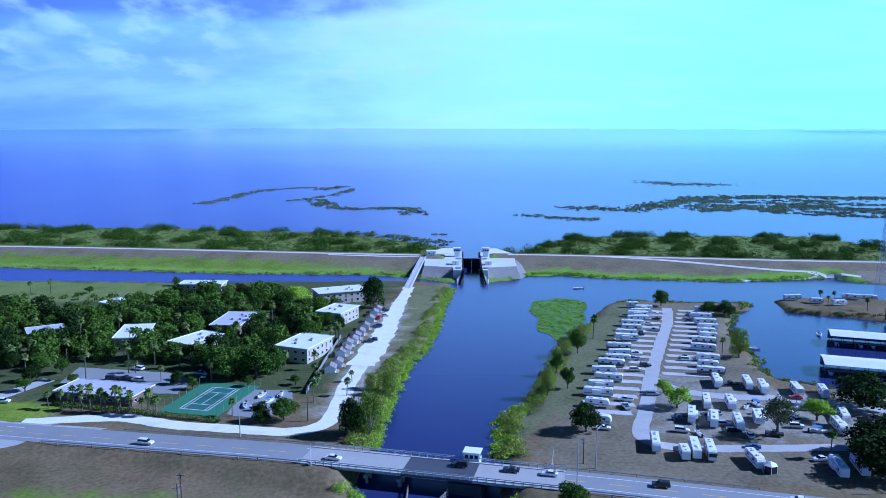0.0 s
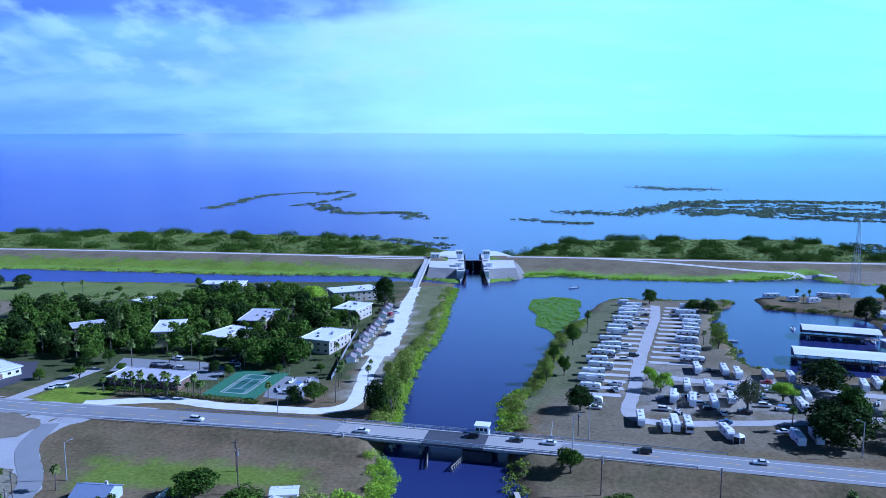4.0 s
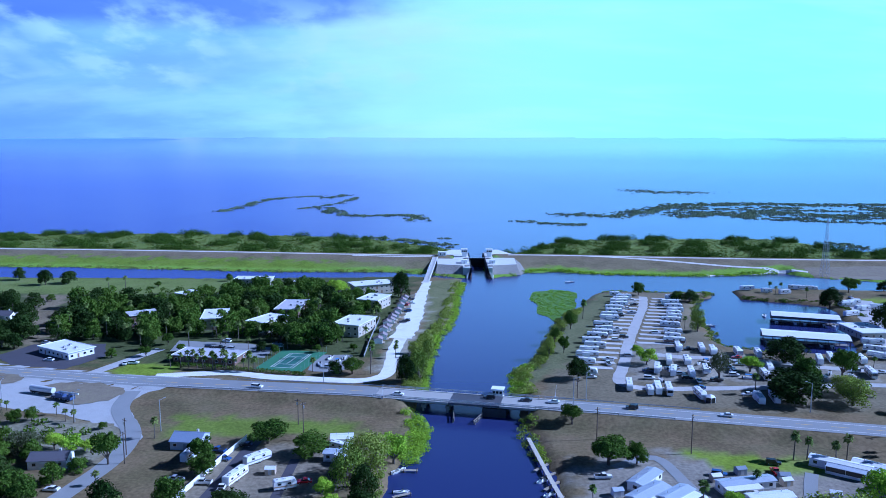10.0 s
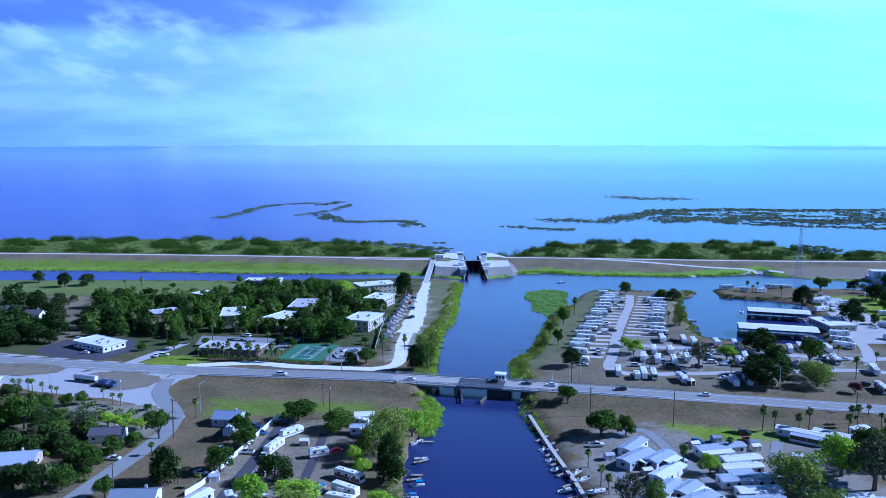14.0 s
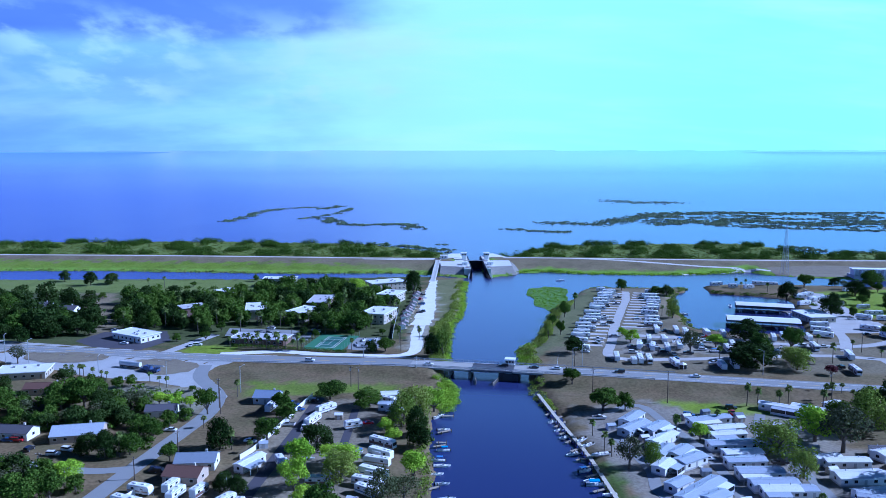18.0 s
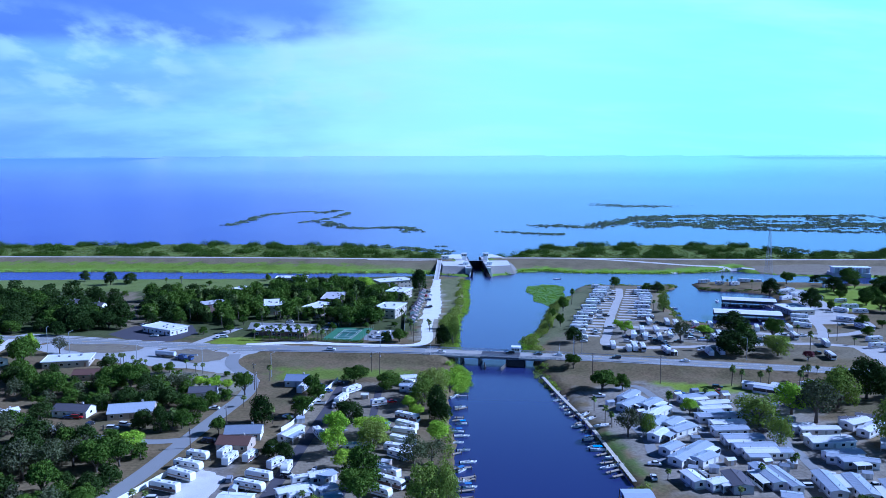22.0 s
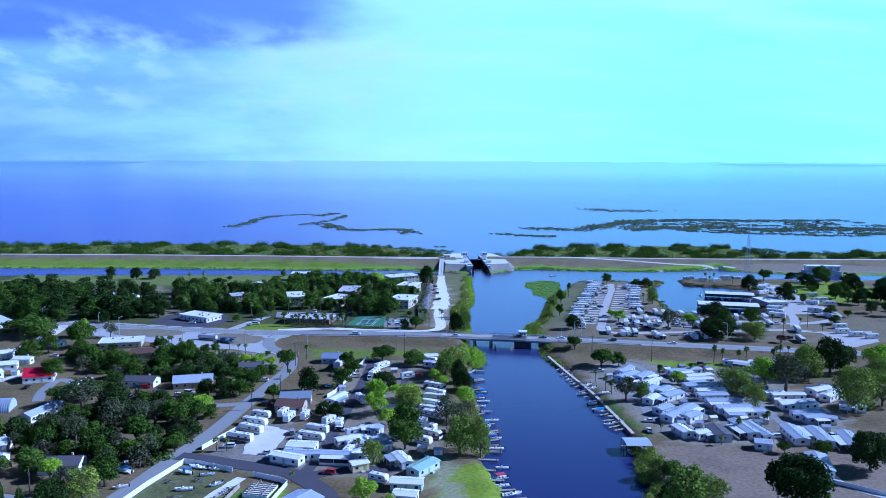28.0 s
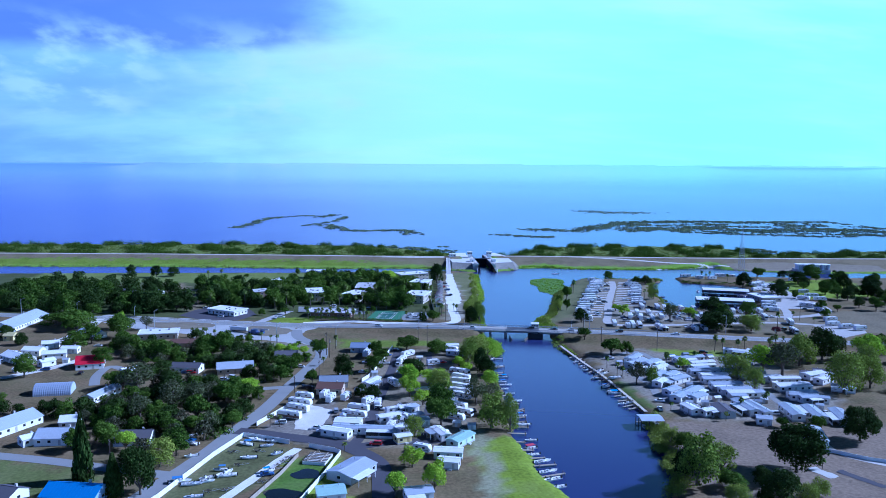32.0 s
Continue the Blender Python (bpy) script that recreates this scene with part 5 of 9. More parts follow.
    if kind == "m":
        bm = bm_new()
        box(bm, -L / 2 - 0.04, -hy - 0.04, -0.3, L / 2 + 0.04, hy + 0.04, 0.55)
        part("skirting", bm, paint("skirting", (0.45, 0.44, 0.42)), ob)
        bm = bm_new()
        box(bm, -0.7 + L * 0.1, -hy - 1.2, 0, 0.7 + L * 0.1, -hy, 0.5)
        part("steps", bm, M_CONCRETE, ob)
        for x in (-L * 0.25, L * 0.3):
            bm = bm_new()
            tube(bm, (x, hy * 0.4, wh + 0.2), (x, hy * 0.4, wh + rise + 0.5), 0.12, n=6)
            part("roof_vent", bm, M_STEEL, ob)
    else:
        bm = bm_new()
        box(bm, L * 0.2, hy * 0.2, wh, L * 0.2 + 0.7, hy * 0.2 + 0.7, wh + rise + 0.5)
        part("chimney", bm, M_CONCRETE, ob)
    if add:
        x0, x1 = (-L / 2, L * 0.15) if add == 1 else (-L * 0.2, L * 0.45)
        D = 3.2
        bm = bm_new()
        vs = [(x0, -hy - D, wh - 0.5), (x1, -hy - D, wh - 0.5), (x1, -hy - 0.02, wh - 0.15), (x0, -hy - 0.02, wh - 0.15)]
        u = [bm.verts.new(v) for v in vs]
        l = [bm.verts.new((v[0], v[1], v[2] - 0.1)) for v in vs]
        bm.faces.new(u)
        bm.faces.new(l[::-1])
        for k in range(4):
            bm.faces.new((u[k], u[(k + 1) % 4], l[(k + 1) % 4], l[k]))
        part("carport_roof" if add == 1 else "porch_roof", bm, roof_mat("w") if roof != "w" else roof_mat("s"), ob)
        for x in (x0 + 0.1, (x0 + x1) / 2, x1 - 0.1):
            bm = bm_new()
            box(bm, x - 0.06, -hy - D + 0.05, -0.2, x + 0.06, -hy - D + 0.17, wh - 0.58)
            part("post", bm, M_WHITE, ob)
        if add == 2:
            bm = bm_new()
            box(bm, x0 + 0.2, -hy - D + 0.08, 0, x1 - 0.2, -hy - D + 0.14, 0.9)
            part("knee_wall", bm, M_W, ob)
            bm = bm_new()
            box(bm, x0 + 0.2, -hy - D + 0.09, 0.9, x1 - 0.2, -hy - D + 0.13, wh - 0.65)
            part("screen", bm, M_GLASS, ob)
    return ob


def homes(rows, kind="m"):
    for row in rows:
        x, y, deg, L, W, roof, wall = row
        L = max(6.0, min(L, 22.0 if kind == "m" else 46.0))
        if kind == "m":
            W = W * 0.88 if W > 5 else W
            if abs(((deg + 90) % 180) - 90) > 45:
                L = min(L, 17.0)
        if kind == "h":
            L = max(L, W * 0.9)
        L, W = round(L / 1.5) * 1.5, round(W * 2) / 2
        k = "q" if roof == "c" else kind
        add = 0 if (kind == "h" or L < 8) else random.choice((0, 0, 1, 2))
        place(("home", k, L, W, roof, wall, add), lambda: build_home(L, W, roof, wall, k, add), at(x, y, deg))
        for u in (-0.4, -0.15, 0.15, 0.4):
            taken_add(x + math.cos(radians(deg)) * u * L, y + math.sin(radians(deg)) * u * L, W * 0.6 + 1.0)


# ---- apartment blocks, motel, office ----
def fit_box(c):
    """Middle, turn and sides of a four-cornered footprint."""
    p = [Vector(v) for v in c]
    mid = (p[0] + p[1] + p[2] + p[3]) / 4
    e = (p[1] - p[0] + p[2] - p[3]) / 2
    f = (p[3] - p[0] + p[2] - p[1]) / 2
    return mid.x, mid.y, math.degrees(math.atan2(e.y, e.x)), e.length, f.length


def build_block(L, W, storeys, label, category, name, wall, roof):
    ob = thing(name, label, category)
    H = storeys * 3.0 + 0.4
    wallm = paint("stucco_%d" % (wall[0] * 100), wall, 0.85, var=0.12, stain=tuple(0.7 * v for v in wall), stain_amount=0.4)
    bm = bm_new()
    box(bm, -L / 2, -W / 2, -0.3, L / 2, W / 2, H)
    part("body", bm, wallm, ob)
    bm = bm_new()
    o = 0.7
    box(bm, -L / 2 - o, -W / 2 - o, H, L / 2 + o, W / 2 + o, H + 0.25)
    rf = part("roof", bm, M_ROOF_WHITE if roof else paint("lilac_grey_roof", (0.46, 0.45, 0.47), 0.8, var=0.15), ob)
    bm = bm_new()
    for x0, y0, x1, y1 in ((-L / 2 - o, -W / 2 - o, L / 2 + o, -W / 2 - o + 0.2), (-L / 2 - o, W / 2 + o - 0.2, L / 2 + o, W / 2 + o),
                           (-L / 2 - o, -W / 2 - o + 0.2, -L / 2 - o + 0.2, W / 2 + o - 0.2), (L / 2 + o - 0.2, -W / 2 - o + 0.2, L / 2 + o, W / 2 + o - 0.2)):
        box(bm, x0, y0, H + 0.25, x1, y1, H + 0.42)
    part("parapet", bm, M_WHITE, rf)
    for k in range(4):
        bm = bm_new()
        x, y = random.uniform(-L * 0.35, L * 0.35), random.uniform(-W * 0.3, W * 0.3)
        box(bm, x - 0.6, y - 0.5, H + 0.25, x + 0.6, y + 0.5, H + 1.05)
        part("air_conditioner", bm, paint("vent_grey", (0.35, 0.35, 0.36)), rf)
    fr = paint("window_trim", (0.75, 0.75, 0.73))
    for st in range(storeys):
        z = 1.7 + 3.0 * st
        for axis, A, B in (("y", L, W), ("x", W, L)):
            n = max(2, int(A / 3.4))
            for s in (-1, 1):
                for k in range(n):
                    u = -A / 2 + A * (k + 0.5) / n
                    bm = bm_new()
                    if (k + st) % 4 == 1:
                        if axis == "y":
                            window_box(bm, u, s * (B / 2 + 0.02), z - 0.45, 0.95, 2.1, "y", 0.04)
                        else:
                            window_box(bm, s * (B / 2 + 0.02), u, z - 0.45, 0.95, 2.1, "x", 0.04)
                        part("door", bm, paint("door_brown", (0.20, 0.14, 0.09)), ob)
                        continue
                    bm.free()
                    if axis == "y":
                        window_part(ob, u, s * (B / 2 + 0.02), z, 1.6, 1.25, "y", s, fr)
                    else:
                        window_part(ob, s * (B / 2 + 0.02), u, z, 1.6, 1.25, "x", s, fr)
    return ob


def block(corners, storeys, label, category, name, wall=(0.44, 0.40, 0.31), roof=1):
    x, y, deg, L, W = fit_box(corners)
    ob = build_block(L, W, storeys, label, category, name, wall, roof)
    ob.matrix_basis = at(x, y, deg)
    for u in (-0.35, 0, 0.35):
        for v in (-0.35, 0, 0.35):
            q = Matrix.Rotation(radians(deg), 2) @ Vector((u * L, v * W))
            taken_add(x + q.x, y + q.y, max(L, W) * 0.25)
    return ob


def build_cabin(tone):
    ob = thing("rental_cabin", "small pale lilac cabin with a shingle roof and white front", "cabin", group="row of cabins by the drive")
    c = ((0.55, 0.50, 0.55), (0.50, 0.46, 0.48))[tone]
    bm = bm_new()
    a = [bm.verts.new((-2.4, y, z)) for y, z in ((-2.1, -0.2), (2.1, -0.2), (2.1, 2.5), (0, 3.5), (-2.1, 2.5))]
    b = [bm.verts.new((2.4, v.co.y, v.co.z)) for v in a]
    for k in range(5):
        bm.faces.new((a[k], a[(k + 1) % 5], b[(k + 1) % 5], b[k]))
    bm.faces.new(a[::-1])
    bm.faces.new(b)
    part("body", bm, M_WHITE, ob)
    bm = bm_new()
    gable(bm, 4.8, 4.2, 2.52, 1.05, 0.45)
    part("roof", bm, paint("cabin_shingle", (0.24, 0.20, 0.20), 0.9, var=0.2, scale=1, fine=5), ob)
    for s in (-1, 1):
        for u in (-1.2, 1.2):
            bm = bm_new()
            window_box(bm, u, s * 2.12, 1.5, 0.9, 0.9, "y", 0.03)
            part("window", bm, M_GLASS, ob)
    bm = bm_new()
    window_box(bm, 0, -2.12, 1.0, 0.85, 2.0, "y", 0.04)
    part("door", bm, paint("door_brown", (0.20, 0.14, 0.09)), ob)
    bm = bm_new()
    box(bm, -2.4, -3.4, 0, 2.4, -2.1, 0.25)
    part("porch", bm, M_WOOD, ob)
    return ob


# ---- boats and docks ----
BOAT_C = {"w": ((0.78, 0.78, 0.76), "white"), "b": ((0.08, 0.20, 0.45), "blue"), "u": ((0.05, 0.28, 0.65), "bright blue canopied"), "r": ((0.45, 0.05, 0.08), "red"), "s": ((0.45, 0.48, 0.52), "silver")}


def build_boat(colour, L, canopy):
    c, word = BOAT_C[colour]
    ob = thing("motorboat", "%s open motorboat with an outboard engine" % word, "boat", group="moored and stored boats")
    W = L * 0.32
    hull = bm_new()
    secs = []
    for u, w, z, dp in ((-0.5, 0.9, 0.75, 0.1), (-0.2, 1.0, 0.75, 0.0), (0.15, 0.95, 0.8, 0.0), (0.36, 0.62, 0.9, 0.12), (0.5, 0.04, 1.0, 0.5)):
        x = u * L
        secs.append([hull.verts.new(p) for p in ((x, -W / 2 * w, z), (x, -W / 2 * w * 0.75, dp + 0.15), (x, 0, dp), (x, W / 2 * w * 0.75, dp + 0.15), (x, W / 2 * w, z),
                                                 (x * 0.97, W / 2 * w * 0.84, z), (x * 0.95, 0, z - 0.38), (x * 0.97, -W / 2 * w * 0.84, z))])
    for a, b in zip(secs, secs[1:]):
        for k in range(8):
            hull.faces.new((a[k], a[(k + 1) % 8], b[(k + 1) % 8], b[k]))
    hull.faces.new(secs[0][::-1])
    hull.faces.new(secs[-1])
    part("hull", hull, paint("hull_" + ("w" if colour in "bur" and canopy else colour), BOAT_C["w" if colour in "bur" and canopy else colour][0], 0.25), ob)
    bm = bm_new()
    box(bm, -0.02 * L, -0.4, 0.4, 0.12 * L, 0.4, 1.25)
    part("console", bm, M_WHITE, ob)
    bm = bm_new()
    box(bm, 0.09 * L, -0.45, 1.25, 0.12 * L, 0.45, 1.6)
    part("windscreen", bm, M_GLASS, ob)
    bm = bm_new()
    for u in (-0.3, -0.12):
        box(bm, u * L - 0.25, -W * 0.34, 0.4, u * L + 0.25, W * 0.34, 0.8)
    part("seats", bm, paint("boat_seat", (0.6, 0.57, 0.5)), ob)
    bm = bm_new()
    box(bm, -0.5 * L - 0.35, -0.22, 0.1, -0.5 * L + 0.05, 0.22, 1.2)
    part("outboard_engine", bm, M_BLACK, ob)
    if canopy:
        bm = bm_new()
        box(bm, -0.35 * L, -W * 0.45, 1.95, 0.12 * L, W * 0.45, 2.05)
        part("canopy", bm, paint("canopy_" + colour, c, 0.8), ob)
        for x in (-0.33 * L, 0.1 * L):
            for s in (-1, 1):
                bm = bm_new()
                tube(bm, (x, s * W * 0.42, 0.7), (x, s * W * 0.42, 1.95), 0.03, n=4)
                part("canopy_post", bm, M_STEEL, ob)
    return ob


def boats(rows):
    for x, y, deg, L, colour in rows:
        L = min((5.0, 6.2, 7.4), key=lambda v: abs(v - L))
        g = ground_z(x, y)
        can = colour in "bur"
        place(("boat", colour, L, can), lambda: build_boat(colour, L, can), at(x, y, deg + (180 if random.random() < 0.5 else 0), (-0.22 if g < 0 else g + 0.02)))
        if g > 0:
            taken_add(x, y, 3)


def dock(x, y, deg, L, lower=0.75):
    ob = thing("dock", "narrow weathered wooden boat dock on round posts", "dock", at(x, y, deg, 0), group="finger docks along the canal")
    L = max(4.0, min(L, 11.0))
    n = 4
    for k in range(n):
        bm = bm_new()
        a = -L / 2 + L * k / n
        box(bm, a + 0.01, -0.6, lower - 0.1, a + L / n - 0.01, 0.6, lower)
        part("plank_bay", bm, M_WOOD, ob)
    for x2 in (-L * 0.3, L * 0.45):
        for s in (-1, 1):
            bm = bm_new()
            tube(bm, (x2, s * 0.68, -3), (x2, s * 0.68, lower + random.uniform(0.2, 0.9)), 0.13, n=6)
            part("dock_post", bm, M_WOOD_DARK, ob)


# ---- poles ----
def build_pole(h, lamp):
    ob = thing("street_lamp" if lamp else "utility_pole", "tall grey street lamp with a curved arm" if lamp else "brown wooden utility pole with a crossarm",
               "lamp" if lamp else "pole", group="poles along the roads")
    bm = bm_new()
    tube(bm, (0, 0, -0.4), (0, 0, h), 0.2, 0.13, 8)
    part("mast", bm, M_STEEL if lamp else M_WOOD_DARK, ob)
    if lamp:
        bm = bm_new()
        tube(bm, (0, 0, h - 0.3), (1.8, 0, h + 0.25), 0.07, 0.05)
        part("arm", bm, M_STEEL, ob)
        bm = bm_new()
        box(bm, 1.6, -0.18, h + 0.15, 2.5, 0.18, h + 0.36)
        part("lamp_head", bm, M_STEEL, ob)
    else:
        bm = bm_new()
        box(bm, -1.2, -0.08, h - 0.9, 1.2, 0.08, h - 0.72)
        part("crossarm", bm, M_WOOD_DARK, ob)
        for x in (-1.05, -0.45, 0.45, 1.05):
            bm = bm_new()
            tube(bm, (x, 0, h - 0.72), (x, 0, h - 0.5), 0.06, n=6)
            part("insulator", bm, M_CONCRETE, ob)
        bm = bm_new()
        tube(bm, (0.3, 0, h - 2.4), (0.3, 0, h - 1.4), 0.24, n=9)
        part("transformer", bm, M_STEEL, ob)
    return ob


def poles(rows):
    for x, y, h, k in rows:
        h = round(min(max(h, 8), 14))
        place(("pole", h, k), lambda: build_pole(h, k == "l"), at(x, y, random.uniform(0, 180)))


# ---- trees ----
def leaf_cloud(r, blobs, n, size, flat=0.8, low=-0.6, up=0.25):
    """Clumps of leaves on the shells of several lobes: small bent plates with gaps between. Gives corners, four to a plate."""
    B = np.array(blobs, float)
    pick = r.choice(len(B), n, p=B[:, 3] ** 2 / (B[:, 3] ** 2).sum())
    z = r.uniform(low, 1, n)
    a = r.uniform(0, 6.2832, n)
    q = np.sqrt(1 - z * z)
    d = np.stack([q * np.cos(a), q * np.sin(a), z], 1)
    rr = B[pick, 3] * r.uniform(0.6, 1.1, n)
    c = B[pick, :3] + d * rr[:, None] * np.array([1, 1, flat])
    s = size * r.uniform(0.55, 1.4, n)
    nrm = d + r.uniform(-0.9, 0.9, (n, 3)) + np.array([0, 0, up])
    nrm /= np.linalg.norm(nrm, axis=1)[:, None] + 1e-9
    t = np.cross(nrm, r.normal(size=(n, 3)))
    t /= np.linalg.norm(t, axis=1)[:, None] + 1e-9
    b = np.cross(nrm, t)
    s = s[:, None]
    return np.stack([c + t * s, c + b * s * 0.7 + nrm * s * 0.3, c - t * s, c - b * s * 0.7 + nrm * s * 0.3], 1)


def plates_mesh(name, corners, mat):
    """A mesh of loose bent plates, two triangles each."""
    n = len(corners)
    v = corners.reshape(-1, 3)
    i = np.arange(n) * 4
    f = np.concatenate([np.stack([i, i + 1, i + 2], 1), np.stack([i, i + 2, i + 3], 1)])
    me = bpy.data.meshes.new(name)
    me.from_pydata(v.tolist(), [], f.tolist())
    me.materials.append(mat)
    return me


TREE_KINDS = {  # leaf, label, flatness, trunk share, leaf count, leaf size
    "o": (lambda: L_OAK, "broad green live oak with a dense rounded crown", 0.8, 0.20, 3200, 0.030),
    "d": (lambda: L_DEEP, "dense dark green shade tree", 0.95, 0.15, 3000, 0.031),
    "b": (lambda: L_BRIGHT, "bright spring-green tree with a loose crown", 0.85, 0.20, 2800, 0.027),
    "w": (lambda: L_WILLOW, "pale grey-green willow with a feathery crown", 1.0, 0.15, 3200, 0.024),
    "g": (lambda: L_BARE, "sparse half-bare grey-brown tree", 0.9, 0.30, 1300, 0.027),
    "s": (lambda: L_DEEP, "round dense dark evergreen tree alone on the field", 0.95, 0.08, 6500, 0.026),
    "c": (lambda: L_DEEP, "tall narrow dark conifer", 1.0, 0.12, 1500, 0.07),
    "r": (lambda: paint("red_leaves", (0.12, 0.018, 0.025), 0.7), "dark red leaved small tree", 0.9, 0.15, 900, 0.05),
}


def crown_blobs(kind, rnd):
    if kind == "c":
        return [], [(rnd.uniform(-0.03, 0.03), rnd.uniform(-0.03, 0.03), 0.15 + 0.8 * k / 9, 0.46 * (1 - k / 10.5) + 0.04) for k in range(10)]
    if kind == "s":
        lobes = [(0, 0, 0.5, 0.43)]
        for k in range(26):
            z = rnd.uniform(-0.75, 0.95)
            a, q = k * 2.4, math.sqrt(1 - z * z)
            lobes.append((math.cos(a) * q * 0.38, math.sin(a) * q * 0.38, 0.5 + 0.36 * z, rnd.uniform(0.12, 0.17)))
        return [], lobes
    limbs, blobs = [], [(0, 0, 0.56, 0.34)]
    for k in range(7):
        a = k * 0.9 + rnd.uniform(-0.3, 0.3)
        r = rnd.uniform(0.2, 0.34)
        p = (math.cos(a) * r, math.sin(a) * r, rnd.uniform(0.38, 0.66))
        limbs.append(p)
        blobs.append((*p, rnd.uniform(0.15, 0.23)))
    for k in range(5):
        a = rnd.uniform(0, 6.28)
        r = rnd.uniform(0.05, 0.26)
        blobs.append((math.cos(a) * r, math.sin(a) * r, rnd.uniform(0.66, 0.84), rnd.uniform(0.11, 0.18)))
    if kind in "wd" or (kind == "o" and rnd.random() < 0.6):
        for k in range(6):
            a = rnd.uniform(0, 6.28)
            blobs.append((math.cos(a) * 0.3, math.sin(a) * 0.3, rnd.uniform(0.16, 0.36), rnd.uniform(0.13, 0.2)))
    return limbs, blobs


def build_tree(kind, var):
    leaf, label, flat, trunk, n, size = TREE_KINDS[kind]
    rnd = random.Random(ord(kind) * 31 + var)
    ob = thing("tree", label, "tree")
    bm = bm_new()
    limbs, blobs = crown_blobs(kind, rnd)
    tube(bm, (0, 0, -0.05), (rnd.uniform(-0.02, 0.02), rnd.uniform(-0.02, 0.02), trunk + 0.3), 0.04, 0.018, 7)
    for p in limbs:
        tube(bm, (0, 0, trunk * rnd.uniform(0.6, 1.0)), p, 0.02, 0.006, 5)
    part("trunk", bm, M_BARK, ob, smooth=True)
    me = plates_mesh("crown", leaf_cloud(np.random.default_rng(ord(kind) * 31 + var), blobs, n, size, flat), leaf())
    part_of("crown", me, ob)
    return ob


TREES = []
# open yards that no tree stands on
OPEN_YARDS = [[(-191, -25), (-168, -18), (-144, -24), (-133, -38), (-130, -52), (-133, -68), (-143, -68), (-158, -56), (-171, -44), (-178, -49)], [(-264, -112), (-236, -112), (-238, -88), (-262, -66), (-270, -80)], [(-262, -150), (-236, -148), (-236, -132), (-262, -134)],
              [(-160, -212), (-150, -190), (-110, -203), (-122, -252), (-168, -252)], [(-136, -143), (-116, -150), (-114, -186), (-134, -186)]]


def trees(rows, yards=True):
    for x, y, w, h, kind in rows:
        if kind == "p":
            palms([(x, y, h)])
            continue
        g = ground_z(x, y)
        if yards and any(sdf(c, np.array([x]), np.array([y]))[0] > 0 for c in OPEN_YARDS):
            continue
        if g < -0.3 or any((x - a) ** 2 + (y - b) ** 2 < (0.22 * (w + c)) ** 2 for a, b, c in TREES):
            continue
        TREES.append((x, y, w))
        var = random.randrange(4)
        m = Matrix.Translation((x, y, g)) @ Matrix.Rotation(random.uniform(0, 6.28), 4, "Z") @ Matrix.Diagonal((w * 0.9, w * 0.9, h, 1))
        place(("tree", kind, var), lambda: build_tree(kind, var), m)
        taken_add(x, y, w * 0.35)


def build_palm(var):
    rnd = random.Random(50 + var)
    ob = thing("cabbage_palm", "tall cabbage palm with a round head of fan fronds", "palm", group="cabbage palms")
    bm = bm_new()
    lean = rnd.uniform(-0.05, 0.05)
    for k in range(4):
        tube(bm, (lean * k / 4, 0, k * 0.2 - (0.03 if k == 0 else 0)), (lean * (k + 1) / 4, 0, (k + 1) * 0.2), 0.03 - 0.002 * k, 0.028 - 0.002 * k, 7)
    part("trunk", bm, M_BARK, ob)
    bm = bm_new()
    for k in range(34):
        a = k * 2.4
        el = rnd.uniform(-0.7, 1.2)
        d = Vector((math.cos(a) * math.cos(el), math.sin(a) * math.cos(el), math.sin(el)))
        L = rnd.uniform(0.2, 0.29)
        c = Vector((lean, 0, 0.82))
        side = d.cross(Vector((0, 0, 1))).normalized()
        mid = c + d * L * 0.6
        tip = c + d * L + Vector((0, 0, -0.06))
        vs = [bm.verts.new(p) for p in (c + d * 0.03, mid + side * 0.085 - Vector((0, 0, 0.02)), tip, mid - side * 0.085 - Vector((0, 0, 0.02)), mid + Vector((0, 0, 0.02)))]
        for i in range(4):
            bm.faces.new((vs[i], vs[(i + 1) % 4], vs[4]))
    part("fronds", bm, L_PALM, ob)
    return ob


def palms(rows):
    for x, y, h in rows:
        g = ground_z(x, y)
        if g < -0.3:
            continue
        var = random.randrange(3)
        h = min(max(h, 4.0), 13)
        s = 0.5 * h + 4.0
        m = Matrix.Translation((x, y, g)) @ Matrix.Rotation(random.uniform(0, 6.28), 4, "Z") @ Matrix.Diagonal((s * 0.85, s * 0.85, h, 1))
        place(("palm", var), lambda: build_palm(var), m)


def free(x, y, r):
    return all((x - a) ** 2 + (y - b) ** 2 > (r + c) ** 2 for a, b, c in TAKEN)



# ---- campers ----
rvs([
    (96.5, 201.4, 2, 10.1, 'a'), (93.3, 193.3, 2, 10.8, 'b'), (90.3, 187.4, -5, 10.7, 'a'), (88.4, 177.4, -4, 11.6, 'a'),
    (83.4, 167.8, -5, 10.5, 'b'), (81.3, 158.7, -5, 10, 'a'), (76.3, 148.9, -5, 9.3, 'b'), (74.8, 140.6, -3, 12.2, 'a'), (68, 124.6, -8, 10.6, 'm'),
    (66.7, 114.2, -3, 10.4, 'a'), (64.4, 106.9, -6, 12.2, 'b'), (60.3, 99.5, -13, 12.7, 'm'), (55.4, 89.3, -7, 9.6, 'a'),
    (55.4, 80.5, -12, 11.9, 'b'), (50.7, 71.4, -7, 9.3, 'a'), (48.4, 63.2, -9, 10.7, 'a'), (46.2, 51.3, -15, 8.3, 'b'), (44.6, 35, -16, 5.1, 'b'),
])
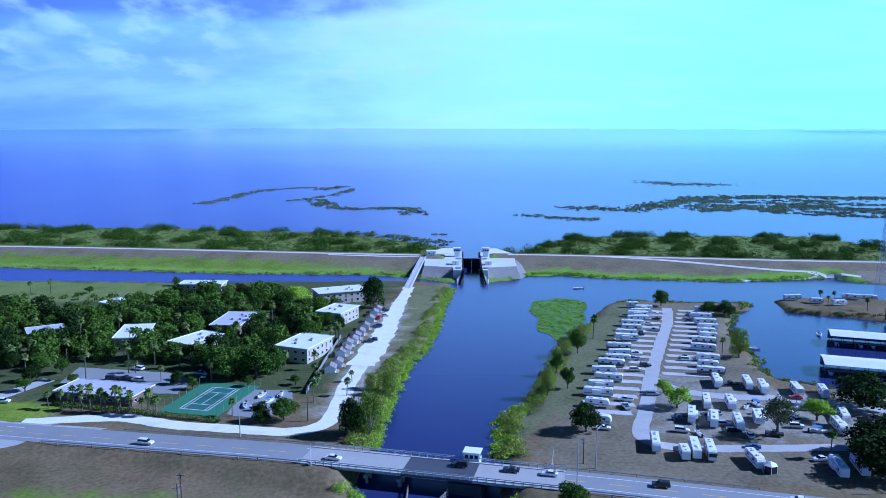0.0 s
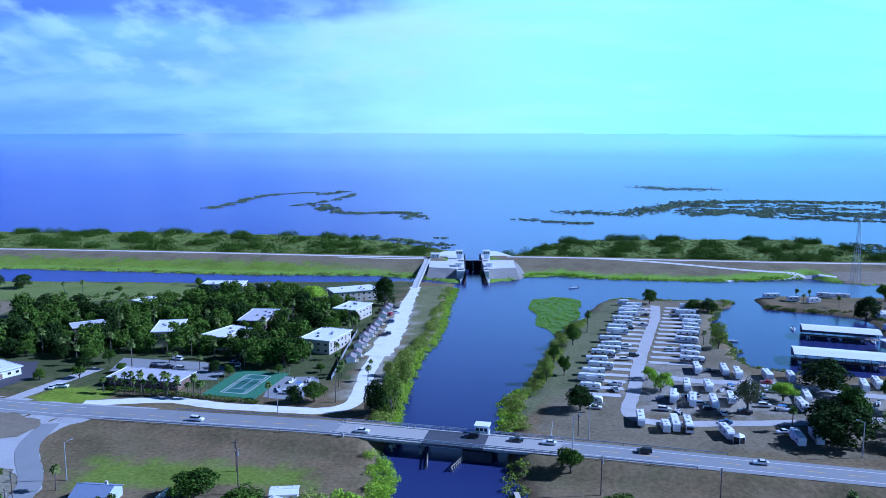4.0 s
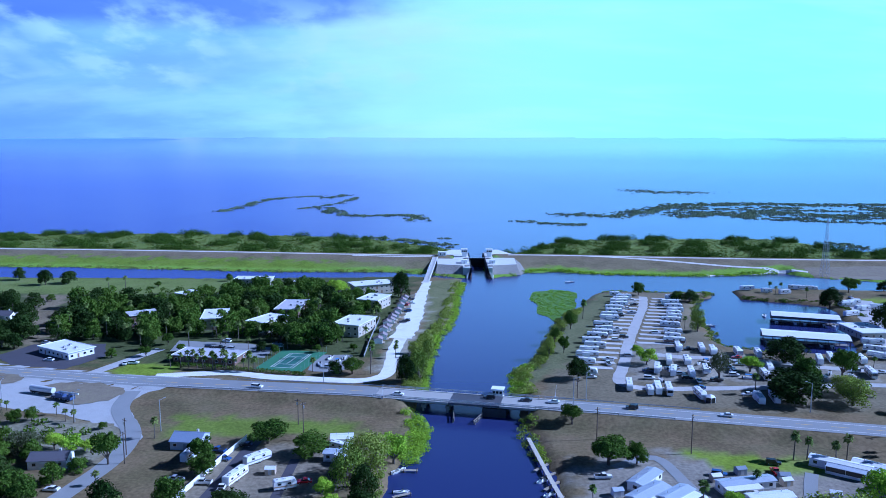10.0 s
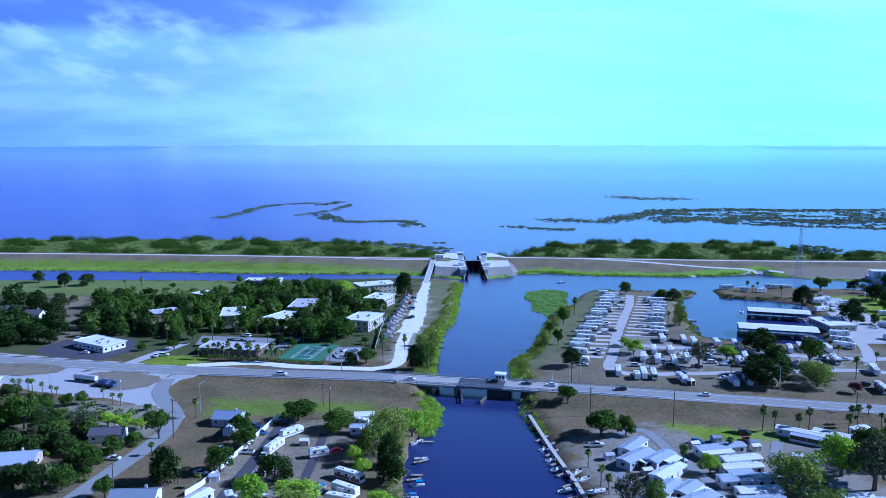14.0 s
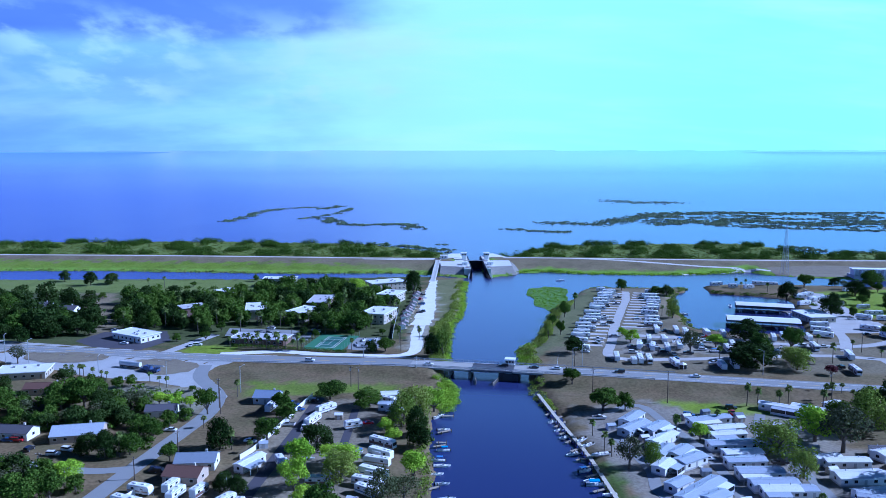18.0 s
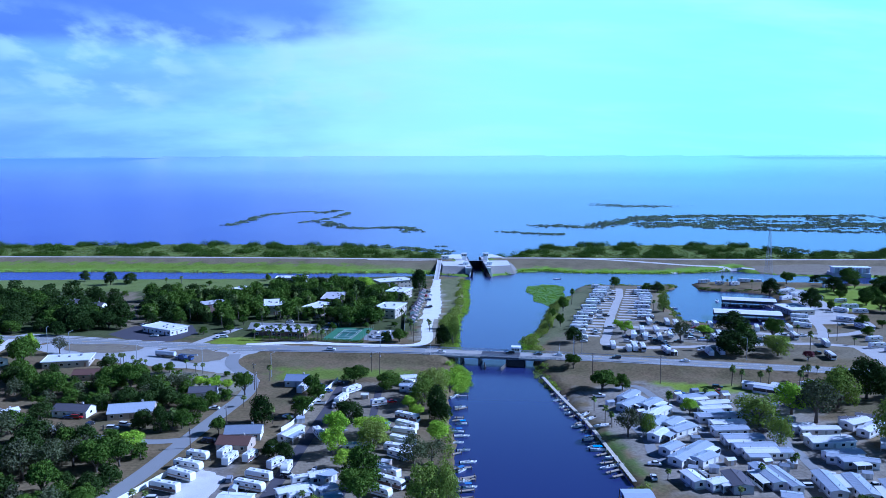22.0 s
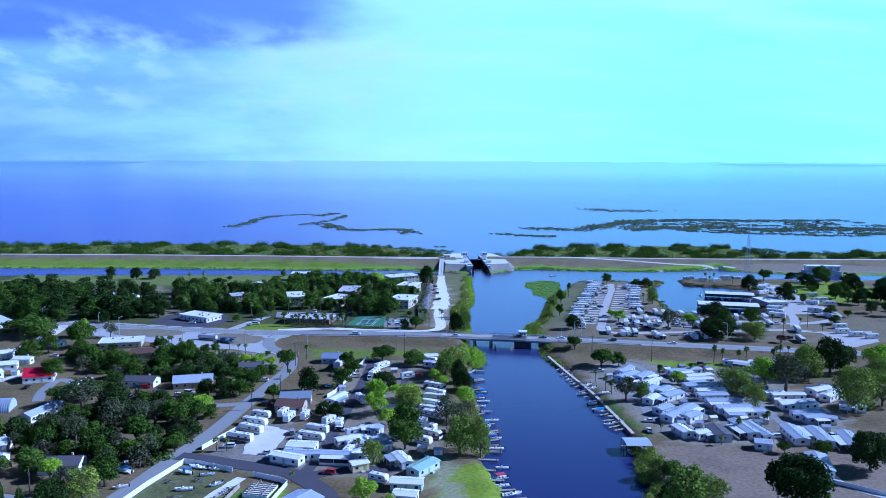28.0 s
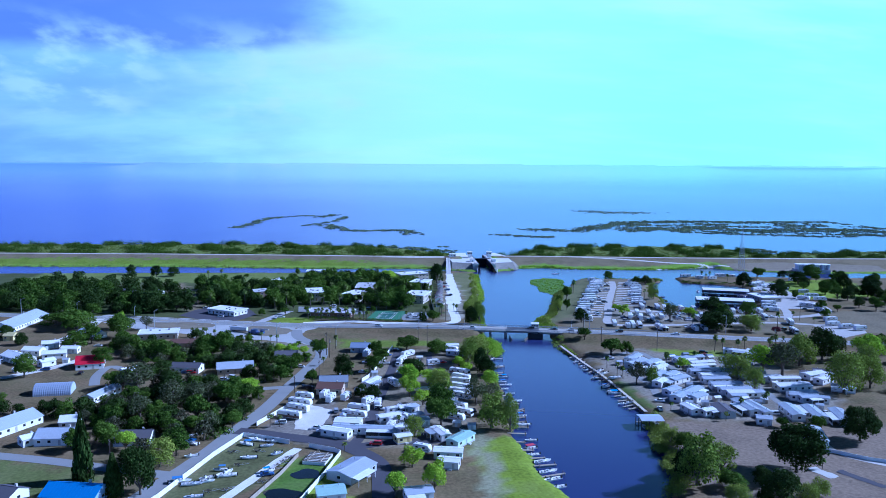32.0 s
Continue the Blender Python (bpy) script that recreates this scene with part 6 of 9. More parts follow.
rvs([
    (92.6, 209.5, 2, 6.3, 'b'), (128.1, 198.9, -6, 10, 'a'), (122.1, 183.9, -9, 14.1, 'b'), (120.9, 171.8, -10, 11.2, 'a'),
    (118.9, 161.4, -12, 9.3, 'a'), (115.7, 152.6, -12, 9.1, 'b'), (113.7, 144.2, -13, 7.8, 'a'), (109.5, 135.7, -14, 10.6, 'm'),
    (105.8, 124.7, -18, 11, 'a'), (102.9, 108.4, -13, 9.8, 'a'), (100, 99, -19, 9.1, 'b'), (98.3, 89.7, -14, 11.5, 'm'),
    (96.5, 77.2, -100, 14.8, 'a'), (76.4, 40.2, -104, 12.8, 'a'), (85.5, 53.7, -104, 14.7, 'b'), (82.9, 36.6, -106, 13.7, 'a'),
    (90, 33.7, -99, 14, 'b'), (97.8, 37.5, -103, 19.5, 'a'),
])
rvs([
    (84.7, 4, -87, 9.3, 'a'), (58.2, 15.9, -99, 12.7, 'b'), (69.2, 11.4, -97, 13.1, 'a'), (73.4, 10, -97, 14.2, 'm'), (65.2, 8.6, -94, 7.6, 'b'),
    (107.1, -0.5, -100, 10.6, 'a'), (113.8, 0.7, -97, 12.6, 'b'), (122, 31.3, -100, 15.3, 'a'), (128, 40.8, -104, 14.4, 'b'),
    (107.6, 75.1, -101, 12.5, 'b'), (111.7, 70.5, -101, 10.8, 'a'), (123.2, 67.6, -100, 11.9, 'a'), (132.2, 65.5, -103, 9.8, 'b'),
    (93.7, 52.9, -99, 10.1, 'a'), (233, 181.5, 10, 11.7, 'a'), (221.8, 153.5, 22, 15.6, 'b'), (200, 88.2, -9, 12.4, 'a'),
    (193.9, 74.2, -25, 11.2, 'b'),
])
rvs([
    (189.1, 61.7, -33, 10.9, 'a'), (157.1, 54.7, -106, 18.8, 'b'), (164.1, 58.1, -105, 20.4, 'a'), (170.2, 54.4, -106, 15.9, 'b'),
    (177.4, 55.6, -102, 15.8, 'a'), (170.4, 33.7, -103, 18.3, 'm'), (179.8, 15.7, -102, 15.5, 'a'), (167.9, -12, -97, 16.5, 'm'),
    (225.5, 77.4, -40, 14.9, 'a'), (238.9, 108.4, -50, 9.4, 'b'), (224.5, 57.4, -76, 10.3, 'a'), (188.6, 230.6, -1, 10, 'a'),
    (209.5, 218.3, 16, 8.9, 'b'), (223.6, 233.9, -17, 9.8, 'a'), (236.2, 239, -18, 9.4, 'b'), (198.8, 222.5, -1, 5.4, 'b'),
    (281.1, 205.4, 23, 12.3, 'a'), (-105.9, -158.5, -23, 9.6, 'b'),
])
rvs([
    (-131.2, -139.9, -20, 8.8, 'a'), (-132.1, -148.8, -25, 11, 'a'), (-132.3, -157, -31, 10.7, 'b'), (-134.8, -166.7, -25, 12.5, 'm'),
    (-122.3, -137.4, 71, 6.1, 'b'), (-119, -143.2, 79, 8.2, 'a'), (-107.2, -167, -23, 10.6, 'b'), (-104.9, -58.5, 76, 13.5, 'a'),
    (-82.1, -62.2, 50, 10.1, 'a'), (-85.7, -76, 72, 12.5, 'b'), (-69, -82, 20, 4.7, 'a'), (-56.3, -101.6, -35, 12.1, 'm'),
    (-56.6, -111.9, -31, 9.8, 'a'), (-57.5, -118.7, -21, 9.6, 'b'), (-58, -128.7, -30, 12, 'a'), (-59.3, -136.1, -24, 11.1, 'b'),
    (-58.3, -143.3, -42, 16.1, 'a'), (-62.7, -156.5, -42, 11.1, 'a'),
])
rvs([
    (-61.3, -166.2, -34, 12.7, 'm'), (-63.8, -173.3, -36, 6.7, 'b'), (-76.2, -134.7, -3, 5.7, 'm'), (-90.2, -119.6, -69, 10.3, 'a'),
    (-90.1, -162.9, 23, 9, 'b'), (-89.9, -176.1, 24, 5.6, 'a'), (-86.1, -171.7, -51, 3.5, 'b'), (-53.4, -64.2, -33, 5.9, 'b'),
    (-56.3, -52.7, -31, 6.6, 'a'), (-112.2, -141.4, 70, 6.6, 'm'), (-102, -148.1, 59, 6.9, 'a'), (-97.5, -152.5, 83, 7.1, 'b'),
    (-91.7, -183.6, 73, 4.9, 'm'), (-72, -192.5, -39, 5.5, 'a'), (-80, -208.9, -32, 6.1, 'b'),
])

# ---- cars ----
cars([
    (100.6, 193.8, 'w'), (98.5, 181.2, 'k'), (92.2, 170.3, 'w'), (84.2, 151.3, 'k'), (92, 157.9, 'g'), (74.2, 116.5, 'w'), (71.3, 108.8, 'g'),
    (74.4, 99.9, 'k'), (69, 93.6, 'w'), (57.5, 57.3, 'w'), (56, 50.2, 'w'), (68.8, 63.8, 'g'), (44.6, 29.7, 'w'), (119.2, 191.8, 'w'),
    (114.7, 178, 'k'), (93.8, 108.6, 'w'), (94.3, 112.8, 'k'), (90.6, 24.6, 'w'),
])
cars([
    (88.3, 15.4, 'b'), (98.8, 25.7, 'k'), (105, 6.5, 'w'), (120.4, 61.4, 'r'), (86.6, 28.3, 'k'), (72.1, 39.1, 'n'), (134.6, 39.7, 'k'),
    (101.5, 75.8, 'k'), (81.6, 40.9, 'n'), (85.2, 34.2, 'g'), (-38.9, -1.6, 'w'), (-98.9, 7.8, 'w'), (-3.1, -8.1, 'k'), (11.3, -7.7, 'k'),
    (21.8, -12.2, 'w'), (51, -14.3, 'k'), (84.8, -21.3, 'w'), (-139.6, 76.9, 'k'),
])
cars([
    (-134, 76.4, 'k'), (-128.8, 75.1, 'w'), (-134.3, 89.6, 'w'), (-186.3, 112.9, 'w'), (-167.2, 49.6, 'w'), (-44.8, 179.6, 'r'), (-42.3, 184.6, 'w'),
    (-43.8, 196.2, 'k'), (-43.8, 161.9, 'b'), (-43.3, 136.5, 'k'), (-45, 133.5, 'k'), (-42.2, 138.5, 'w'), (-106.9, 84.3, 'g'), (-104.2, 80.7, 'w'),
    (-209.7, 54.4, 'w'), (-170.8, 48.6, 'w'), (-93.6, -60.5, 'b'), (-95, -79.1, 'w'),
])
cars([
    (-88, -83.3, 'w'), (-170.3, -103.7, 'w'), (-184.5, -102.8, 'k'), (-193.5, -93.7, 'r'), (-196.9, -93.6, 'b'), (-226.4, 85.4, 'w'),
    (-133.5, -121.7, 'k'), (-130.1, -123.8, 'k'), (-139.5, -84.1, 'w'), (29.6, -74.2, 'w'), (55.6, -88.4, 'w'), (58.7, -117, 'w'), (31, -152, 'w'),
    (229.9, 106.2, 'w'), (206.8, 112, 'w'), (216.5, 65.3, 'k'), (168.9, 57.7, 'w'), (165.5, -3.3, 'k'),
])
cars([
    (87.6, -62.9, 'k'), (247.1, 204.3, 'w'), (27.3, -163.4, 'w'), (88.2, -165.1, 'w'), (74.6, -172.8, 'w'), (97.6, -172.8, 'w'),
    (-96.3, -157.5, 'k'), (-89.2, -49, 'k'), (-97.4, -53.9, 'b'), (-121.7, -181.3, 'w'), (-119.6, -184.7, 'w'), (-173.7, -107.7, 'w'),
    (-115.5, -159.7, 'g'), (-249.2, -91.7, 'k'), (-96.4, -157.4, 'w'), (-97.6, -200.8, 'r'),
])

# ---- mobile homes: place, turn, length, width, roof, wall ----
homes([
    (41.6, -78.7, 50, 13.6, 5, 's', 'w'), (40, -88.9, 42, 14.6, 6, 's', 'g'), (48, -89.8, 42, 12.4, 5, 's', 'w'),
    (47.4, -101.2, 44, 14.7, 5, 'w', 'w'), (44, -113.5, 50, 10.9, 5, 's', 'w'), (49.7, -114.2, 44, 10.3, 5.5, 's', 'w'),
    (51, -121.3, 33, 12.3, 6.5, 's', 'w'), (40.3, -126.3, 48, 8.9, 5, 'w', 'w'), (40.7, -140.9, 38, 9.5, 5, 's', 'w'),
    (42.2, -149.2, 43, 12.5, 6, 's', 'w'), (49.5, -142.7, 42, 13.3, 6, 's', 'g'), (49.1, -150.9, 35, 9.5, 6, 's', 'w'),
    (71.6, -81.2, 13, 17.3, 4.5, 's', 'w'), (75, -91.4, 10, 13.5, 4.5, 'w', 'w'), (72.7, -98.1, 7, 13.2, 4, 'w', 'w'),
    (70.8, -107.2, 4, 18.1, 6.5, 's', 'w'), (71.1, -116.1, 4, 13.2, 5, 'w', 'w'), (69.3, -123.1, 3, 13.1, 5, 's', 'w'),
])
homes([
    (70.5, -132.3, -1, 15.1, 6, 's', 'w'), (71.2, -141.4, 2, 14.5, 6, 's', 'w'), (71.1, -146.4, -1, 11.6, 6, 'w', 'w'),
    (79.2, -146.6, -1, 4.6, 5, 's', 'w'), (99, -121, 6, 8.7, 4, 'w', 'w'), (103.9, -124.3, -1, 15, 4.5, 'w', 'w'),
    (101.9, -136.4, 2, 15.9, 8, 'w', 'w'), (99.9, -149.5, 8, 13.2, 6, 's', 'w'), (99.7, -155.4, 6, 9.7, 5, 's', 'g'),
    (123.1, -116.6, 25, 12.6, 7, 'w', 'w'), (107.3, -67.4, -36, 18.6, 4, 'w', 'w'), (117.1, -69.1, -39, 12.3, 4, 'w', 'w'),
    (130, -64.1, 25, 7.1, 4, 'w', 'w'), (123.4, -114.1, -4, 10.1, 4, 'd', 'w'), (39.3, -168, -78, 8.7, 4.5, 'w', 'w'),
    (45.3, -172.2, 22, 6.6, 4, 'w', 'w'), (52.8, -170.8, -92, 12.7, 7.5, 'd', 'g'), (64.9, -166.4, -85, 27.1, 5, 's', 'w'),
])
homes([
    (69.2, -169.5, -84, 17, 4, 's', 'w'), (82, -174, -96, 16.4, 6, 's', 'w'), (90.6, -176.9, -98, 21.5, 6.5, 's', 'w'),
    (99.8, -181.9, -102, 19.5, 6, 's', 'w'), (64.8, -183.9, -20, 6.7, 5, 's', 'w'), (131, -111.3, -30, 8.9, 4, 'd', 'r'),
    (125.4, -123.7, 36, 15.7, 5, 'w', 'w'), (125.2, -140.4, -31, 10.1, 4.5, 's', 'w'), (100.5, -154.6, -25, 16.7, 4, 's', 'w'),
    (-109.2, -178.9, -10, 11.1, 7.5, 'w', 'w'), (-109.7, -186.6, -15, 11.2, 4, 's', 'w'),
    (-113.3, -189.9, -26, 11.4, 4.5, 'w', 'w'), (-101, -119.4, 62, 12.2, 4, 'w', 'w'), (-92.2, -172.6, 26, 9.8, 4.5, 'w', 'w'),
    (-88, -187.8, 46, 6.2, 5.5, 'w', 'w'), (-85.4, -161.5, 16, 5.3, 5.5, 'w', 'w'), (-83.1, -161.6, 50, 5, 5, 's', 'w'),
])
homes([
    (-81.3, -172.6, 39, 5.6, 4, 's', 'w'), (-64.7, -200.4, 51, 11.8, 6, 'n', 'n'), (-70.5, -214.4, -9, 10.9, 6.5, 'w', 'n'),
    (-71, -224.1, -14, 8.2, 5, 'w', 'w'), (-105.4, -229.5, 56, 14.9, 12, 's', 'g'), (-111.4, -248.4, 11, 9.1, 9, 'n', 'w'),
    (-83, -249.9, 11, 9.4, 7, 's', 'w'), (-72.1, -193.6, -69, 10.8, 4, 'w', 'w'), (-79.3, -178.8, 22, 5.1, 5, 's', 'w'),
    (-97.8, -188, -8, 16, 4, 's', 'w'), (-87.2, -197.7, 22, 6, 4.5, 'w', 'y'), (-56.2, -46.7, 6, 6.8, 5, 'w', 'w'),
    (-57.3, -60, -1, 2.4, 4, 's', 'w'), (75.5, -204.5, 72, 17, 8, 's', 'g'),
])

# ---- houses ----
homes([
    (-108.9, -48.2, -6, 10.7, 9, 'b', 'g'), (-119.4, -118.1, 3, 13.4, 9, 'g', 'w'), (-120, -129.6, -8, 12.1, 9, 'r', 't'),
    (-172, -90.1, 11, 17.5, 11, 's', 't'), (-196.8, -88.6, -8, 15.5, 8, 'd', 'w'), (-210.5, -33.5, 4, 18.2, 8, 'r', 't'),
    (-250, -76, 16, 14, 14, 'x', 'w'), (-249, -124, 8, 16.5, 11, 'c', 'g'), (-247, -176, 64, 26, 12, 's', 'w'),
    (-220.3, -189.9, 2, 14.7, 11, 's', 'w'), (-222.9, -172.2, 10, 6.4, 8, 'w', 'w'), (-191, -192.7, 2, 13.7, 9, 'd', 'w'),
    (-193, -244.7, -10, 17.4, 12, 'u', 'u'), (-214.1, -244.7, -19, 6.5, 9, 'd', 'w'), (-335.6, 33.4, 87, 46.3, 16, 's', 'w'),
    (-292.4, -64, -39, 20.9, 9, 'w', 'w'), (-291.1, -48, -10, 10.1, 7, 'w', 'w'), (-276.4, -56.6, 16, 12.1, 6, 'w', 'w'),
], "h")
homes([
    (-288.4, -32.2, 16, 8.9, 6, 'w', 'w'), (-272.1, -45.5, -2, 9.5, 5, 'w', 'w'), (-275.3, -4.5, -30, 17.4, 7, 's', 'w'),
    (-149, -65, 6, 12, 7.5, 'd', 'w'), (-302, 153, 4, 14, 9, 'd', 'w'), (-280, 141, -6, 15, 9, 'd', 'w'), (-284, 127, 3, 11, 7, 's', 'w'),
    (-224.1, -133, 72, 19.5, 6, 's', 'w'), (-223.7, -92.4, 45, 10.6, 4, 'w', 'w'), (-321.1, -9.9, -2, 6.1, 7, 'y', 'y'),
    (-230.7, -192.9, 46, 4.2, 5, 'w', 'w'), (-273.3, -74.1, -130, 7.5, 5, 'w', 'w'),
], "h")

# ---- apartment blocks ----
block(((-153.5, 113.2), (-142.1, 117.3), (-147.6, 138.4), (-160.8, 138.0)), 2, "two-storey cream apartment block with a flat white roof among trees", "building", "apartment_block")
block(((-77.4, 104.4), (-63.5, 97.9), (-62.7, 121.4), (-77.1, 124.9)), 2, "two-storey cream apartment block with a flat white roof among trees", "building", "apartment_block")
block(((-72.2, 166.9), (-60.1, 162.4), (-57.9, 181.4), (-71.1, 186.3)), 2, "two-storey cream apartment block with a flat white roof among trees", "building", "apartment_block")
block(((-84.6, 219.5), (-77.2, 204.5), (-60.3, 226.6), (-65.1, 238.1)), 2, "two-storey cream apartment block with a flat white roof among trees", "building", "apartment_block")
block(((-118.0, 139.2), (-103.6, 137.5), (-107.0, 164.7), (-120.0, 164.4)), 2, "two-storey brown apartment block with a flat grey roof among trees", "building", "apartment_block", (0.19, 0.13, 0.10), 0)
block(((-124.7, 109.4), (-114.1, 103.4), (-113.7, 123.9), (-123.8, 128.6)), 2, "two-storey cream apartment block with a flat white roof among trees", "building", "apartment_block")
block(((-167.8, 235.0), (-142.3, 234.1), (-145.2, 246.1), (-169.7, 245.4)), 2, "two-storey cream apartment block with a flat white roof among trees", "building", "apartment_block")
block(((-197.8, 126.5), (-191.8, 117.8), (-188.8, 131.9), (-194.7, 141.4)), 2, "two-storey brown apartment block with a flat grey roof among trees", "building", "apartment_block", (0.19, 0.13, 0.10), 0)
block(((-189.0, 185.6), (-180.7, 179.1), (-185.0, 192.7), (-190.8, 195.4)), 2, "two-storey cream apartment block with a flat white roof among trees", "building", "apartment_block")
block(((-218.3, 69.4), (-197.2, 52.0), (-196.8, 70.4), (-216.9, 78.3)), 1, "low white roadside office with a flat roof", "building", "roadside_office", (0.66, 0.64, 0.6))
block(((-244, -16), (-222, -12), (-224, 2), (-246, -2)), 1, "low flat-roofed white roadside building", "building", "roadside_building")
block(((-150, 53), (-119, 47), (-117, 60), (-147, 66)), 1, "long low brown motel block with a flat grey roof", "building", "motel_block", (0.16, 0.10, 0.07), 0)
block(((194.0, 99.6), (209.5, 99.3), (220.3, 120.7), (203.5, 117.4)), 1, "long low marina store with a pale roof", "building", "marina_store")
for k, (x, y) in enumerate([(-55.3, 89.1), (-53.7, 97), (-54.6, 112), (-52.9, 115.6), (-53.7, 126.7), (-51.9, 132.5), (-51.6, 139.5), (-50.4, 146.8), (-49.5, 157.8), (-48.7, 172.9), (-48.2, 186.7), (-47.2, 194.6)]):
    place(("cabin", k % 2), lambda: build_cabin(k % 2), at(x, y, 92))
    taken_add(x, y, 4)

# ---- boats and docks ----
boats([
    (21.7, -112.1, 16, 9.3, 'w'), (16, -133.6, -1, 8.5, 'u'), (18.7, -142.4, 7, 5.9, 'w'), (18.8, -149.2, 14, 6.4, 'w'), (18, -96.7, 48, 6.4, 'w'),
    (19, -102.1, 34, 6.1, 'w'), (-35.3, -66.2, 43, 6.8, 'w'), (-36.1, -112.2, -3, 4.1, 'b'), (-36.9, -124.2, 6, 4.8, 'w'),
    (-36.6, -150.5, 44, 4.9, 'b'), (-36.6, -160.1, 22, 4, 'w'), (-36.2, -195.3, 2, 5.6, 'w'), (-38.8, -204.4, 21, 7.6, 'r'),
    (-38.5, -210.9, 13, 6.3, 'w'), (-35.8, -217.3, 20, 7.2, 'w'), (-35.6, -227, 19, 7, 'w'), (-35.5, -234.1, 22, 8.2, 'w'),
    (-35, -240.9, 21, 5.7, 'w'),
])
boats([
    (71, 268, 20, 8.2, 'w'), (-168.9, -195.8, -29, 7, 'b'), (-168.9, -186.7, 38, 5.9, 's'),
    (-165.3, -209.7, 21, 5.4, 'w'), (-163.3, -233.1, 13, 12.2, 'b'), (-149.7, -226.8, 52, 7.3, 'w'), (-155.1, -230.7, 34, 4, 'w'),
    (-134.8, -225.8, 33, 4.3, 'u'), (-134.4, -208.8, 43, 5.5, 's'), (-138, -195.6, -23, 5.5, 'w'), (-131.7, 257.7, 94, 22.5, 'w'),
])
boats([
    (-33.5, -81.5, 8, 5, 'w'), (-34.2, -103, 5, 5, 'u'), (-34.8, -117, 0, 6.2, 'w'), (-35, -132, 4, 5, 's'), (-34, -143.5, 8, 6.2, 'w'), (-34.9, -165, 5, 5, 'b'), (-36, -176.5, 5, 6.2, 'w'),
    (11.6, -83, 40, 5, 'w'), (12.6, -91, 40, 6.2, 's'), (12.8, -107.5, 30, 6.2, 'w'), (14.2, -122.5, 20, 5, 'b'), (14.6, -130.5, 22, 6.2, 'w'), (14.8, -150.3, 20, 6.2, 'w'),
    (10.5, -73.5, 42, 5, 'w'), (172, 158, -108, 7.4, 'w'), (131, 133, -30, 6.2, 'w'),
])
for row in [(-33.2, -84.4, 28, 6.1), (-35.4, -99.3, 19, 5.1), (-38.4, -136.2, 31, 5.5), (-36.3, -149.5, 10, 6.6), (-35.9, -159.4, 3, 6.9), (-37.5, -174.5, 3, 6.8), (-38.3, -180.6, -3, 7.7), (-31.8, -66.5, -3, 5.7), (-34.6, -96, -3, 3), (-35.3, -157.8, 19, 6.5), (-36.4, -168.3, 12, 5.8), (-36.8, -173.8, 5, 5.4), (-37.6, -179.9, -3, 6.6), (-42.2, -187.9, -9, 12.8), (-44.3, -197.6, -8, 13.1), (-42.5, -206.9, -3, 13), (-38, -215.2, 6, 7.6), (-35.7, -222.2, 8, 8.6)]:
    dock(*row)
for row in [(-35, -231.6, 17, 10.2), (11.5, -63.8, 47, 7.4), (13.2, -70, 41, 6.3), (13.2, -77.5, 49, 8.1), (13.5, -86.8, 38, 6.2), (14.4, -95.2, 43, 6.8), (14.6, -104.2, 37, 5.8), (16.1, -112.8, 19, 7.1), (16.4, -119.7, 18, 7.2), (16.5, -126.8, 25, 7.1), (16.2, -138.6, 26, 6.3), (16.1, -146.4, 17, 6.6), (16.1, -154.2, 28, 6.9), (17.2, -158, 25, 5.9)]:
    dock(*row)

# ---- poles ----
poles([
    (-125.4, -64, 11.2, 'w'), (-123.8, -35.3, 12.3, 'l'), (63.3, -54.3, 13.6, 'w'), (-70.3, -43.1, 16.3, 'w'), (36.9, -1, 12.5, 'l'),
    (33.9, 2.8, 8.2, 'w'), (-54.1, 34.7, 13.3, 'w'), (-72.9, 19.4, 7.9, 'l'), (-75, -28, 9.7, 'w'), (-200.9, -1.5, 7.3, 'l'),
    (-159.8, -25.6, 12.3, 'l'), (-243.6, 16.5, 11.7, 'l'), (-256.6, 19, 15.7, 'l'), (-137, -129.1, 6.1, 'w'), (-170.4, -124.5, 8.1, 'w'),
    (33.6, -41.9, 11.5, 'w'), (29, -17.8, 12.4, 'l'), (122, -13.7, 12.4, 'l'),
])
poles([
    (-127.7, -56.8, 12.8, 'w'), (139.8, -43.6, 7.8, 'w'), (192.5, 26.9, 10.8, 'w'), (-193.8, -211.6, 7.1, 'w'), (-126.6, -115.8, 11.7, 'w'),
    (-347.1, 62.2, 11.5, 'l'), (-312.8, 71.1, 7.7, 'l'),
])

# ---- trees ----
trees([
    (-94.8, 80.9, 18.7, 14.4, 'o'), (-83.7, 81, 17.4, 14.3, 'o'), (-76.8, 88.7, 9.5, 11.3, 'o'), (-106.6, 92.1, 12.2, 11, 'o'),
    (-62.5, 35.4, 11.5, 7.7, 'o'), (-50.3, 202.8, 16.1, 19.8, 'd'), (-92.7, 206.1, 19, 12.8, 'b'), (-77.2, 183.4, 12.6, 10.9, 'o'),
    (-71.9, 129.8, 14.4, 11.8, 'o'), (-37.4, 22.2, 10.9, 13.2, 'd'), (-31.7, 24.5, 9.4, 16.7, 'w'), (-28.7, 62.6, 8.5, 11.8, 'w'),
    (-25.3, 24.1, 5.6, 8.7, 'w'), (-36.7, 68.5, 6.6, 6.9, 'w'), (49, 118.7, 9.1, 11, 'o'), (109, 213.3, 9.8, 10.3, 'o'),
    (137.4, 192.1, 13.3, 8.5, 'd'), (130, 196.4, 9.6, 6.9, 'o'),
])
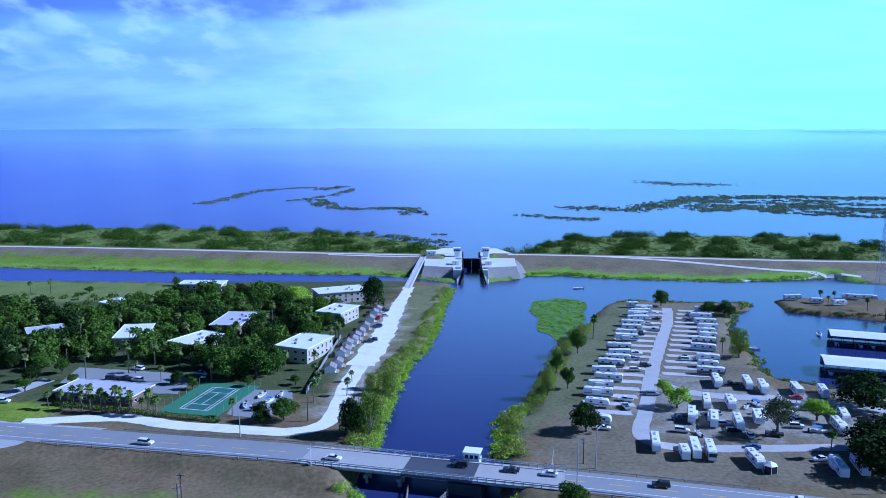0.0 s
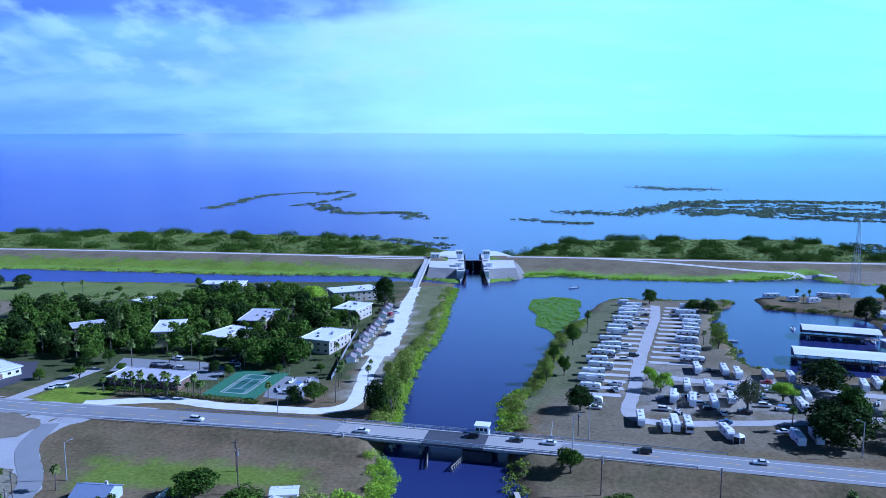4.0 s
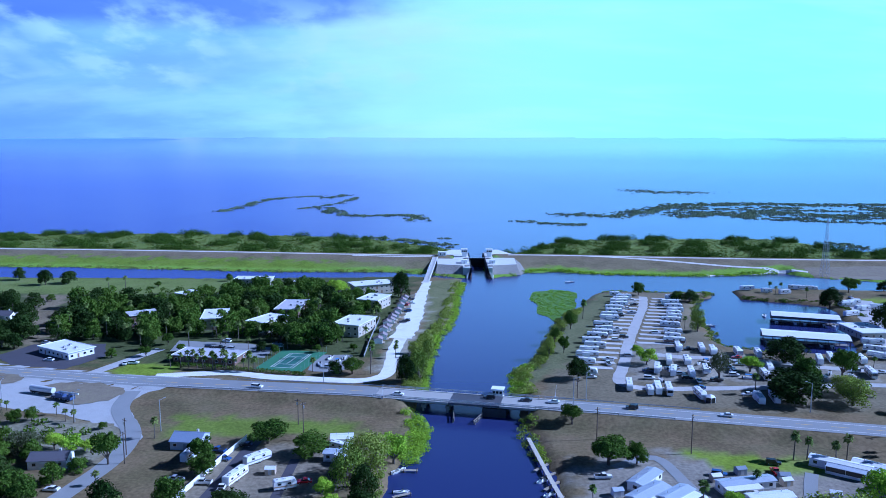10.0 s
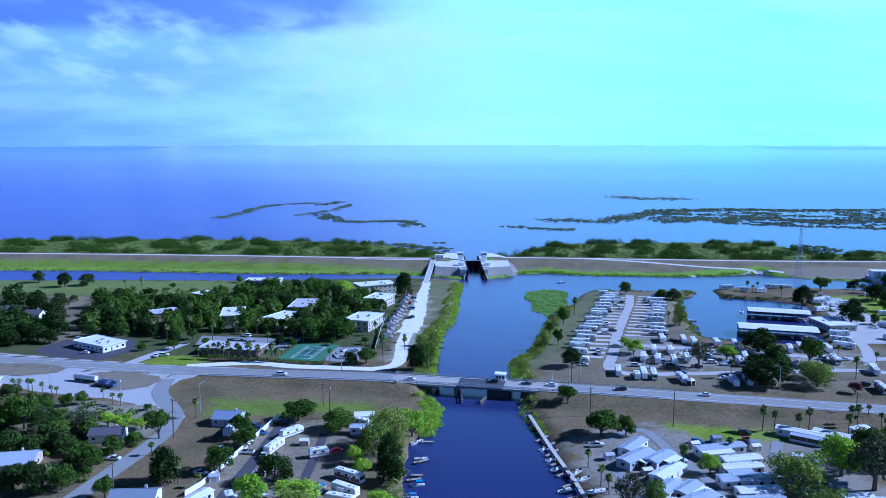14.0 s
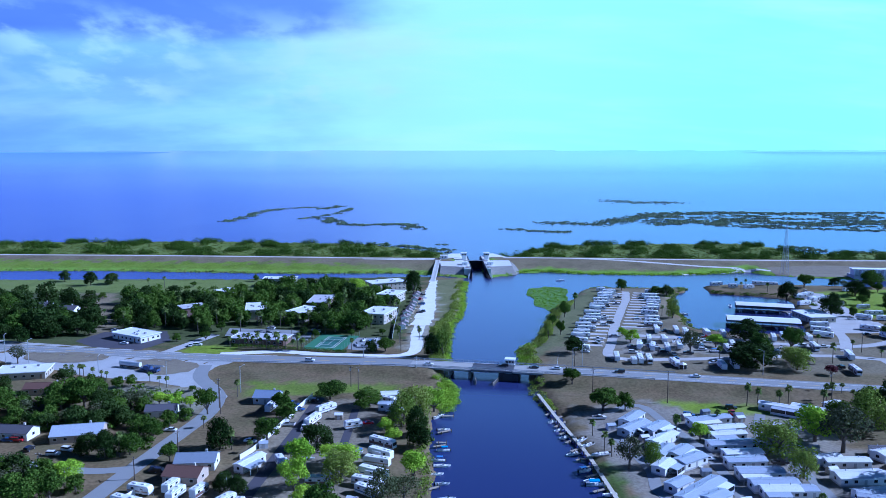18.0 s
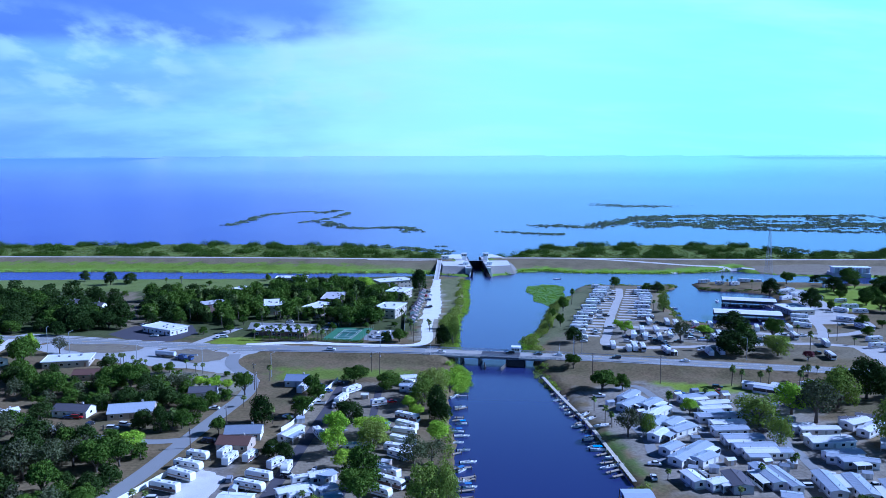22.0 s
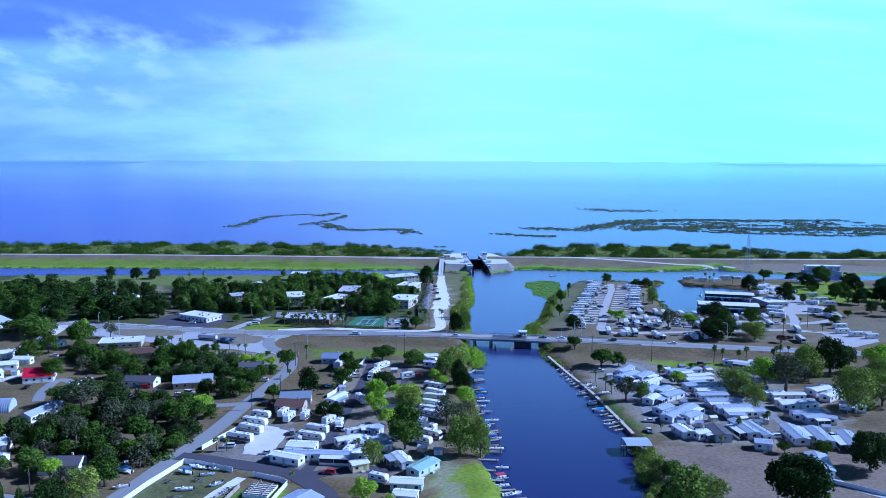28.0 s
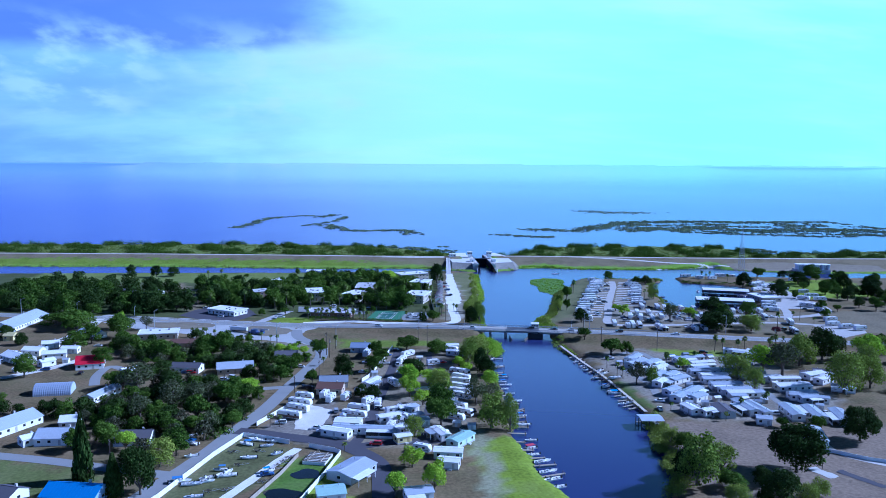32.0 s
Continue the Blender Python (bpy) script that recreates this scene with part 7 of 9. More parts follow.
trees([
    (117.9, 114.1, 11.5, 13.3, 'w'), (38.5, 27.8, 12.6, 10.2, 'd'), (74.3, 51, 11.7, 8.6, 'b'), (73.6, 67.1, 7.6, 5.4, 'b'),
    (100, 26.5, 15.1, 14.7, 'g'), (118.7, 39.9, 12.9, 8.4, 'b'), (140.5, 54, 24.2, 13, 'd'), (122.5, 11.4, 18.9, 11.5, 'd'),
    (85.6, 289.4, 8.3, 13.7, 'w'), (59.9, 143.7, 4.9, 11.8, 'p'), (38.2, 70.5, 6.6, 9.2, 'o'), (30, 63.9, 6.5, 11.1, 'w'),
    (36.4, 91.3, 5.9, 8.7, 'o'), (26.9, -28.9, 10.1, 8.4, 'o'), (133, 15, 15.6, 15.3, 'o'), (146, 8, 14, 9, 'w'),
    (-130.6, -64.5, 11.1, 12.6, 'o'), (-142.5, -58.3, 10.4, 9.1, 'o'),
])
trees([
    (-175.3, -21.5, 8.4, 8.7, 'o'), (-82.3, -46.3, 16.1, 8.3, 'o'), (-65.2, -56.6, 16.4, 8.3, 'o'), (-96.9, -72.2, 10.4, 7.9, 'o'),
    (33.5, -63.7, 17.9, 10.2, 'o'), (42.9, -62.9, 8.6, 8.3, 'o'), (155.6, 29.8, 13.8, 15.2, 'o'), (-156.3, -45.4, 25.5, 13.5, 'o'),
    (-115.7, -102.3, 12.4, 12.4, 'd'), (-100.4, -93.9, 11.4, 10, 'o'), (-100, -64.2, 9.9, 10, 'o'), (-81.4, -48.5, 15.9, 9.8, 'o'),
    (-65, -51.3, 15.2, 9, 'o'), (-80.2, -102.8, 14.3, 10.3, 'd'), (-68.5, -132.8, 14.9, 11.9, 'w'), (-82.9, -138.4, 11.8, 12.1, 'b'),
    (-77.4, -151.3, 11.3, 7.7, 'b'), (-55.6, -89.2, 8.2, 7.2, 'b'),
])
trees([
    (-45.1, -71.5, 16.7, 14.8, 'w'), (-37.2, -62.1, 13.5, 10.3, 'b'), (-42.8, -104, 12, 10.4, 'd'), (-44.7, -132.5, 10.9, 12.4, 'b'),
    (-47.3, -147.6, 13.2, 9.4, 'g'), (29.1, -124.1, 13, 13, 'g'), (37.2, -122.4, 8.5, 9.6, 'w'), (85.8, -110.9, 21.9, 13.5, 'w'),
    (104.9, -100.2, 19.5, 14.8, 'b'), (109.7, -111.1, 23.8, 19.8, 'g'), (85.1, -132.8, 12, 11.6, 'w'), (62.4, -97.9, 8.9, 7.4, 'b'),
    (149.4, 79.3, 24.3, 15.8, 'd'), (121.3, -1.4, 26, 13.5, 'd'), (142.7, -5.5, 18, 11.5, 'w'),
    (166.1, 5.9, 8.2, 10.8, 'p'), (154.7, -14.8, 7.5, 5.6, 'r'),
])
trees([
    (222.5, 117.9, 19.9, 16.1, 'd'), (222.1, 180.7, 15.9, 13.6, 'd'), (248, 263.9, 15.5, 12.1, 'o'), (254.9, 222.8, 14.7, 11.9, 'o'),
    (279.3, 236.2, 20.3, 15.1, 'd'), (275.7, 186.7, 18.1, 13.2, 'd'), (308.5, 222.9, 22.9, 14, 'o'), (226.7, 61.1, 11.5, 8.7, 'o'),
    (-178.7, -46.3, 16.4, 14.8, 'o'), (-193.6, -57.5, 16.2, 13.2, 'o'), (-185.5, -53.9, 16.2, 14.6, 'o'), (-148.2, -89, 13, 9, 'o'),
    (-146.4, -107.6, 10.2, 9, 'o'), (-153.7, -110.3, 9.1, 11.4, 'd'), (-162, -107.2, 10.4, 8.5, 'd'), (-157.5, -132.3, 11.8, 8.8, 'b'),
    (-157.3, -145.3, 12.4, 10.8, 'o'), (-173.5, -144.6, 14.8, 10.8, 'g'),
])
trees([
    (-218.2, -60.7, 16.6, 12.1, 'o'), (-130.3, -113.7, 7.9, 7.8, 'o'), (-146.1, -39, 14.9, 6.6, 'o'), (-99.6, -143, 7.9, 7.7, 'd'),
    (-105.2, -138.5, 8, 6.9, 'd'), (-79.5, -100.3, 14, 12.5, 'd'), (-70.3, -119.2, 16.9, 9, 'b'), (-83.1, -122.9, 11.5, 13.1, 'b'),
    (-74.9, -151.7, 14.3, 8.1, 'b'), (-70.9, -178.4, 14.2, 12.2, 'o'), (-82.4, -192.4, 9.7, 9.3, 'w'), (-46.2, -134.7, 12.8, 12.4, 'b'),
    (-50.7, -183.9, 15.9, 15.7, 'w'), (-53.6, -152.8, 13.2, 14.8, 'g'), (-43, -185.3, 9, 16.7, 'w'), (-50.1, -80.7, 13.4, 14.7, 'w'),
    (-44, -90.2, 10.5, 12, 'd'), (-84.2, -223.6, 10.5, 8, 'b'),
])
trees([
    (-77.4, -245.6, 10.1, 12.2, 'b'), (-90.4, -247.2, 9.7, 9.3, 'b'), (-81.1, -195.3, 9.1, 10.3, 'b'), (-70.5, -167.5, 14.8, 15.6, 'o'),
    (51.9, -235.5, 21, 18.5, 's'), (93.4, -206, 16, 14.5, 's'), (12.2, -244.4, 19.8, 19.2, 'w'), (20.1, -212.4, 10.4, 8, 'o'),
    (24.9, -234.1, 13.1, 11.5, 'w'), (16.8, -206.6, 8.4, 8.4, 'w'), (22.7, -248.4, 12.6, 6.7, 'o'), (32.4, -261.5, 15.3, 13.2, 'd'),
    (-31, -256, 13.4, 13.4, 'w'), (-173.7, -242.3, 12.3, 16.8, 'd'), (-196.3, -230.5, 7.4, 23, 'c'), (-182, -242.6, 7, 13.6, 'c'),
    (-191.5, -201.4, 10.6, 8.6, 'b'), (-174.2, -218.4, 13.2, 11.5, 'w'),
])
trees([
    (-171.1, -208.1, 11.3, 12.2, 'o'), (-210.4, -200.2, 12, 9.4, 'o'), (-169.7, -184.1, 10.9, 8.4, 'o'), (-210, -126.9, 22.9, 16.4, 'g'),
    (-219.5, -118.1, 17.6, 10.1, 'o'), (-243.6, -76.4, 11.8, 12.1, 'o'), (-273, -37, 16.2, 11.7, 'o'), (-263.4, 14.6, 8.6, 13.1, 'b'),
    (-293.8, 19.3, 32, 13.8, 'o'), (-266, -91, 17.8, 11.4, 'o'), (-274.9, -96.6, 12.9, 13.4, 'o'), (-325, -6.6, 11.8, 9, 'd'),
    (-257.1, -8.4, 18.7, 15.5, 'o'), (-268.6, -23.6, 13.2, 13.7, 'o'), (-207.9, -94.5, 12.3, 8.1, 'd'), (-217, -172.2, 6.5, 7.6, 'g'),
    (84.6, -190.7, 7.9, 5.8, 'o'), (-237.7, -146.6, 22.4, 6.2, 'o'),
])
trees([
    (-254.2, -142.5, 17.2, 9.8, 'o'), (-189.7, -145.8, 16.2, 14.5, 'd'), (-177.8, -154.4, 15.7, 14.1, 'g'), (129.2, -92, 20.2, 18.5, 'w'),
    (123.9, -143.1, 21.3, 22.4, 'w'), (148.1, -80.7, 21, 19.3, 'd'), (173.4, -81.7, 21.5, 16.3, 'b'), (141.7, -135.5, 15.8, 17.6, 'w'),
    (-196.5, -167.7, 14.6, 12.9, 'g'), (-186, -155.5, 17.3, 15.4, 'g'), (-211.8, -111, 14.1, 9.9, 'o'), (-163.4, -150.3, 14.8, 13.1, 'o'),
    (-173, -168.8, 14.2, 12.5, 'o'), (-201, -194.7, 13.6, 9.7, 'o'), (-312.1, 32.7, 24.1, 8.8, 'o'), (-301.4, 34.6, 18, 8.3, 'o'),
])

trees([(-248.4, 15.1, 10, 11, 'g'), (-267.2, 19.2, 8, 11, 'b'), (-154.5, -52, 9, 6.5, 'b'), (-147, -55.5, 10, 7, 'b'), (-140.5, -55, 8, 5.5, 'b'), (-181.5, -27.5, 6.5, 6, 'o'), (-176.5, -25, 6, 6, 'o'), (-146, -33, 4, 3, 'o')], False)

# ---- palms ----
palms([
    (-169.9, -18.9, 5.1), (-163.3, -25.5, 5), (-159.3, -27.4, 5.5), (-213.4, -8.3, 6), (-210.6, -8.4, 6), (-207, -8.5, 6.3), (-205.1, -8.5, 6),
    (-199.2, -11.6, 5.6), (-194.3, -13.6, 4.6), (-192.1, -13.7, 4), (-149.5, -109.3, 9.4), (-111.2, -103.4, 7.6), (-123.6, -42.1, 8.2),
    (-127.7, -80.7, 5), (-103.6, -106.4, 4.8), (95.9, -58.9, 10.2), (100.3, -59, 8.3), (108, -63.1, 8.3),
])
palms([
    (113.4, -59.3, 9.3), (124.2, -67.2, 9.8), (133.9, -51.8, 7.3), (133.9, -55.8, 9.3), (152.1, -60.2, 7.3), (158.3, -60.3, 4.4),
    (142.3, -47.8, 4.5), (143.1, -56, 5.8), (144.7, -60, 6.7), (53.9, -96.2, 9.7), (24.2, -107.5, 7.5), (25.6, -113.1, 6.7), (23.1, -92.4, 6.4),
    (75.1, -80.4, 5.9), (79.1, -156.6, 5.7), (-149.7, 76.4, 14.5), (-132.6, 43.5, 9.6), (-127.4, 40.8, 9),
])
palms([
    (-122.4, 40.9, 10), (-121.3, 42.1, 8.9), (-117.5, 41.1, 8.2), (-110.2, 38.5, 9.8), (-107.8, 37.5, 6.9), (-106.9, 37.5, 7.6), (-80.9, 38.2, 6.8),
    (-141.3, 49, 7), (-138.9, 49, 7.5), (-119.5, 75.1, 6.6), (-136.5, 85.4, 5.1), (-133.8, 85.5, 5.1), (-55.6, 53, 9.1), (-56.1, 65.4, 7.2),
    (-44.6, 60.6, 7.1), (-44.9, 77.1, 4.6), (-175.9, 80.6, 9.3), (-187.6, 91.6, 9.7),
])
palms([
    (-189, 99.5, 8.4), (-144.9, 100.7, 9.4), (-141.8, 105, 9.4), (-61.9, 129.4, 9.5), (-58.8, 134.3, 9.6), (-60.9, 139.2, 9.7), (-74.2, 90.8, 8.6),
    (-92.7, 133.4, 8.3), (109.1, 8.8, 9), (202.1, 225.5, 7.4), (210.1, 225.8, 6.7), (218.5, 205, 7.2), (203.3, 218.4, 5.5), (112.8, 120.5, 7.4),
    (-246.2, 235.6, 8.9), (-257.9, 235.2, 7.8), (-199.1, 135.4, 7.7), (190.8, 33.1, 5.5),
])
palms([
    (178.3, 46.3, 5.5), (196.2, 14.9, 4.6), (-137.4, -177.5, 5), (-141.3, -177.3, 5.5), (-109.2, -207.6, 3.4), (62.6, -233.1, 4.3),
    (50.3, -179.7, 4), (63.2, -165, 5.6), (78.1, -156.6, 4.2), (31.7, -164.8, 4.1), (-88.5, -177.5, 4.2),
])



# ---- marina sheds ----
def boat_shed(x, y, deg, L, W, label):
    ob = thing("boat_shed", label, "shed", at(x, y, deg, 0), group="open boat sheds in the basin")
    bm = bm_new()
    gable(bm, L, W, 4.9, 0.9, 0.3, 0.14)
    part("roof", bm, M_ROOF_WHITE, ob, "long white metal roof")
    # unseen dark wall, added so the open shed reads dark inside
    bm = bm_new()
    box(bm, -L / 2, W / 2 - 0.1, 0.5, L / 2, W / 2 + 0.02, 4.8)
    part("back_wall", bm, paint("shed_wall", (0.16, 0.16, 0.17), 0.8), ob)
    n = int(L / 5)
    pb = bm_new()
    tube(pb, (0, 0, -3), (0, 0, 4.9), 0.16, n=6)
    me = mesh_of("post", pb, M_WOOD_DARK)
    for k in range(n + 1):
        for s in (-1, 0):
            part_of("post", me, ob, Matrix.Translation((-L / 2 + 0.3 + (L - 0.6) * k / n, s * (W / 2 - 0.4) + 0.2, 0)))
    for s in (-1, 1):
        bm = bm_new()
        box(bm, -L / 2, s * W * 0.08 - 0.6, 0.6, L / 2, s * W * 0.08 + 0.6, 0.75)
        part("walkway", bm, M_WOOD, ob)
    rot = Matrix.Rotation(radians(deg), 2)
    for k in range(n):
        if k % 3 != 1:
            p = rot @ Vector((-L / 2 + 2.8 + (L - 0.6) * k / n, -W * 0.26))
            boats([(x + p.x, y + p.y, deg + 90, 6.2, "ws"[k % 2])])


boat_shed(168, 95, -17, 42, 15, "long open boat shed with a white roof over the water")
boat_shed(188, 140, -18, 36, 13, "open boat shed with a white roof over the water")


def small_dock_house():
    ob = thing("boat_house", "open boat house with a pale metal roof on piles", "boat house", at(17, -181, -2, 0))
    bm = bm_new()
    gable(bm, 9.4, 8.6, 4.0, 0.55, 0.15)
    part("roof", bm, roof_mat("s"), ob)
    for x in (-4.9, -1.6, 1.6, 4.9):
        for y in (-4.2, 0, 4.2):
            bm = bm_new()
            tube(bm, (x, y, -3), (x, y, 4.0), 0.15, n=6)
            part("walk_post", bm, M_WOOD_DARK, ob)
    bm = bm_new()
    box(bm, -5, 3.4, 0.7, 5, 4.6, 0.85)
    part("walkway", bm, M_WOOD, ob)
    bm = bm_new()
    box(bm, -0.7, -4.5, 0.7, 0.7, 3.4, 0.85)
    part("walkway", bm, M_WOOD, ob)


small_dock_house()
boats([(14.3, -181, 90, 6.2, "w"), (19.5, -181, 90, 6.2, "s")])


def bulkhead():
    """Seawall with a plank walk along the park's bank."""
    ob = thing("bulkhead_walk", "pale timber seawall walk along the canal bank", "walkway")
    line = curve_points([(9.5, -40), (13.2, -75), (17.3, -108), (19, -137), (20.5, -165)], 3.0)
    for k, (a, b) in enumerate(zip(line, line[1:])):
        d = (b - a).normalized()
        s = Vector((d.y, -d.x)) * 0.75
        bm = bm_new()
        vs = [bm.verts.new((p.x, p.y, 1.35)) for p in (a + s, b + s - d * 0.03, b - s - d * 0.03, a - s)]
        lo = [bm.verts.new((v.co.x, v.co.y, 1.15)) for v in vs]
        bm.faces.new(vs)
        bm.faces.new(lo[::-1])
        for i in range(4):
            bm.faces.new((vs[i], vs[(i + 1) % 4], lo[(i + 1) % 4], lo[i]))
        part("plank_bay", bm, paint("pale_timber", (0.50, 0.46, 0.36), 0.85, var=0.2), ob)
        bm = bm_new()
        tube(bm, (a.x + s.x, a.y + s.y, -3), (a.x + s.x, a.y + s.y, 1.5), 0.14, n=6)
        part("walk_post", bm, M_WOOD_DARK, ob)


bulkhead()


# ---- tennis court ----
def tennis_court():
    ob = thing("tennis_court", "green tennis court with white lines beside the motel", "tennis court", at(-94.0, 56, -11.5))
    green = paint("court_green", (0.06, 0.18, 0.09), 0.85, var=0.12, scale=0.2, fine=2)
    inner = paint("court_dark_green", (0.04, 0.13, 0.10), 0.85, var=0.12, scale=0.2, fine=2)
    bm = bm_new()
    box(bm, -11.5, -16.5, 0.0, 11.5, 17, 0.10)
    part("surround", bm, green, ob)
    bm = bm_new()
    box(bm, -5.5, -11.9, 0.10, 5.5, 11.9, 0.104)
    part("playing_field", bm, inner, ob)
    for x0, y0, x1, y1 in ((-5.5, -11.9, -5.3, 11.9), (5.3, -11.9, 5.5, 11.9), (-4.2, -11.9, -4.05, 11.9), (4.05, -11.9, 4.2, 11.9), (-5.5, -11.9, 5.5, -11.7), (-5.5, 11.7, 5.5, 11.9),
                           (-4.1, -6.45, 4.1, -6.3), (-4.1, 6.3, 4.1, 6.45), (-0.07, -6.4, 0.07, 6.4)):
        bm = bm_new()
        box(bm, x0 - 0.06, y0 - 0.06, 0.106, x1 + 0.06, y1 + 0.06, 0.112)
        part("court_line", bm, M_MARK, ob)
    bm = bm_new()
    box(bm, -6.2, -0.03, 0.98, 6.2, 0.03, 1.05)
    for k in range(32):
        box(bm, -6.2 + k * 0.4 - 0.012, -0.012, 0.12, -6.2 + k * 0.4 + 0.012, 0.012, 0.98)
    for k in range(5):
        box(bm, -6.2, -0.01, 0.16 + k * 0.18, 6.2, 0.01, 0.18 + k * 0.18)
    part("net", bm, paint("net_dark", (0.06, 0.07, 0.07), 0.9), ob)
    for s in (-6.3, 6.3):
        bm = bm_new()
        tube(bm, (s, 0, 0), (s, 0, 1.2), 0.06)
        part("net_post", bm, M_STEEL, ob)
    # mesh fence posts and rails round the court
    for x, y in [(-11.4, -16.4 + 4.8 * k) for k in range(8)] + [(11.4, -16.4 + 4.8 * k) for k in range(8)]:
        bm = bm_new()
        tube(bm, (x, y, 0), (x, y, 3.0), 0.05, n=5)
        part("fence_post", bm, M_STEEL, ob)
    taken_add(-94, 60, 13)
    taken_add(-96, 48, 13)


tennis_court()


def hedge(pts, w, h, label):
    """A clipped hedge of leaf clumps."""
    line = curve_points(pts, 0.9)
    blobs = []
    for p in line:
        g = ground_z(p.x, p.y)
        for o in (-0.3, 0.3):
            blobs.append((p.x, p.y + o * w, g + h * 0.5, h * 0.6))
    c = leaf_cloud(np.random.default_rng(5), blobs, len(line) * 30, 0.28, 0.9, -0.8)
    me = plates_mesh("hedge", c, L_OAK)
    return tagged(new("hedge", me), label, "hedge", kind="stuff")


hedge([(-148, 48), (-128, 43.5), (-106, 38), (-84, 32.5)], 1.2, 1.8, "clipped dark green hedge in front of the motel")


def fence(name, pts, h, mat, label, post=2.6, board=True):
    ob = thing(name, label, "fence")
    line = []
    for a, b in zip(pts, pts[1:]):
        a, b = Vector(a), Vector(b)
        n = max(1, round((b - a).length / post))
        line += [a + (b - a) * k / n for k in range(n)]
    line.append(Vector(pts[-1]))
    for a, b in zip(line, line[1:]):
        za, zb = ground_z(a.x, a.y), ground_z(b.x, b.y)
        d = (b - a).normalized()
        s = Vector((d.y, -d.x)) * 0.04
        bm = bm_new()
        tops = []
        for p, z in ((a, za), (b - d * 0.02, zb)):
            for o in (-1, 1):
                tops.append((bm.verts.new((p.x + s.x * o, p.y + s.y * o, z - 0.1)), bm.verts.new((p.x + s.x * o, p.y + s.y * o, z + h))))
        q = [tops[0], tops[1], tops[3], tops[2]]
        for i in range(4):
            bm.faces.new((q[i][0], q[(i + 1) % 4][0], q[(i + 1) % 4][1], q[i][1]))
        bm.faces.new([v[1] for v in q])
        part("panel", bm, mat, ob)
    pb = bm_new()
    box(pb, -0.08, -0.08, -0.2, 0.08, 0.08, h + 0.12)
    me = mesh_of("post", pb, mat)
    for p in line[::2]:
        part_of("post", me, ob, Matrix.Translation((p.x, p.y, ground_z(p.x, p.y))))


VINYL = paint("white_vinyl", (0.78, 0.78, 0.77), 0.5)
fence("privacy_fence", [(-90.5, -43), (-94, -60), (-98, -82), (-103, -106), (-106, -113)], 1.9, VINYL, "tall white vinyl privacy fence by the trailer park")
fence("privacy_fence", [(-131, -136), (-138, -155), (-147, -176)], 1.9, VINYL, "tall white vinyl privacy fence along the street")
fence("privacy_fence", [(-175, -266), (-167, -246), (-157, -209), (-150, -189), (-146, -190.5), (-131, -198)], 1.9, VINYL, "tall white vinyl privacy fence round the boat lot")
fence("privacy_fence", [(-123, -202), (-113, -207.5), (-110.5, -210), (-115, -230), (-121, -252)], 1.8, VINYL, "white vinyl fence beside the park road")
fence("board_fence", [(-126, -211), (-130, -228), (-137, -250)], 1.5, M_WOOD, "weathered grey board fence by the pond")
fence("field_fence", [(78, -203), (73, -216), (84, -226), (110, -240)], 1.4, VINYL, "low white fence along the field path", 3.5)
fence("chain_fence", [(-60, 62), (-60, 100), (-59, 142)], 1.6, M_STEEL, "grey wire fence beside the apartments", 4.0)


def pond(cx, cy, rx, ry, rot, label):
    bm = bm_new()
    n = 28
    vs = []
    for k in range(n):
        a = 6.2832 * k / n
        r = 1 + 0.09 * math.sin(3 * a + cx) + 0.06 * math.sin(5 * a)
        p = Matrix.Rotation(radians(rot), 2) @ Vector((math.cos(a) * rx * r, math.sin(a) * ry * r))
        vs.append(bm.verts.new((cx + p.x, cy + p.y, 1.56)))
    bm.faces.new(vs)
    tagged(part("pond", bm, M_POND), label, "pond", kind="structure")


pond(-121.5, -228, 5.0, 4.5, 10, "small dark pond with grassy banks")
pond(-127.5, -245, 5, 6.5, 70, "small dark pond with grassy banks")


def crane_truck():
    ob = thing("crane_truck", "dark blue truck crane with a folded pale boom parked on gravel", "truck", at(-176, -1, -25, ground_z(-176, -1) + 0.1))
    bl = paint("crane_blue", (0.06, 0.09, 0.20), 0.4)
    bm = bm_new()
    box(bm, -5.5, -1.3, 0.7, 5.5, 1.3, 1.4)
    part("chassis", bm, bl, ob)
    bm = bm_new()
    box(bm, 3.6, -1.25, 1.4, 5.4, 1.25, 2.8)
    part("cab", bm, bl, ob)
    bm = bm_new()
    box(bm, 5.38, -1.1, 1.9, 5.46, 1.1, 2.6)
    part("windscreen", bm, M_GLASS, ob)
    bm = bm_new()
    box(bm, -3.0, -1.4, 1.4, 0.5, 1.4, 2.9)
    part("turret", bm, bl, ob)
    bm = bm_new()
    tube(bm, (-1, 0, 3.0), (9.0, 0, 3.6), 0.5, 0.35, 6)
    part("boom", bm, M_ROOF_METAL, ob)
    for x in (-4.5, -3.2, -0.5, 2.2, 4.2):
        for s in (-1, 1):
            add_wheel(ob, x, s * 1.15, 0.55, 0.4)
    tr = thing("tanker_trailer", "pale silver tank trailer on gravel", "trailer", at(-188, 6, -20, ground_z(-188, 6) + 0.1))
    bm = bm_new()
    tube(bm, (-6, 0, 2.1), (6, 0, 2.1), 1.25, n=16)
    part("tank", bm, M_ROOF_METAL, tr, smooth=False)
    bm = bm_new()
    box(bm, -6, -1, 0.7, 6, 1, 1.0)
    part("chassis", bm, M_BLACK, tr)
    for x in (-4.8, -3.6):
        for s in (-1, 1):
            add_wheel(tr, x, s * 1.0, 0.5, 0.35)


crane_truck()


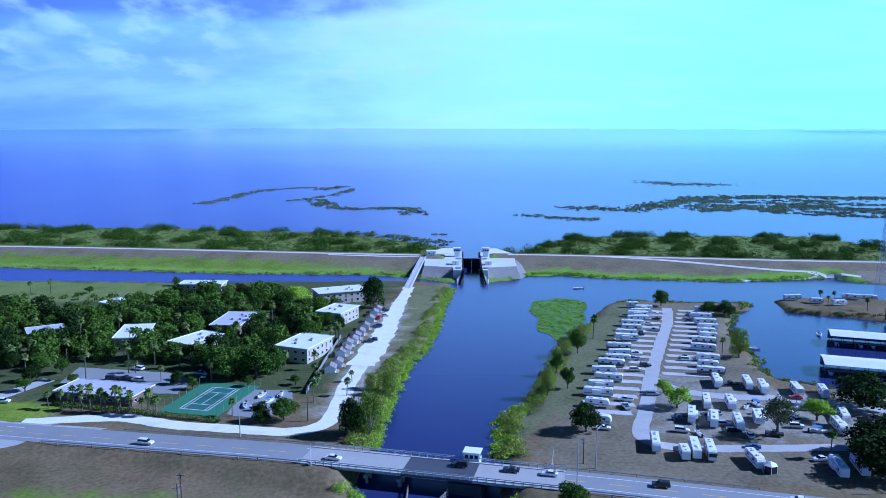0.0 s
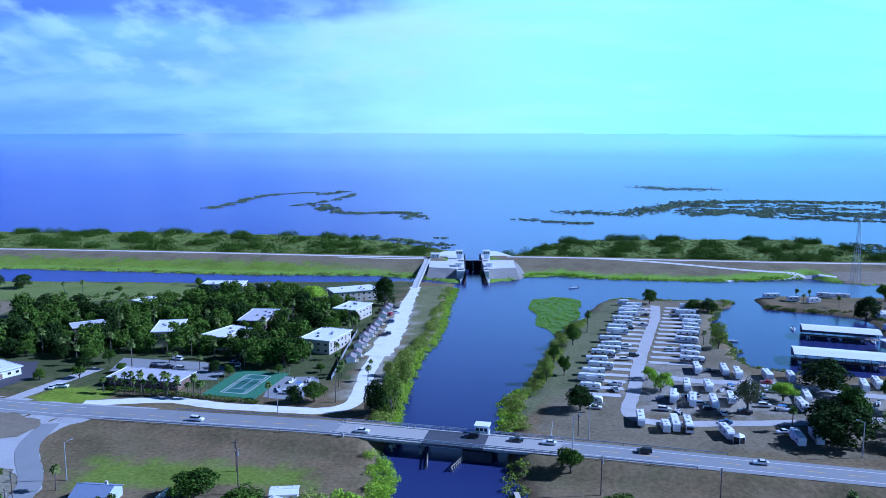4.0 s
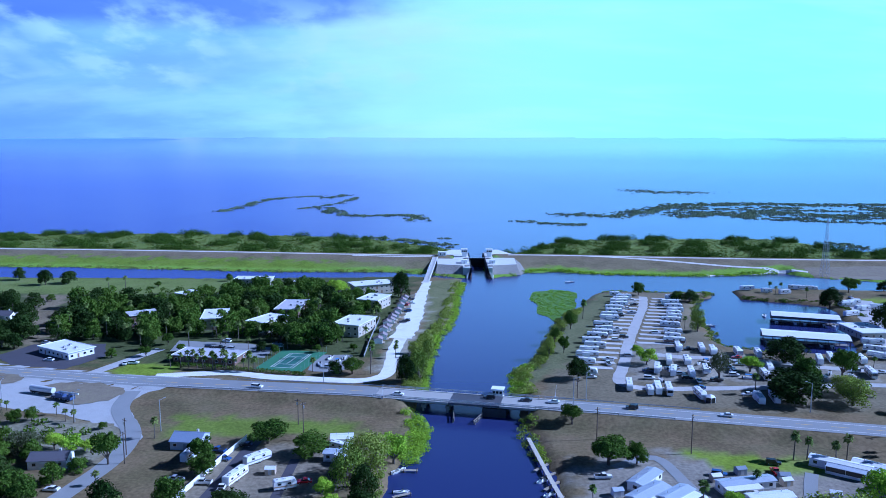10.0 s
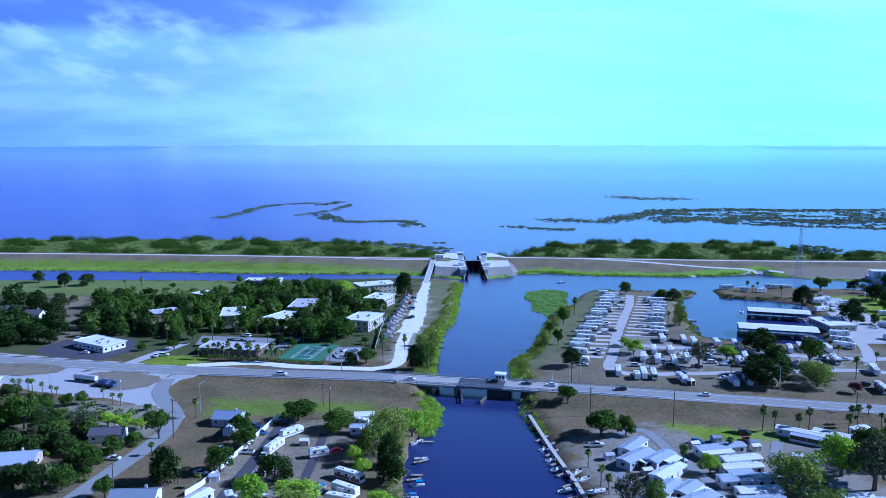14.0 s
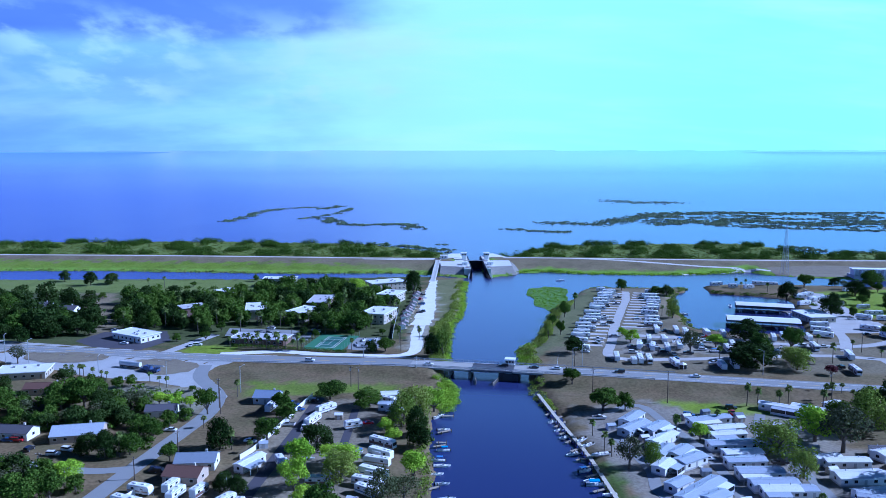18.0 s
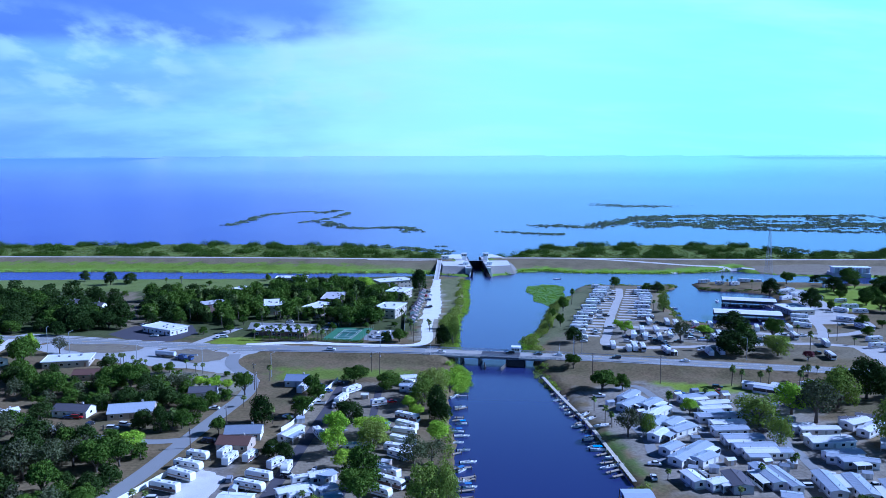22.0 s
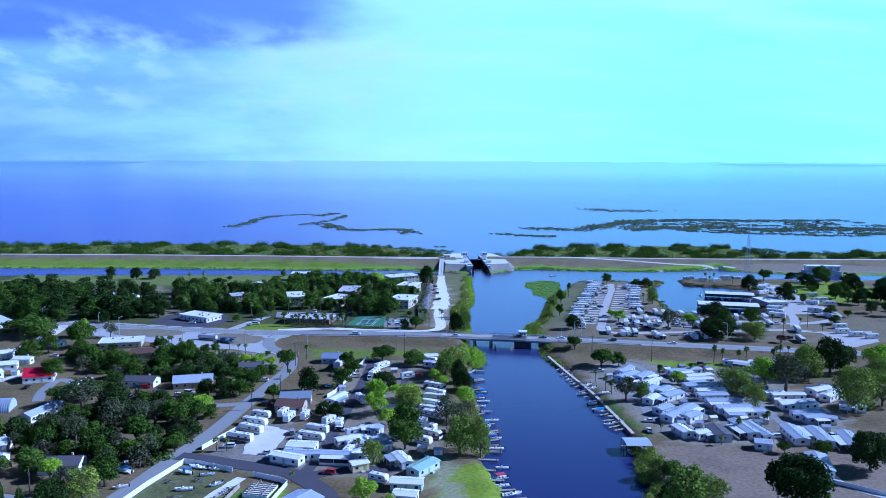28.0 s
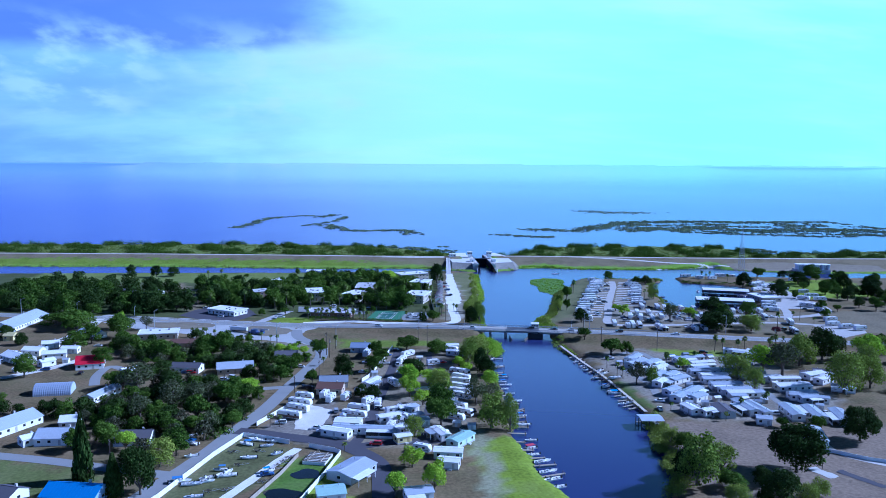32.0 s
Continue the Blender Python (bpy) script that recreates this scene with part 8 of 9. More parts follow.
def gazebo_tent():
    ob = thing("gazebo_tent", "white gazebo tent with dark screens", "tent", at(87, -1.5, 20))
    bm = bm_new()
    top = bm.verts.new((0, 0, 3.3))
    ring = [bm.verts.new((math.cos(k * 1.0472) * 2.2, math.sin(k * 1.0472) * 2.2, 2.2)) for k in range(6)]
    for k in range(6):
        bm.faces.new((ring[k], ring[(k + 1) % 6], top))
    part("roof", bm, M_WHITE, ob)
    for k in range(6):
        bm = bm_new()
        a, b = Vector((math.cos(k * 1.0472) * 2.1, math.sin(k * 1.0472) * 2.1, 0)), Vector((math.cos((k + 1) * 1.0472) * 2.1, math.sin((k + 1) * 1.0472) * 2.1, 0))
        tube(bm, a, a + Vector((0, 0, 2.2)), 0.08, n=5)
        part("post", bm, M_WHITE, ob)
        bm = bm_new()
        vs = [bm.verts.new(p) for p in (a * 0.97, b * 0.97, b * 0.97 + Vector((0, 0, 2.1)), a * 0.97 + Vector((0, 0, 2.1)))]
        bm.faces.new(vs)
        part("screen", bm, M_GLASS, ob)


gazebo_tent()

# paved lots
junction("motel_lot", [(-158, 72), (-160, 92), (-120, 86), (-108, 78), (-108, 60), (-122, 62), (-128, 70)], M_ASPHALT, "pale asphalt lot behind the motel", 0.08)
junction("office_lot", [(-240, 62), (-232, 84), (-196, 86), (-186, 62), (-196, 40), (-222, 46)], M_ASPHALT_DARK, "dark asphalt lot round the roadside office", 0.08)
junction("boat_yard", [(-84, 40), (-83, 66), (-66, 66), (-62, 50), (-70, 36)], M_ASPHALT, "grey paved yard beside the court", 0.08)
junction("gravel_lot", [(-135, -147), (-124, -151), (-117, -157), (-119, -172), (-122, -183), (-131, -181)], M_SHELLROCK, "pale gravel lot among the trailers", 0.08)
junction("concrete_pad", [(57, -233), (61, -231), (65, -240), (61, -242)], M_CONCRETE, "bare concrete slab on the field", 0.08)
junction("concrete_pad", [(66, -236), (69, -234), (77, -249), (74, -251)], M_ASPHALT_DARK, "bare dark grey slab on the field", 0.08)
junction("marina_lot", [(206, 70), (210, 104), (224, 150), (240, 200), (256, 196), (246, 140), (236, 70)], M_LANE, "pale worn marina yard", 0.07)


# ---- woods, scrub and reeds ----
def scatter_in(poly, spacing, seed):
    """Points about spacing apart inside an outline."""
    r = np.random.default_rng(seed)
    xs, ys = [p[0] for p in poly], [p[1] for p in poly]
    pts = []
    n = int((max(xs) - min(xs)) * (max(ys) - min(ys)) / spacing ** 2 * 3)
    P = np.stack([r.uniform(min(xs), max(xs), n), r.uniform(min(ys), max(ys), n)], 1)
    P = P[sdf(poly, P[:, 0], P[:, 1]) > 0]
    for x, y in P:
        if all((x - a) ** 2 + (y - b) ** 2 > spacing ** 2 for a, b in pts):
            pts.append((x, y))
    return pts


def woodland(rows, seed):
    """Trees too many to tell apart: crowns in one mesh, trunks in another."""
    r = random.Random(seed)
    shapes = []
    for k in range(5):
        kind = "oodow"[k]
        rg = np.random.default_rng(seed * 10 + k)
        skirt = random.Random(seed * 3 + k)
        low = [(math.cos(a) * 0.3, math.sin(a) * 0.3, skirt.uniform(0.12, 0.3), skirt.uniform(0.14, 0.22)) for a in (skirt.uniform(0, 6.28) for _ in range(6))]
        shapes.append(leaf_cloud(rg, crown_blobs(kind, random.Random(seed * 7 + k))[1] + low, 1350, 0.045, 0.85))
    out, tb = {"o": [], "w": [], "d": [], "g": []}, bm_new()
    for x, y, w, h, kind in rows:
        g = ground_z(x, y)
        c = shapes[r.randrange(5)]
        a = r.uniform(0, 6.28)
        R = np.array([[math.cos(a), -math.sin(a), 0], [math.sin(a), math.cos(a), 0], [0, 0, 1]])
        out[kind].append((c[::2 if kind == "g" else 1] @ R.T) * np.array([w * 0.9, w * 0.9, h]) + np.array([x, y, g]))
        tube(tb, (x, y, g - 0.4), (x, y, g + h * 0.5), w * 0.035, w * 0.02, 6)
    for kind, mat, label in (("o", L_OAK, "dense green live oak woodland"), ("w", L_WILLOW, "paler grey-green trees in the woodland"), ("d", L_DEEP, "dark green trees in the woodland"),
                             ("g", L_BARE, "grey-brown half-bare trees in the woodland")):
        if out[kind]:
            tagged(new("woodland", plates_mesh("woodland", np.concatenate(out[kind]), mat)), label, "trees", kind="stuff")
    me = mesh_of("woodland_trunks", tb, M_BARK)
    tagged(new("woodland_trunks", me), "brown trunks of the oak woodland", "trees", kind="stuff")


def woods(poly, spacing, kinds, size, seed, clear=(), joined=False, deep=False):
    r = random.Random(seed)
    rows = []
    for x, y in scatter_in(poly, spacing, seed):
        if not (free(x, y, size * 0.16) and (deep or (free(x, y + 5, 0.5) and free(x, y + 9, 0)))) or any(sdf(c, np.array([x]), np.array([y]))[0] > -2 for c in clear):
            continue
        w = size * r.uniform(0.75, 1.3)
        rows.append((x, y, w, w * r.uniform(0.72, 0.95), r.choice(kinds)))
    if joined:
        woodland(rows, seed)
        return rows
    kept = list(TAKEN)
    trees(rows)
    TAKEN[:] = kept
    return rows


CLEAR = [[(-160, 66), (-162, 96), (-132, 104), (-104, 84), (-106, 58)], [(-246, 40), (-238, 90), (-190, 92), (-182, 40)],
         [(-150, 26), (-156, 56), (-104, 52), (-104, 30)], [(-78, 62), (-52, 62), (-44, 210), (-56, 215), (-60, 140), (-76, 92)],
         [(-420, 182), (-205, 182), (-185, 205), (-165, 225), (-175, 262), (-420, 275)], [(-290, 222), (-276, 222), (-249, 150), (-221, 71), (-229, 71), (-257, 130)], [(-308, 158), (-272, 148), (-272, 130), (-312, 130)], [(-84, 36), (-84, 68), (-60, 68), (-56, 36)]]
woods([(-236, 92), (-200, 90), (-160, 96), (-104, 84), (-84, 84), (-62, 150), (-66, 196), (-110, 232), (-236, 236)], 8.6, "oodod", 13.0, 21, CLEAR, True, True)
woods([(-400, 78), (-300, 72), (-262, 74), (-236, 92), (-236, 236), (-400, 232)], 10.0, "oddddd", 15.5, 22, CLEAR, True, True)
woods([(-215, -26), (-152, -30), (-139, -60), (-141, -104), (-172, -100), (-225, -72)], 7.5, "ooodg", 9, 23)
woods([(-152, -134), (-154, -178), (-168, -214), (-186, -182), (-214, -176), (-212, -132), (-232, -108), (-192, -120)], 7.5, "ooodgg", 10, 24)
woods([(112, -78), (150, -62), (230, -52), (270, -80), (200, -160), (140, -150)], 13, "obwwd", 13, 25)
woods([(262, 60), (330, 50), (370, 150), (310, 200), (262, 150)], 17, "odd", 13, 26)
woods([(2, -250), (14, -222), (34, -244), (56, -262), (10, -280)], 7, "owd", 9, 27)
woods([(-56, -60), (-44, -62), (-42, -150), (-48, -180), (-58, -180)], 9, "wbod", 10, 28)
woods([(-330, -10), (-250, -60), (-225, -130), (-260, -200), (-360, -120)], 20, "oodw", 9, 29)
for k, (x, y) in enumerate(scatter_in([(-236, 92), (-200, 96), (-160, 98), (-130, 104), (-104, 88), (-62, 150), (-66, 196), (-150, 180), (-236, 150)], 17, 71)):
    if free(x, y, 1.0):
        palms([(x, y, 8.5 + (k * 7 % 5) * 0.9)])
woods([(-257, -26), (-231, -14), (-205, -18), (-163, -34), (-138, -40), (-137, -98), (-152, -118), (-181, -97), (-210, -85), (-238, -58)], 6.2, "oddg", 9, 81, OPEN_YARDS, True)
woods([(-228, -118), (-202, -119), (-179, -125), (-152, -131), (-151, -158), (-161, -184), (-170, -219), (-184, -221), (-190, -203), (-205, -180), (-219, -168), (-228, -145)], 6.2, "ddog", 9.5, 82, OPEN_YARDS, True)
woods([(-290, -150), (-250, -141), (-222, -150), (-210, -181), (-226, -178), (-246, -156), (-290, -180)], 6.5, "ddo", 8, 83, OPEN_YARDS, True)
trees([(-246, 79, 15, 11, "d"), (-257, 84, 16, 11, "d"), (-268, 80, 15, 11, "d"), (-262, 97, 15, 12, "o"), (-249, 95, 14, 11, "d"), (-238, 76, 10, 8, "d"), (-278, 92, 16, 12, "d"), (70.5, -189, 6, 5, "o"), (-337, 265, 11, 10, "d"), (-308, 246, 12, 12, "d"), (-294, 252, 14, 10, "d"), (-276, 190, 7, 5, "o"), (-224, 238, 6, 4.5, "o"), (-180, 262, 7, 6, "o")])


def scrub(name, pts, sizes, per, leaf, mat, label, seed, flat=0.7, category="shrubs", up=0.3):
    """Many low bushes or reed tufts in one mesh."""
    r = np.random.default_rng(seed)
    out = []
    for (x, y), s in zip(pts, sizes):
        g = ground_z(x, y) if abs(x) < 618 and y < 565 else 0.0
        g = max(g, -0.05)
        out.append(leaf_cloud(r, [(x, y, g + s * 0.2 * flat, s * 0.5), (x + s * 0.25, y + s * 0.1, g + s * 0.14 * flat, s * 0.35), (x - s * 0.2, y - s * 0.2, g + s * 0.22 * flat, s * 0.33)], per, leaf * s, flat, -0.45, up))
    me = plates_mesh(name, np.concatenate(out), mat)
    return tagged(new(name, me), label, category, kind="stuff")


def understory(poly, spacing, seed, label):
    """Bushes under and between the trees."""
    pts = [q for q in scatter_in(poly, spacing, seed) if free(q[0], q[1], 0.8) and free(q[0], q[1] + 4, 0)]
    scrub("understory", pts, np.random.default_rng(seed).uniform(2.5, 5.5, len(pts)), 60, 0.11, L_OAK, label, seed, 0.8)


def along(pts, width, n, seed):
    r = np.random.default_rng(seed)
    line = curve_points(pts, 2.0)
    out = []
    for _ in range(n):
        k = r.integers(0, len(line) - 1)
        d = (line[k + 1] - line[k]).normalized()
        o = r.uniform(-width, width)
        out.append((line[k].x + d.y * o + r.uniform(-1, 1), line[k].y - d.x * o + r.uniform(-1, 1)))
    return out


RR = np.random.default_rng(99)
understory([(-215, -26), (-152, -30), (-139, -60), (-141, -104), (-172, -100), (-225, -72)], 5, 61, "dark bushes in the small wood by the street")
understory([(-152, -134), (-154, -178), (-168, -214), (-186, -182), (-214, -176), (-212, -132), (-232, -108), (-192, -120)], 5, 62, "dark bushes in the wood among the houses")
understory([(-230, 96), (-160, 104), (-104, 96), (-70, 150), (-70, 190), (-110, 226), (-236, 230)], 8, 63, "dark bushes between the apartment blocks")
BANK_W = [(-11, 262), (-15.5, 213), (-18.5, 158), (-22.5, 123), (-27.5, 104), (-30, 73), (-32, 42), (-33, 14)]
BANK_E = [(60, 168), (48, 140), (40, 112), (33, 88), (29, 74), (22, 52), (15, 40), (13, 8)]
p = along([(x - 2.2, y) for x, y in BANK_W[3:]], 3.2, 270, 1) + along([(x - 1.5, y) for x, y in BANK_W[:4]], 2.2, 90, 19)
scrub("bank_scrub", p, RR.uniform(1.4, 4.4, len(p)), 110, 0.070, L_WILLOW, "dense green willow scrub along the canal bank", 31, 0.9)
p = along([(x + 2.6, y) for x, y in BANK_W], 2.2, 900, 2)
scrub("bank_reeds", p, RR.uniform(1.3, 2.8, len(p)), 30, 0.10, L_BRIGHT, "bright green reeds at the water's edge", 32)
p = along(BANK_E, 3.5, 330, 3)
scrub("bank_scrub", p, RR.uniform(1.8, 4.5, len(p)), 100, 0.070, L_WILLOW, "green scrub along the camping park bank", 33, 0.9)
p = along([(20, 52), (13, 38), (11.5, 20), (11, 8)], 3.5, 150, 4)
scrub("bank_reeds", p, RR.uniform(1.5, 3.2, len(p)), 30, 0.12, L_BRIGHT, "bright green reed bed beside the bridge", 34)
p = along([(-34, -16), (-30, -34), (-31, -50), (-36, -62)], 3.0, 120, 5)
scrub("bank_reeds", p, RR.uniform(2.0, 4.5, len(p)), 110, 0.060, L_BRIGHT, "bright green willow thicket below the bridge", 35, 0.9)
p = along([(11, -20), (10, -38), (12.5, -60)], 2.5, 60, 6)
scrub("bank_scrub", p, RR.uniform(1.5, 3.4, len(p)), 40, 0.10, L_WILLOW, "scrub on the bank below the bridge", 36)
p = along([(12, -46), (13.2, -60)], 1.2, 40, 16)
scrub("bank_reeds", p, RR.uniform(1.0, 2.0, len(p)), 26, 0.12, L_BRIGHT, "bright green water weeds beside the docks", 46)
p = along([(20, -172), (16, -196), (10, -226), (3, -252)], 3.0, 120, 7)
scrub("bank_scrub", p, RR.uniform(2.5, 5.0, len(p)), 110, 0.07, L_WILLOW, "dense scrub along the lower canal bank", 37, 0.9)
p = along([(-41, -70), (-41, -110), (-42, -150), (-43, -185)], 2.0, 130, 8)
scrub("bank_scrub", p, RR.uniform(1.5, 3.0, len(p)), 40, 0.10, L_WILLOW, "low scrub between the docks", 38)
# rim canal and levee edges
p = along([(-560, 343), (-330, 332), (-245, 323), (-162, 312.5), (-70, 312), (-40, 304), (-18, 291)], 2.2, 620, 9)
scrub("levee_reeds", p, RR.uniform(1.0, 2.6, len(p)), 18, 0.16, L_REED, "yellow-green reeds along the rim canal", 39)
p = along([(31, 295), (41, 309), (68, 314), (104, 302), (176, 295), (240, 307)], 2.2, 420, 10)
scrub("levee_reeds", p, RR.uniform(1.2, 2.8, len(p)), 20, 0.15, L_BRIGHT, "bright green reeds along the rim canal", 40)
p = along([(88, 226), (120, 226), (150, 222), (160, 224), (143, 197), (131, 160), (126, 132), (128, 118), (122, 100), (126, 88), (142, 78)], 2.6, 330, 11)
scrub("bank_scrub", p, RR.uniform(1.2, 3.0, len(p)), 30, 0.13, L_WILLOW, "green scrub round the marina basin", 41)
p = along([(176, 208), (200, 198), (226, 188), (229, 150)], 2.2, 120, 12)
scrub("bank_scrub", p, RR.uniform(1.2, 2.8, len(p)), 30, 0.13, L_OAK, "dark scrub along the marina spit", 42)


def marsh_shrubs():
    r = np.random.default_rng(44)
    pts, sz, dark = [], [], []
    for poly, crest in ((LEVEE_W, CREST_W), (LEVEE_E, CREST_E)):
        X, Y = r.uniform(-620, 620, 60000), r.uniform(345, 566, 60000)
        cy = np.interp(X, [q[0] for q in crest], [q[1] for q in crest])
        ok = (sdf(poly, X, Y) > 1.5) & (Y > cy + 26)
        X, Y = X[ok], Y[ok]
        den = wobble(X, Y, 70, 61) + 0.5 * wobble(X, Y, 24, 62)
        keep = r.uniform(0, 1, len(X)) < np.clip(0.27 + 0.12 * den, 0.08, 0.45)
        pts += list(zip(X[keep], Y[keep]))
        dark += list(den[keep])
    pts, dark = np.array(pts), np.array(dark)
    d = dark > 0.5
    scrub("lakeside_scrub", pts[~d], r.uniform(1.8, 4.2, (~d).sum()), 18, 0.13, L_SCRUB, "olive-green marsh scrub between levee and lake", 50, 0.55, up=1.0)
    scrub("lakeside_thicket", pts[d], r.uniform(4.5, 9.5, d.sum()), 120, 0.056, L_OAK, "dark green thickets between levee and lake", 51, 1.0)


marsh_shrubs()

# ---- marsh islands in the lake ----
ISLANDS = [
    ([(-341, 812), (-328, 895), (-323, 991), (-297, 1051), (-243, 1090)], 9), ([(-230, 1039), (-200, 1117)], 10), ([(-174, 1064), (-188, 969), (-209, 896)], 6),
    ([(-201, 867), (-166, 765), (-145, 750), (-106, 748), (-76, 760), (-53, 690)], 12), ([(-236, 848), (-219, 886)], 6), ([(71, 689), (91, 669), (141, 643)], 9),
    ([(134, 763), (163, 771), (198, 747), (236, 779)], 17), ([(240, 796), (300, 867), (352, 927), (457, 938), (544, 928), (612, 917), (727, 928)], 20),
    ([(299, 747), (352, 788), (386, 771), (450, 831)], 22), ([(365, 725), (438, 689), (501, 669), (559, 643)], 8), ([(347, 1255), (379, 1190), (448, 1190)], 32),
    ([(474, 771), (503, 748), (604, 763)], 22), ([(-102, 521), (-70, 507), (-46, 488), (-22, 466)], 8), ([(-42, 522), (-18, 514)], 4), ([(-16, 452), (-13, 446)], 3), ([(372, 488), (380, 455), (420, 435)], 8),
    ([(620, 760), (700, 740)], 30),
]


def marsh_islands():
    r = np.random.default_rng(77)
    for k, (line, w) in enumerate(ISLANDS):
        length = sum((Vector(a) - Vector(b)).length for a, b in zip(line, line[1:]))
        w *= 1.4
        n = int(length * w * 0.14)
        pts = np.array(along(line, 1.0, n, 100 + k))
        base = np.array(along(line, 0.1, n, 300 + k))
        pts = base + r.normal(0, w * 0.42, (n, 2)) * np.array([1.0, 1.0])
        keep = wobble(pts[:, 0], pts[:, 1], 30, 200 + k) > -0.25
        pts = pts[keep]
        scrub("marsh_island", pts, r.uniform(3.0, 6.5, len(pts)), 14, 0.2, L_MARSH, "low green reed marsh standing in the lake", 400 + k, 0.15, "marsh", 1.2)


marsh_islands()


def marsh_field():
    """Patchy reed beds with open water between, off the eastern shore."""
    r = np.random.default_rng(81)
    poly = [(236, 782), (300, 872), (352, 938), (730, 945), (760, 700), (640, 640), (559, 640), (430, 690), (350, 740)]
    X, Y = r.uniform(230, 760, 9000), r.uniform(640, 945, 9000)
    m = wobble(X, Y * 2.6, 120, 82) + 0.6 * wobble(X, Y * 2.2, 46, 83)
    ok = (sdf(poly, X, Y) > 0) & (m > 0.3)
    pts = np.stack([X[ok], Y[ok]], 1)
    scrub("marsh_field", pts, r.uniform(3.5, 7.5, len(pts)), 14, 0.2, L_MARSH, "patchy low reed marsh standing in the lake", 480, 0.15, "marsh", 1.2)


marsh_field()


L_WEED = leaf_material("water_weed_leaves", (0.07, 0.15, 0.010), (0.36, 0.56, 0.03), (0.28, 0.42, 0.03))


def weed_island():
    outline = [(x + 2.5, y - 0.05 * (235 - y)) for x, y in [(35, 220), (38, 231), (47, 234), (52, 238), (61, 235), (67, 228), (65, 214), (62, 206), (60, 186), (54, 176), (47, 160), (41, 148), (38, 160), (33, 168), (36, 192), (33, 206)]]
    bm = bm_new()
    prism(bm, [(v.x, v.y) for v in curve_points(outline + [outline[0]], 3)[:-1]], -0.5, 0.12)
    ob = tagged(part("weed_island", bm, paint("weed_mat", (0.10, 0.19, 0.02), 0.9, var=0.4, scale=0.3, fine=2)), "floating mat of bright green water weeds", "island", kind="structure")
    pts = [q for q in scatter_in(outline, 1.25, 5) if wobble(np.array([q[0]]), np.array([q[1]]), 11, 3)[0] > -0.45]
    scrub("water_weeds", pts, RR.uniform(0.7, 2.2, len(pts)) ** 1.2, 26, 0.11, L_WEED, "bright green water weeds on the floating island", 60, 0.5)


weed_island()


# ---- far shore beyond the lake, as glowing haze-coloured strips ----
def far_lake():
    # emission colour carries the distance haze; no real source glows there
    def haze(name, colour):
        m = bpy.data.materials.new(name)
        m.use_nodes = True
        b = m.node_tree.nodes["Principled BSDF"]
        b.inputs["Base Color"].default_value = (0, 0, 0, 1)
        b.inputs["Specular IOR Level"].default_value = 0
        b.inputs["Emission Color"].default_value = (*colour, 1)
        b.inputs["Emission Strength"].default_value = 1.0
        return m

    for a0, a1, z0, z1, shore in ((-42, -15, 79, 87.5, haze("far_haze_glow_west", (0.25, 0.38, 0.80))), (19, 36, 81, 85.6, haze("far_haze_glow_east", (0.38, 0.66, 0.90)))):
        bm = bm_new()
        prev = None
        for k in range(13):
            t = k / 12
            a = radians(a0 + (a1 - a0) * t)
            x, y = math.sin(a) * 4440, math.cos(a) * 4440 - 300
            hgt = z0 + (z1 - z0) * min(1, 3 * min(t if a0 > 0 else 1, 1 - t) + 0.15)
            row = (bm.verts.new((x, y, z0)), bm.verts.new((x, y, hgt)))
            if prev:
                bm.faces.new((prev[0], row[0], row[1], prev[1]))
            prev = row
        tagged(part("far_shore", bm, shore), "thin haze-blue glowing strip for the far lake shore", "backdrop", kind="structure")


far_lake()



# ---- clutter: trailers, sheds, the unfinished deck and more parked things ----
def build_boat_trailer():
    ob = thing("boat_trailer", "empty galvanised boat trailer with two wheels", "trailer", group="boat trailers on the lot")
    bm = bm_new()
    for s in (-1, 1):
        tube(bm, (-2.6, s * 0.75, 0.55), (0.8, s * 0.75, 0.55), 0.06, n=4)
        tube(bm, (0.8, s * 0.75, 0.55), (2.8, 0, 0.55), 0.06, n=4)
    for x in (-2.4, -1.0, 0.4):
        tube(bm, (x, -0.75, 0.55), (x, 0.75, 0.55), 0.05, n=4)
    part("frame", bm, M_STEEL, ob)
    for s in (-1, 1):
        bm = bm_new()
        box(bm, -2.4, s * 0.45 - 0.06, 0.62, 0.4, s * 0.45 + 0.06, 0.74)
        part("bunk", bm, M_WOOD_DARK, ob)
        add_wheel(ob, -0.9, s * 0.95, 0.33, 0.2)
    return ob


for x, y, deg in [(-132.8, -223.7, 25), (-131.4, -219.4, 27), (-129.8, -215.9, 24), (-128.6, -212.3, 28), (-145.5, -218.6, 10), (-150.2, -206, -20), (-151.2, -241.1, 15), (-146, -240, 30),
                  (-134.8, -234, 22), (-141, -205.5, -30)]:
    place(("boat_trailer",), build_boat_trailer, at(x, y, deg))
boats([(-147.3, -198, -25, 6.2, "b"), (-144, -193.5, -20, 7.4, "w"), (-139.1, -200.5, 15, 5, "s"), (-144, -212.4, 5, 6.2, "w"), (-148.8, -228.7, 12, 7.4, "w"), (-151.8, -223.5, 5, 5, "b"),
       (-154.2, -233.3, 8, 5, "w"), (-158.7, -235.4, 10, 7.4, "s"), (-155.8, -246, 14, 6.2, "s")])
boats([(-76, 59, 80, 6.2, "w"), (-71.5, 53, 60, 5, "b"), (-79, 48, 100, 6.2, "s"), (-69, 60, 85, 5, "w")])
cars([(-74, 44, "w"), (-134.7, -228.6, "b"), (-137.5, -174, "w")])


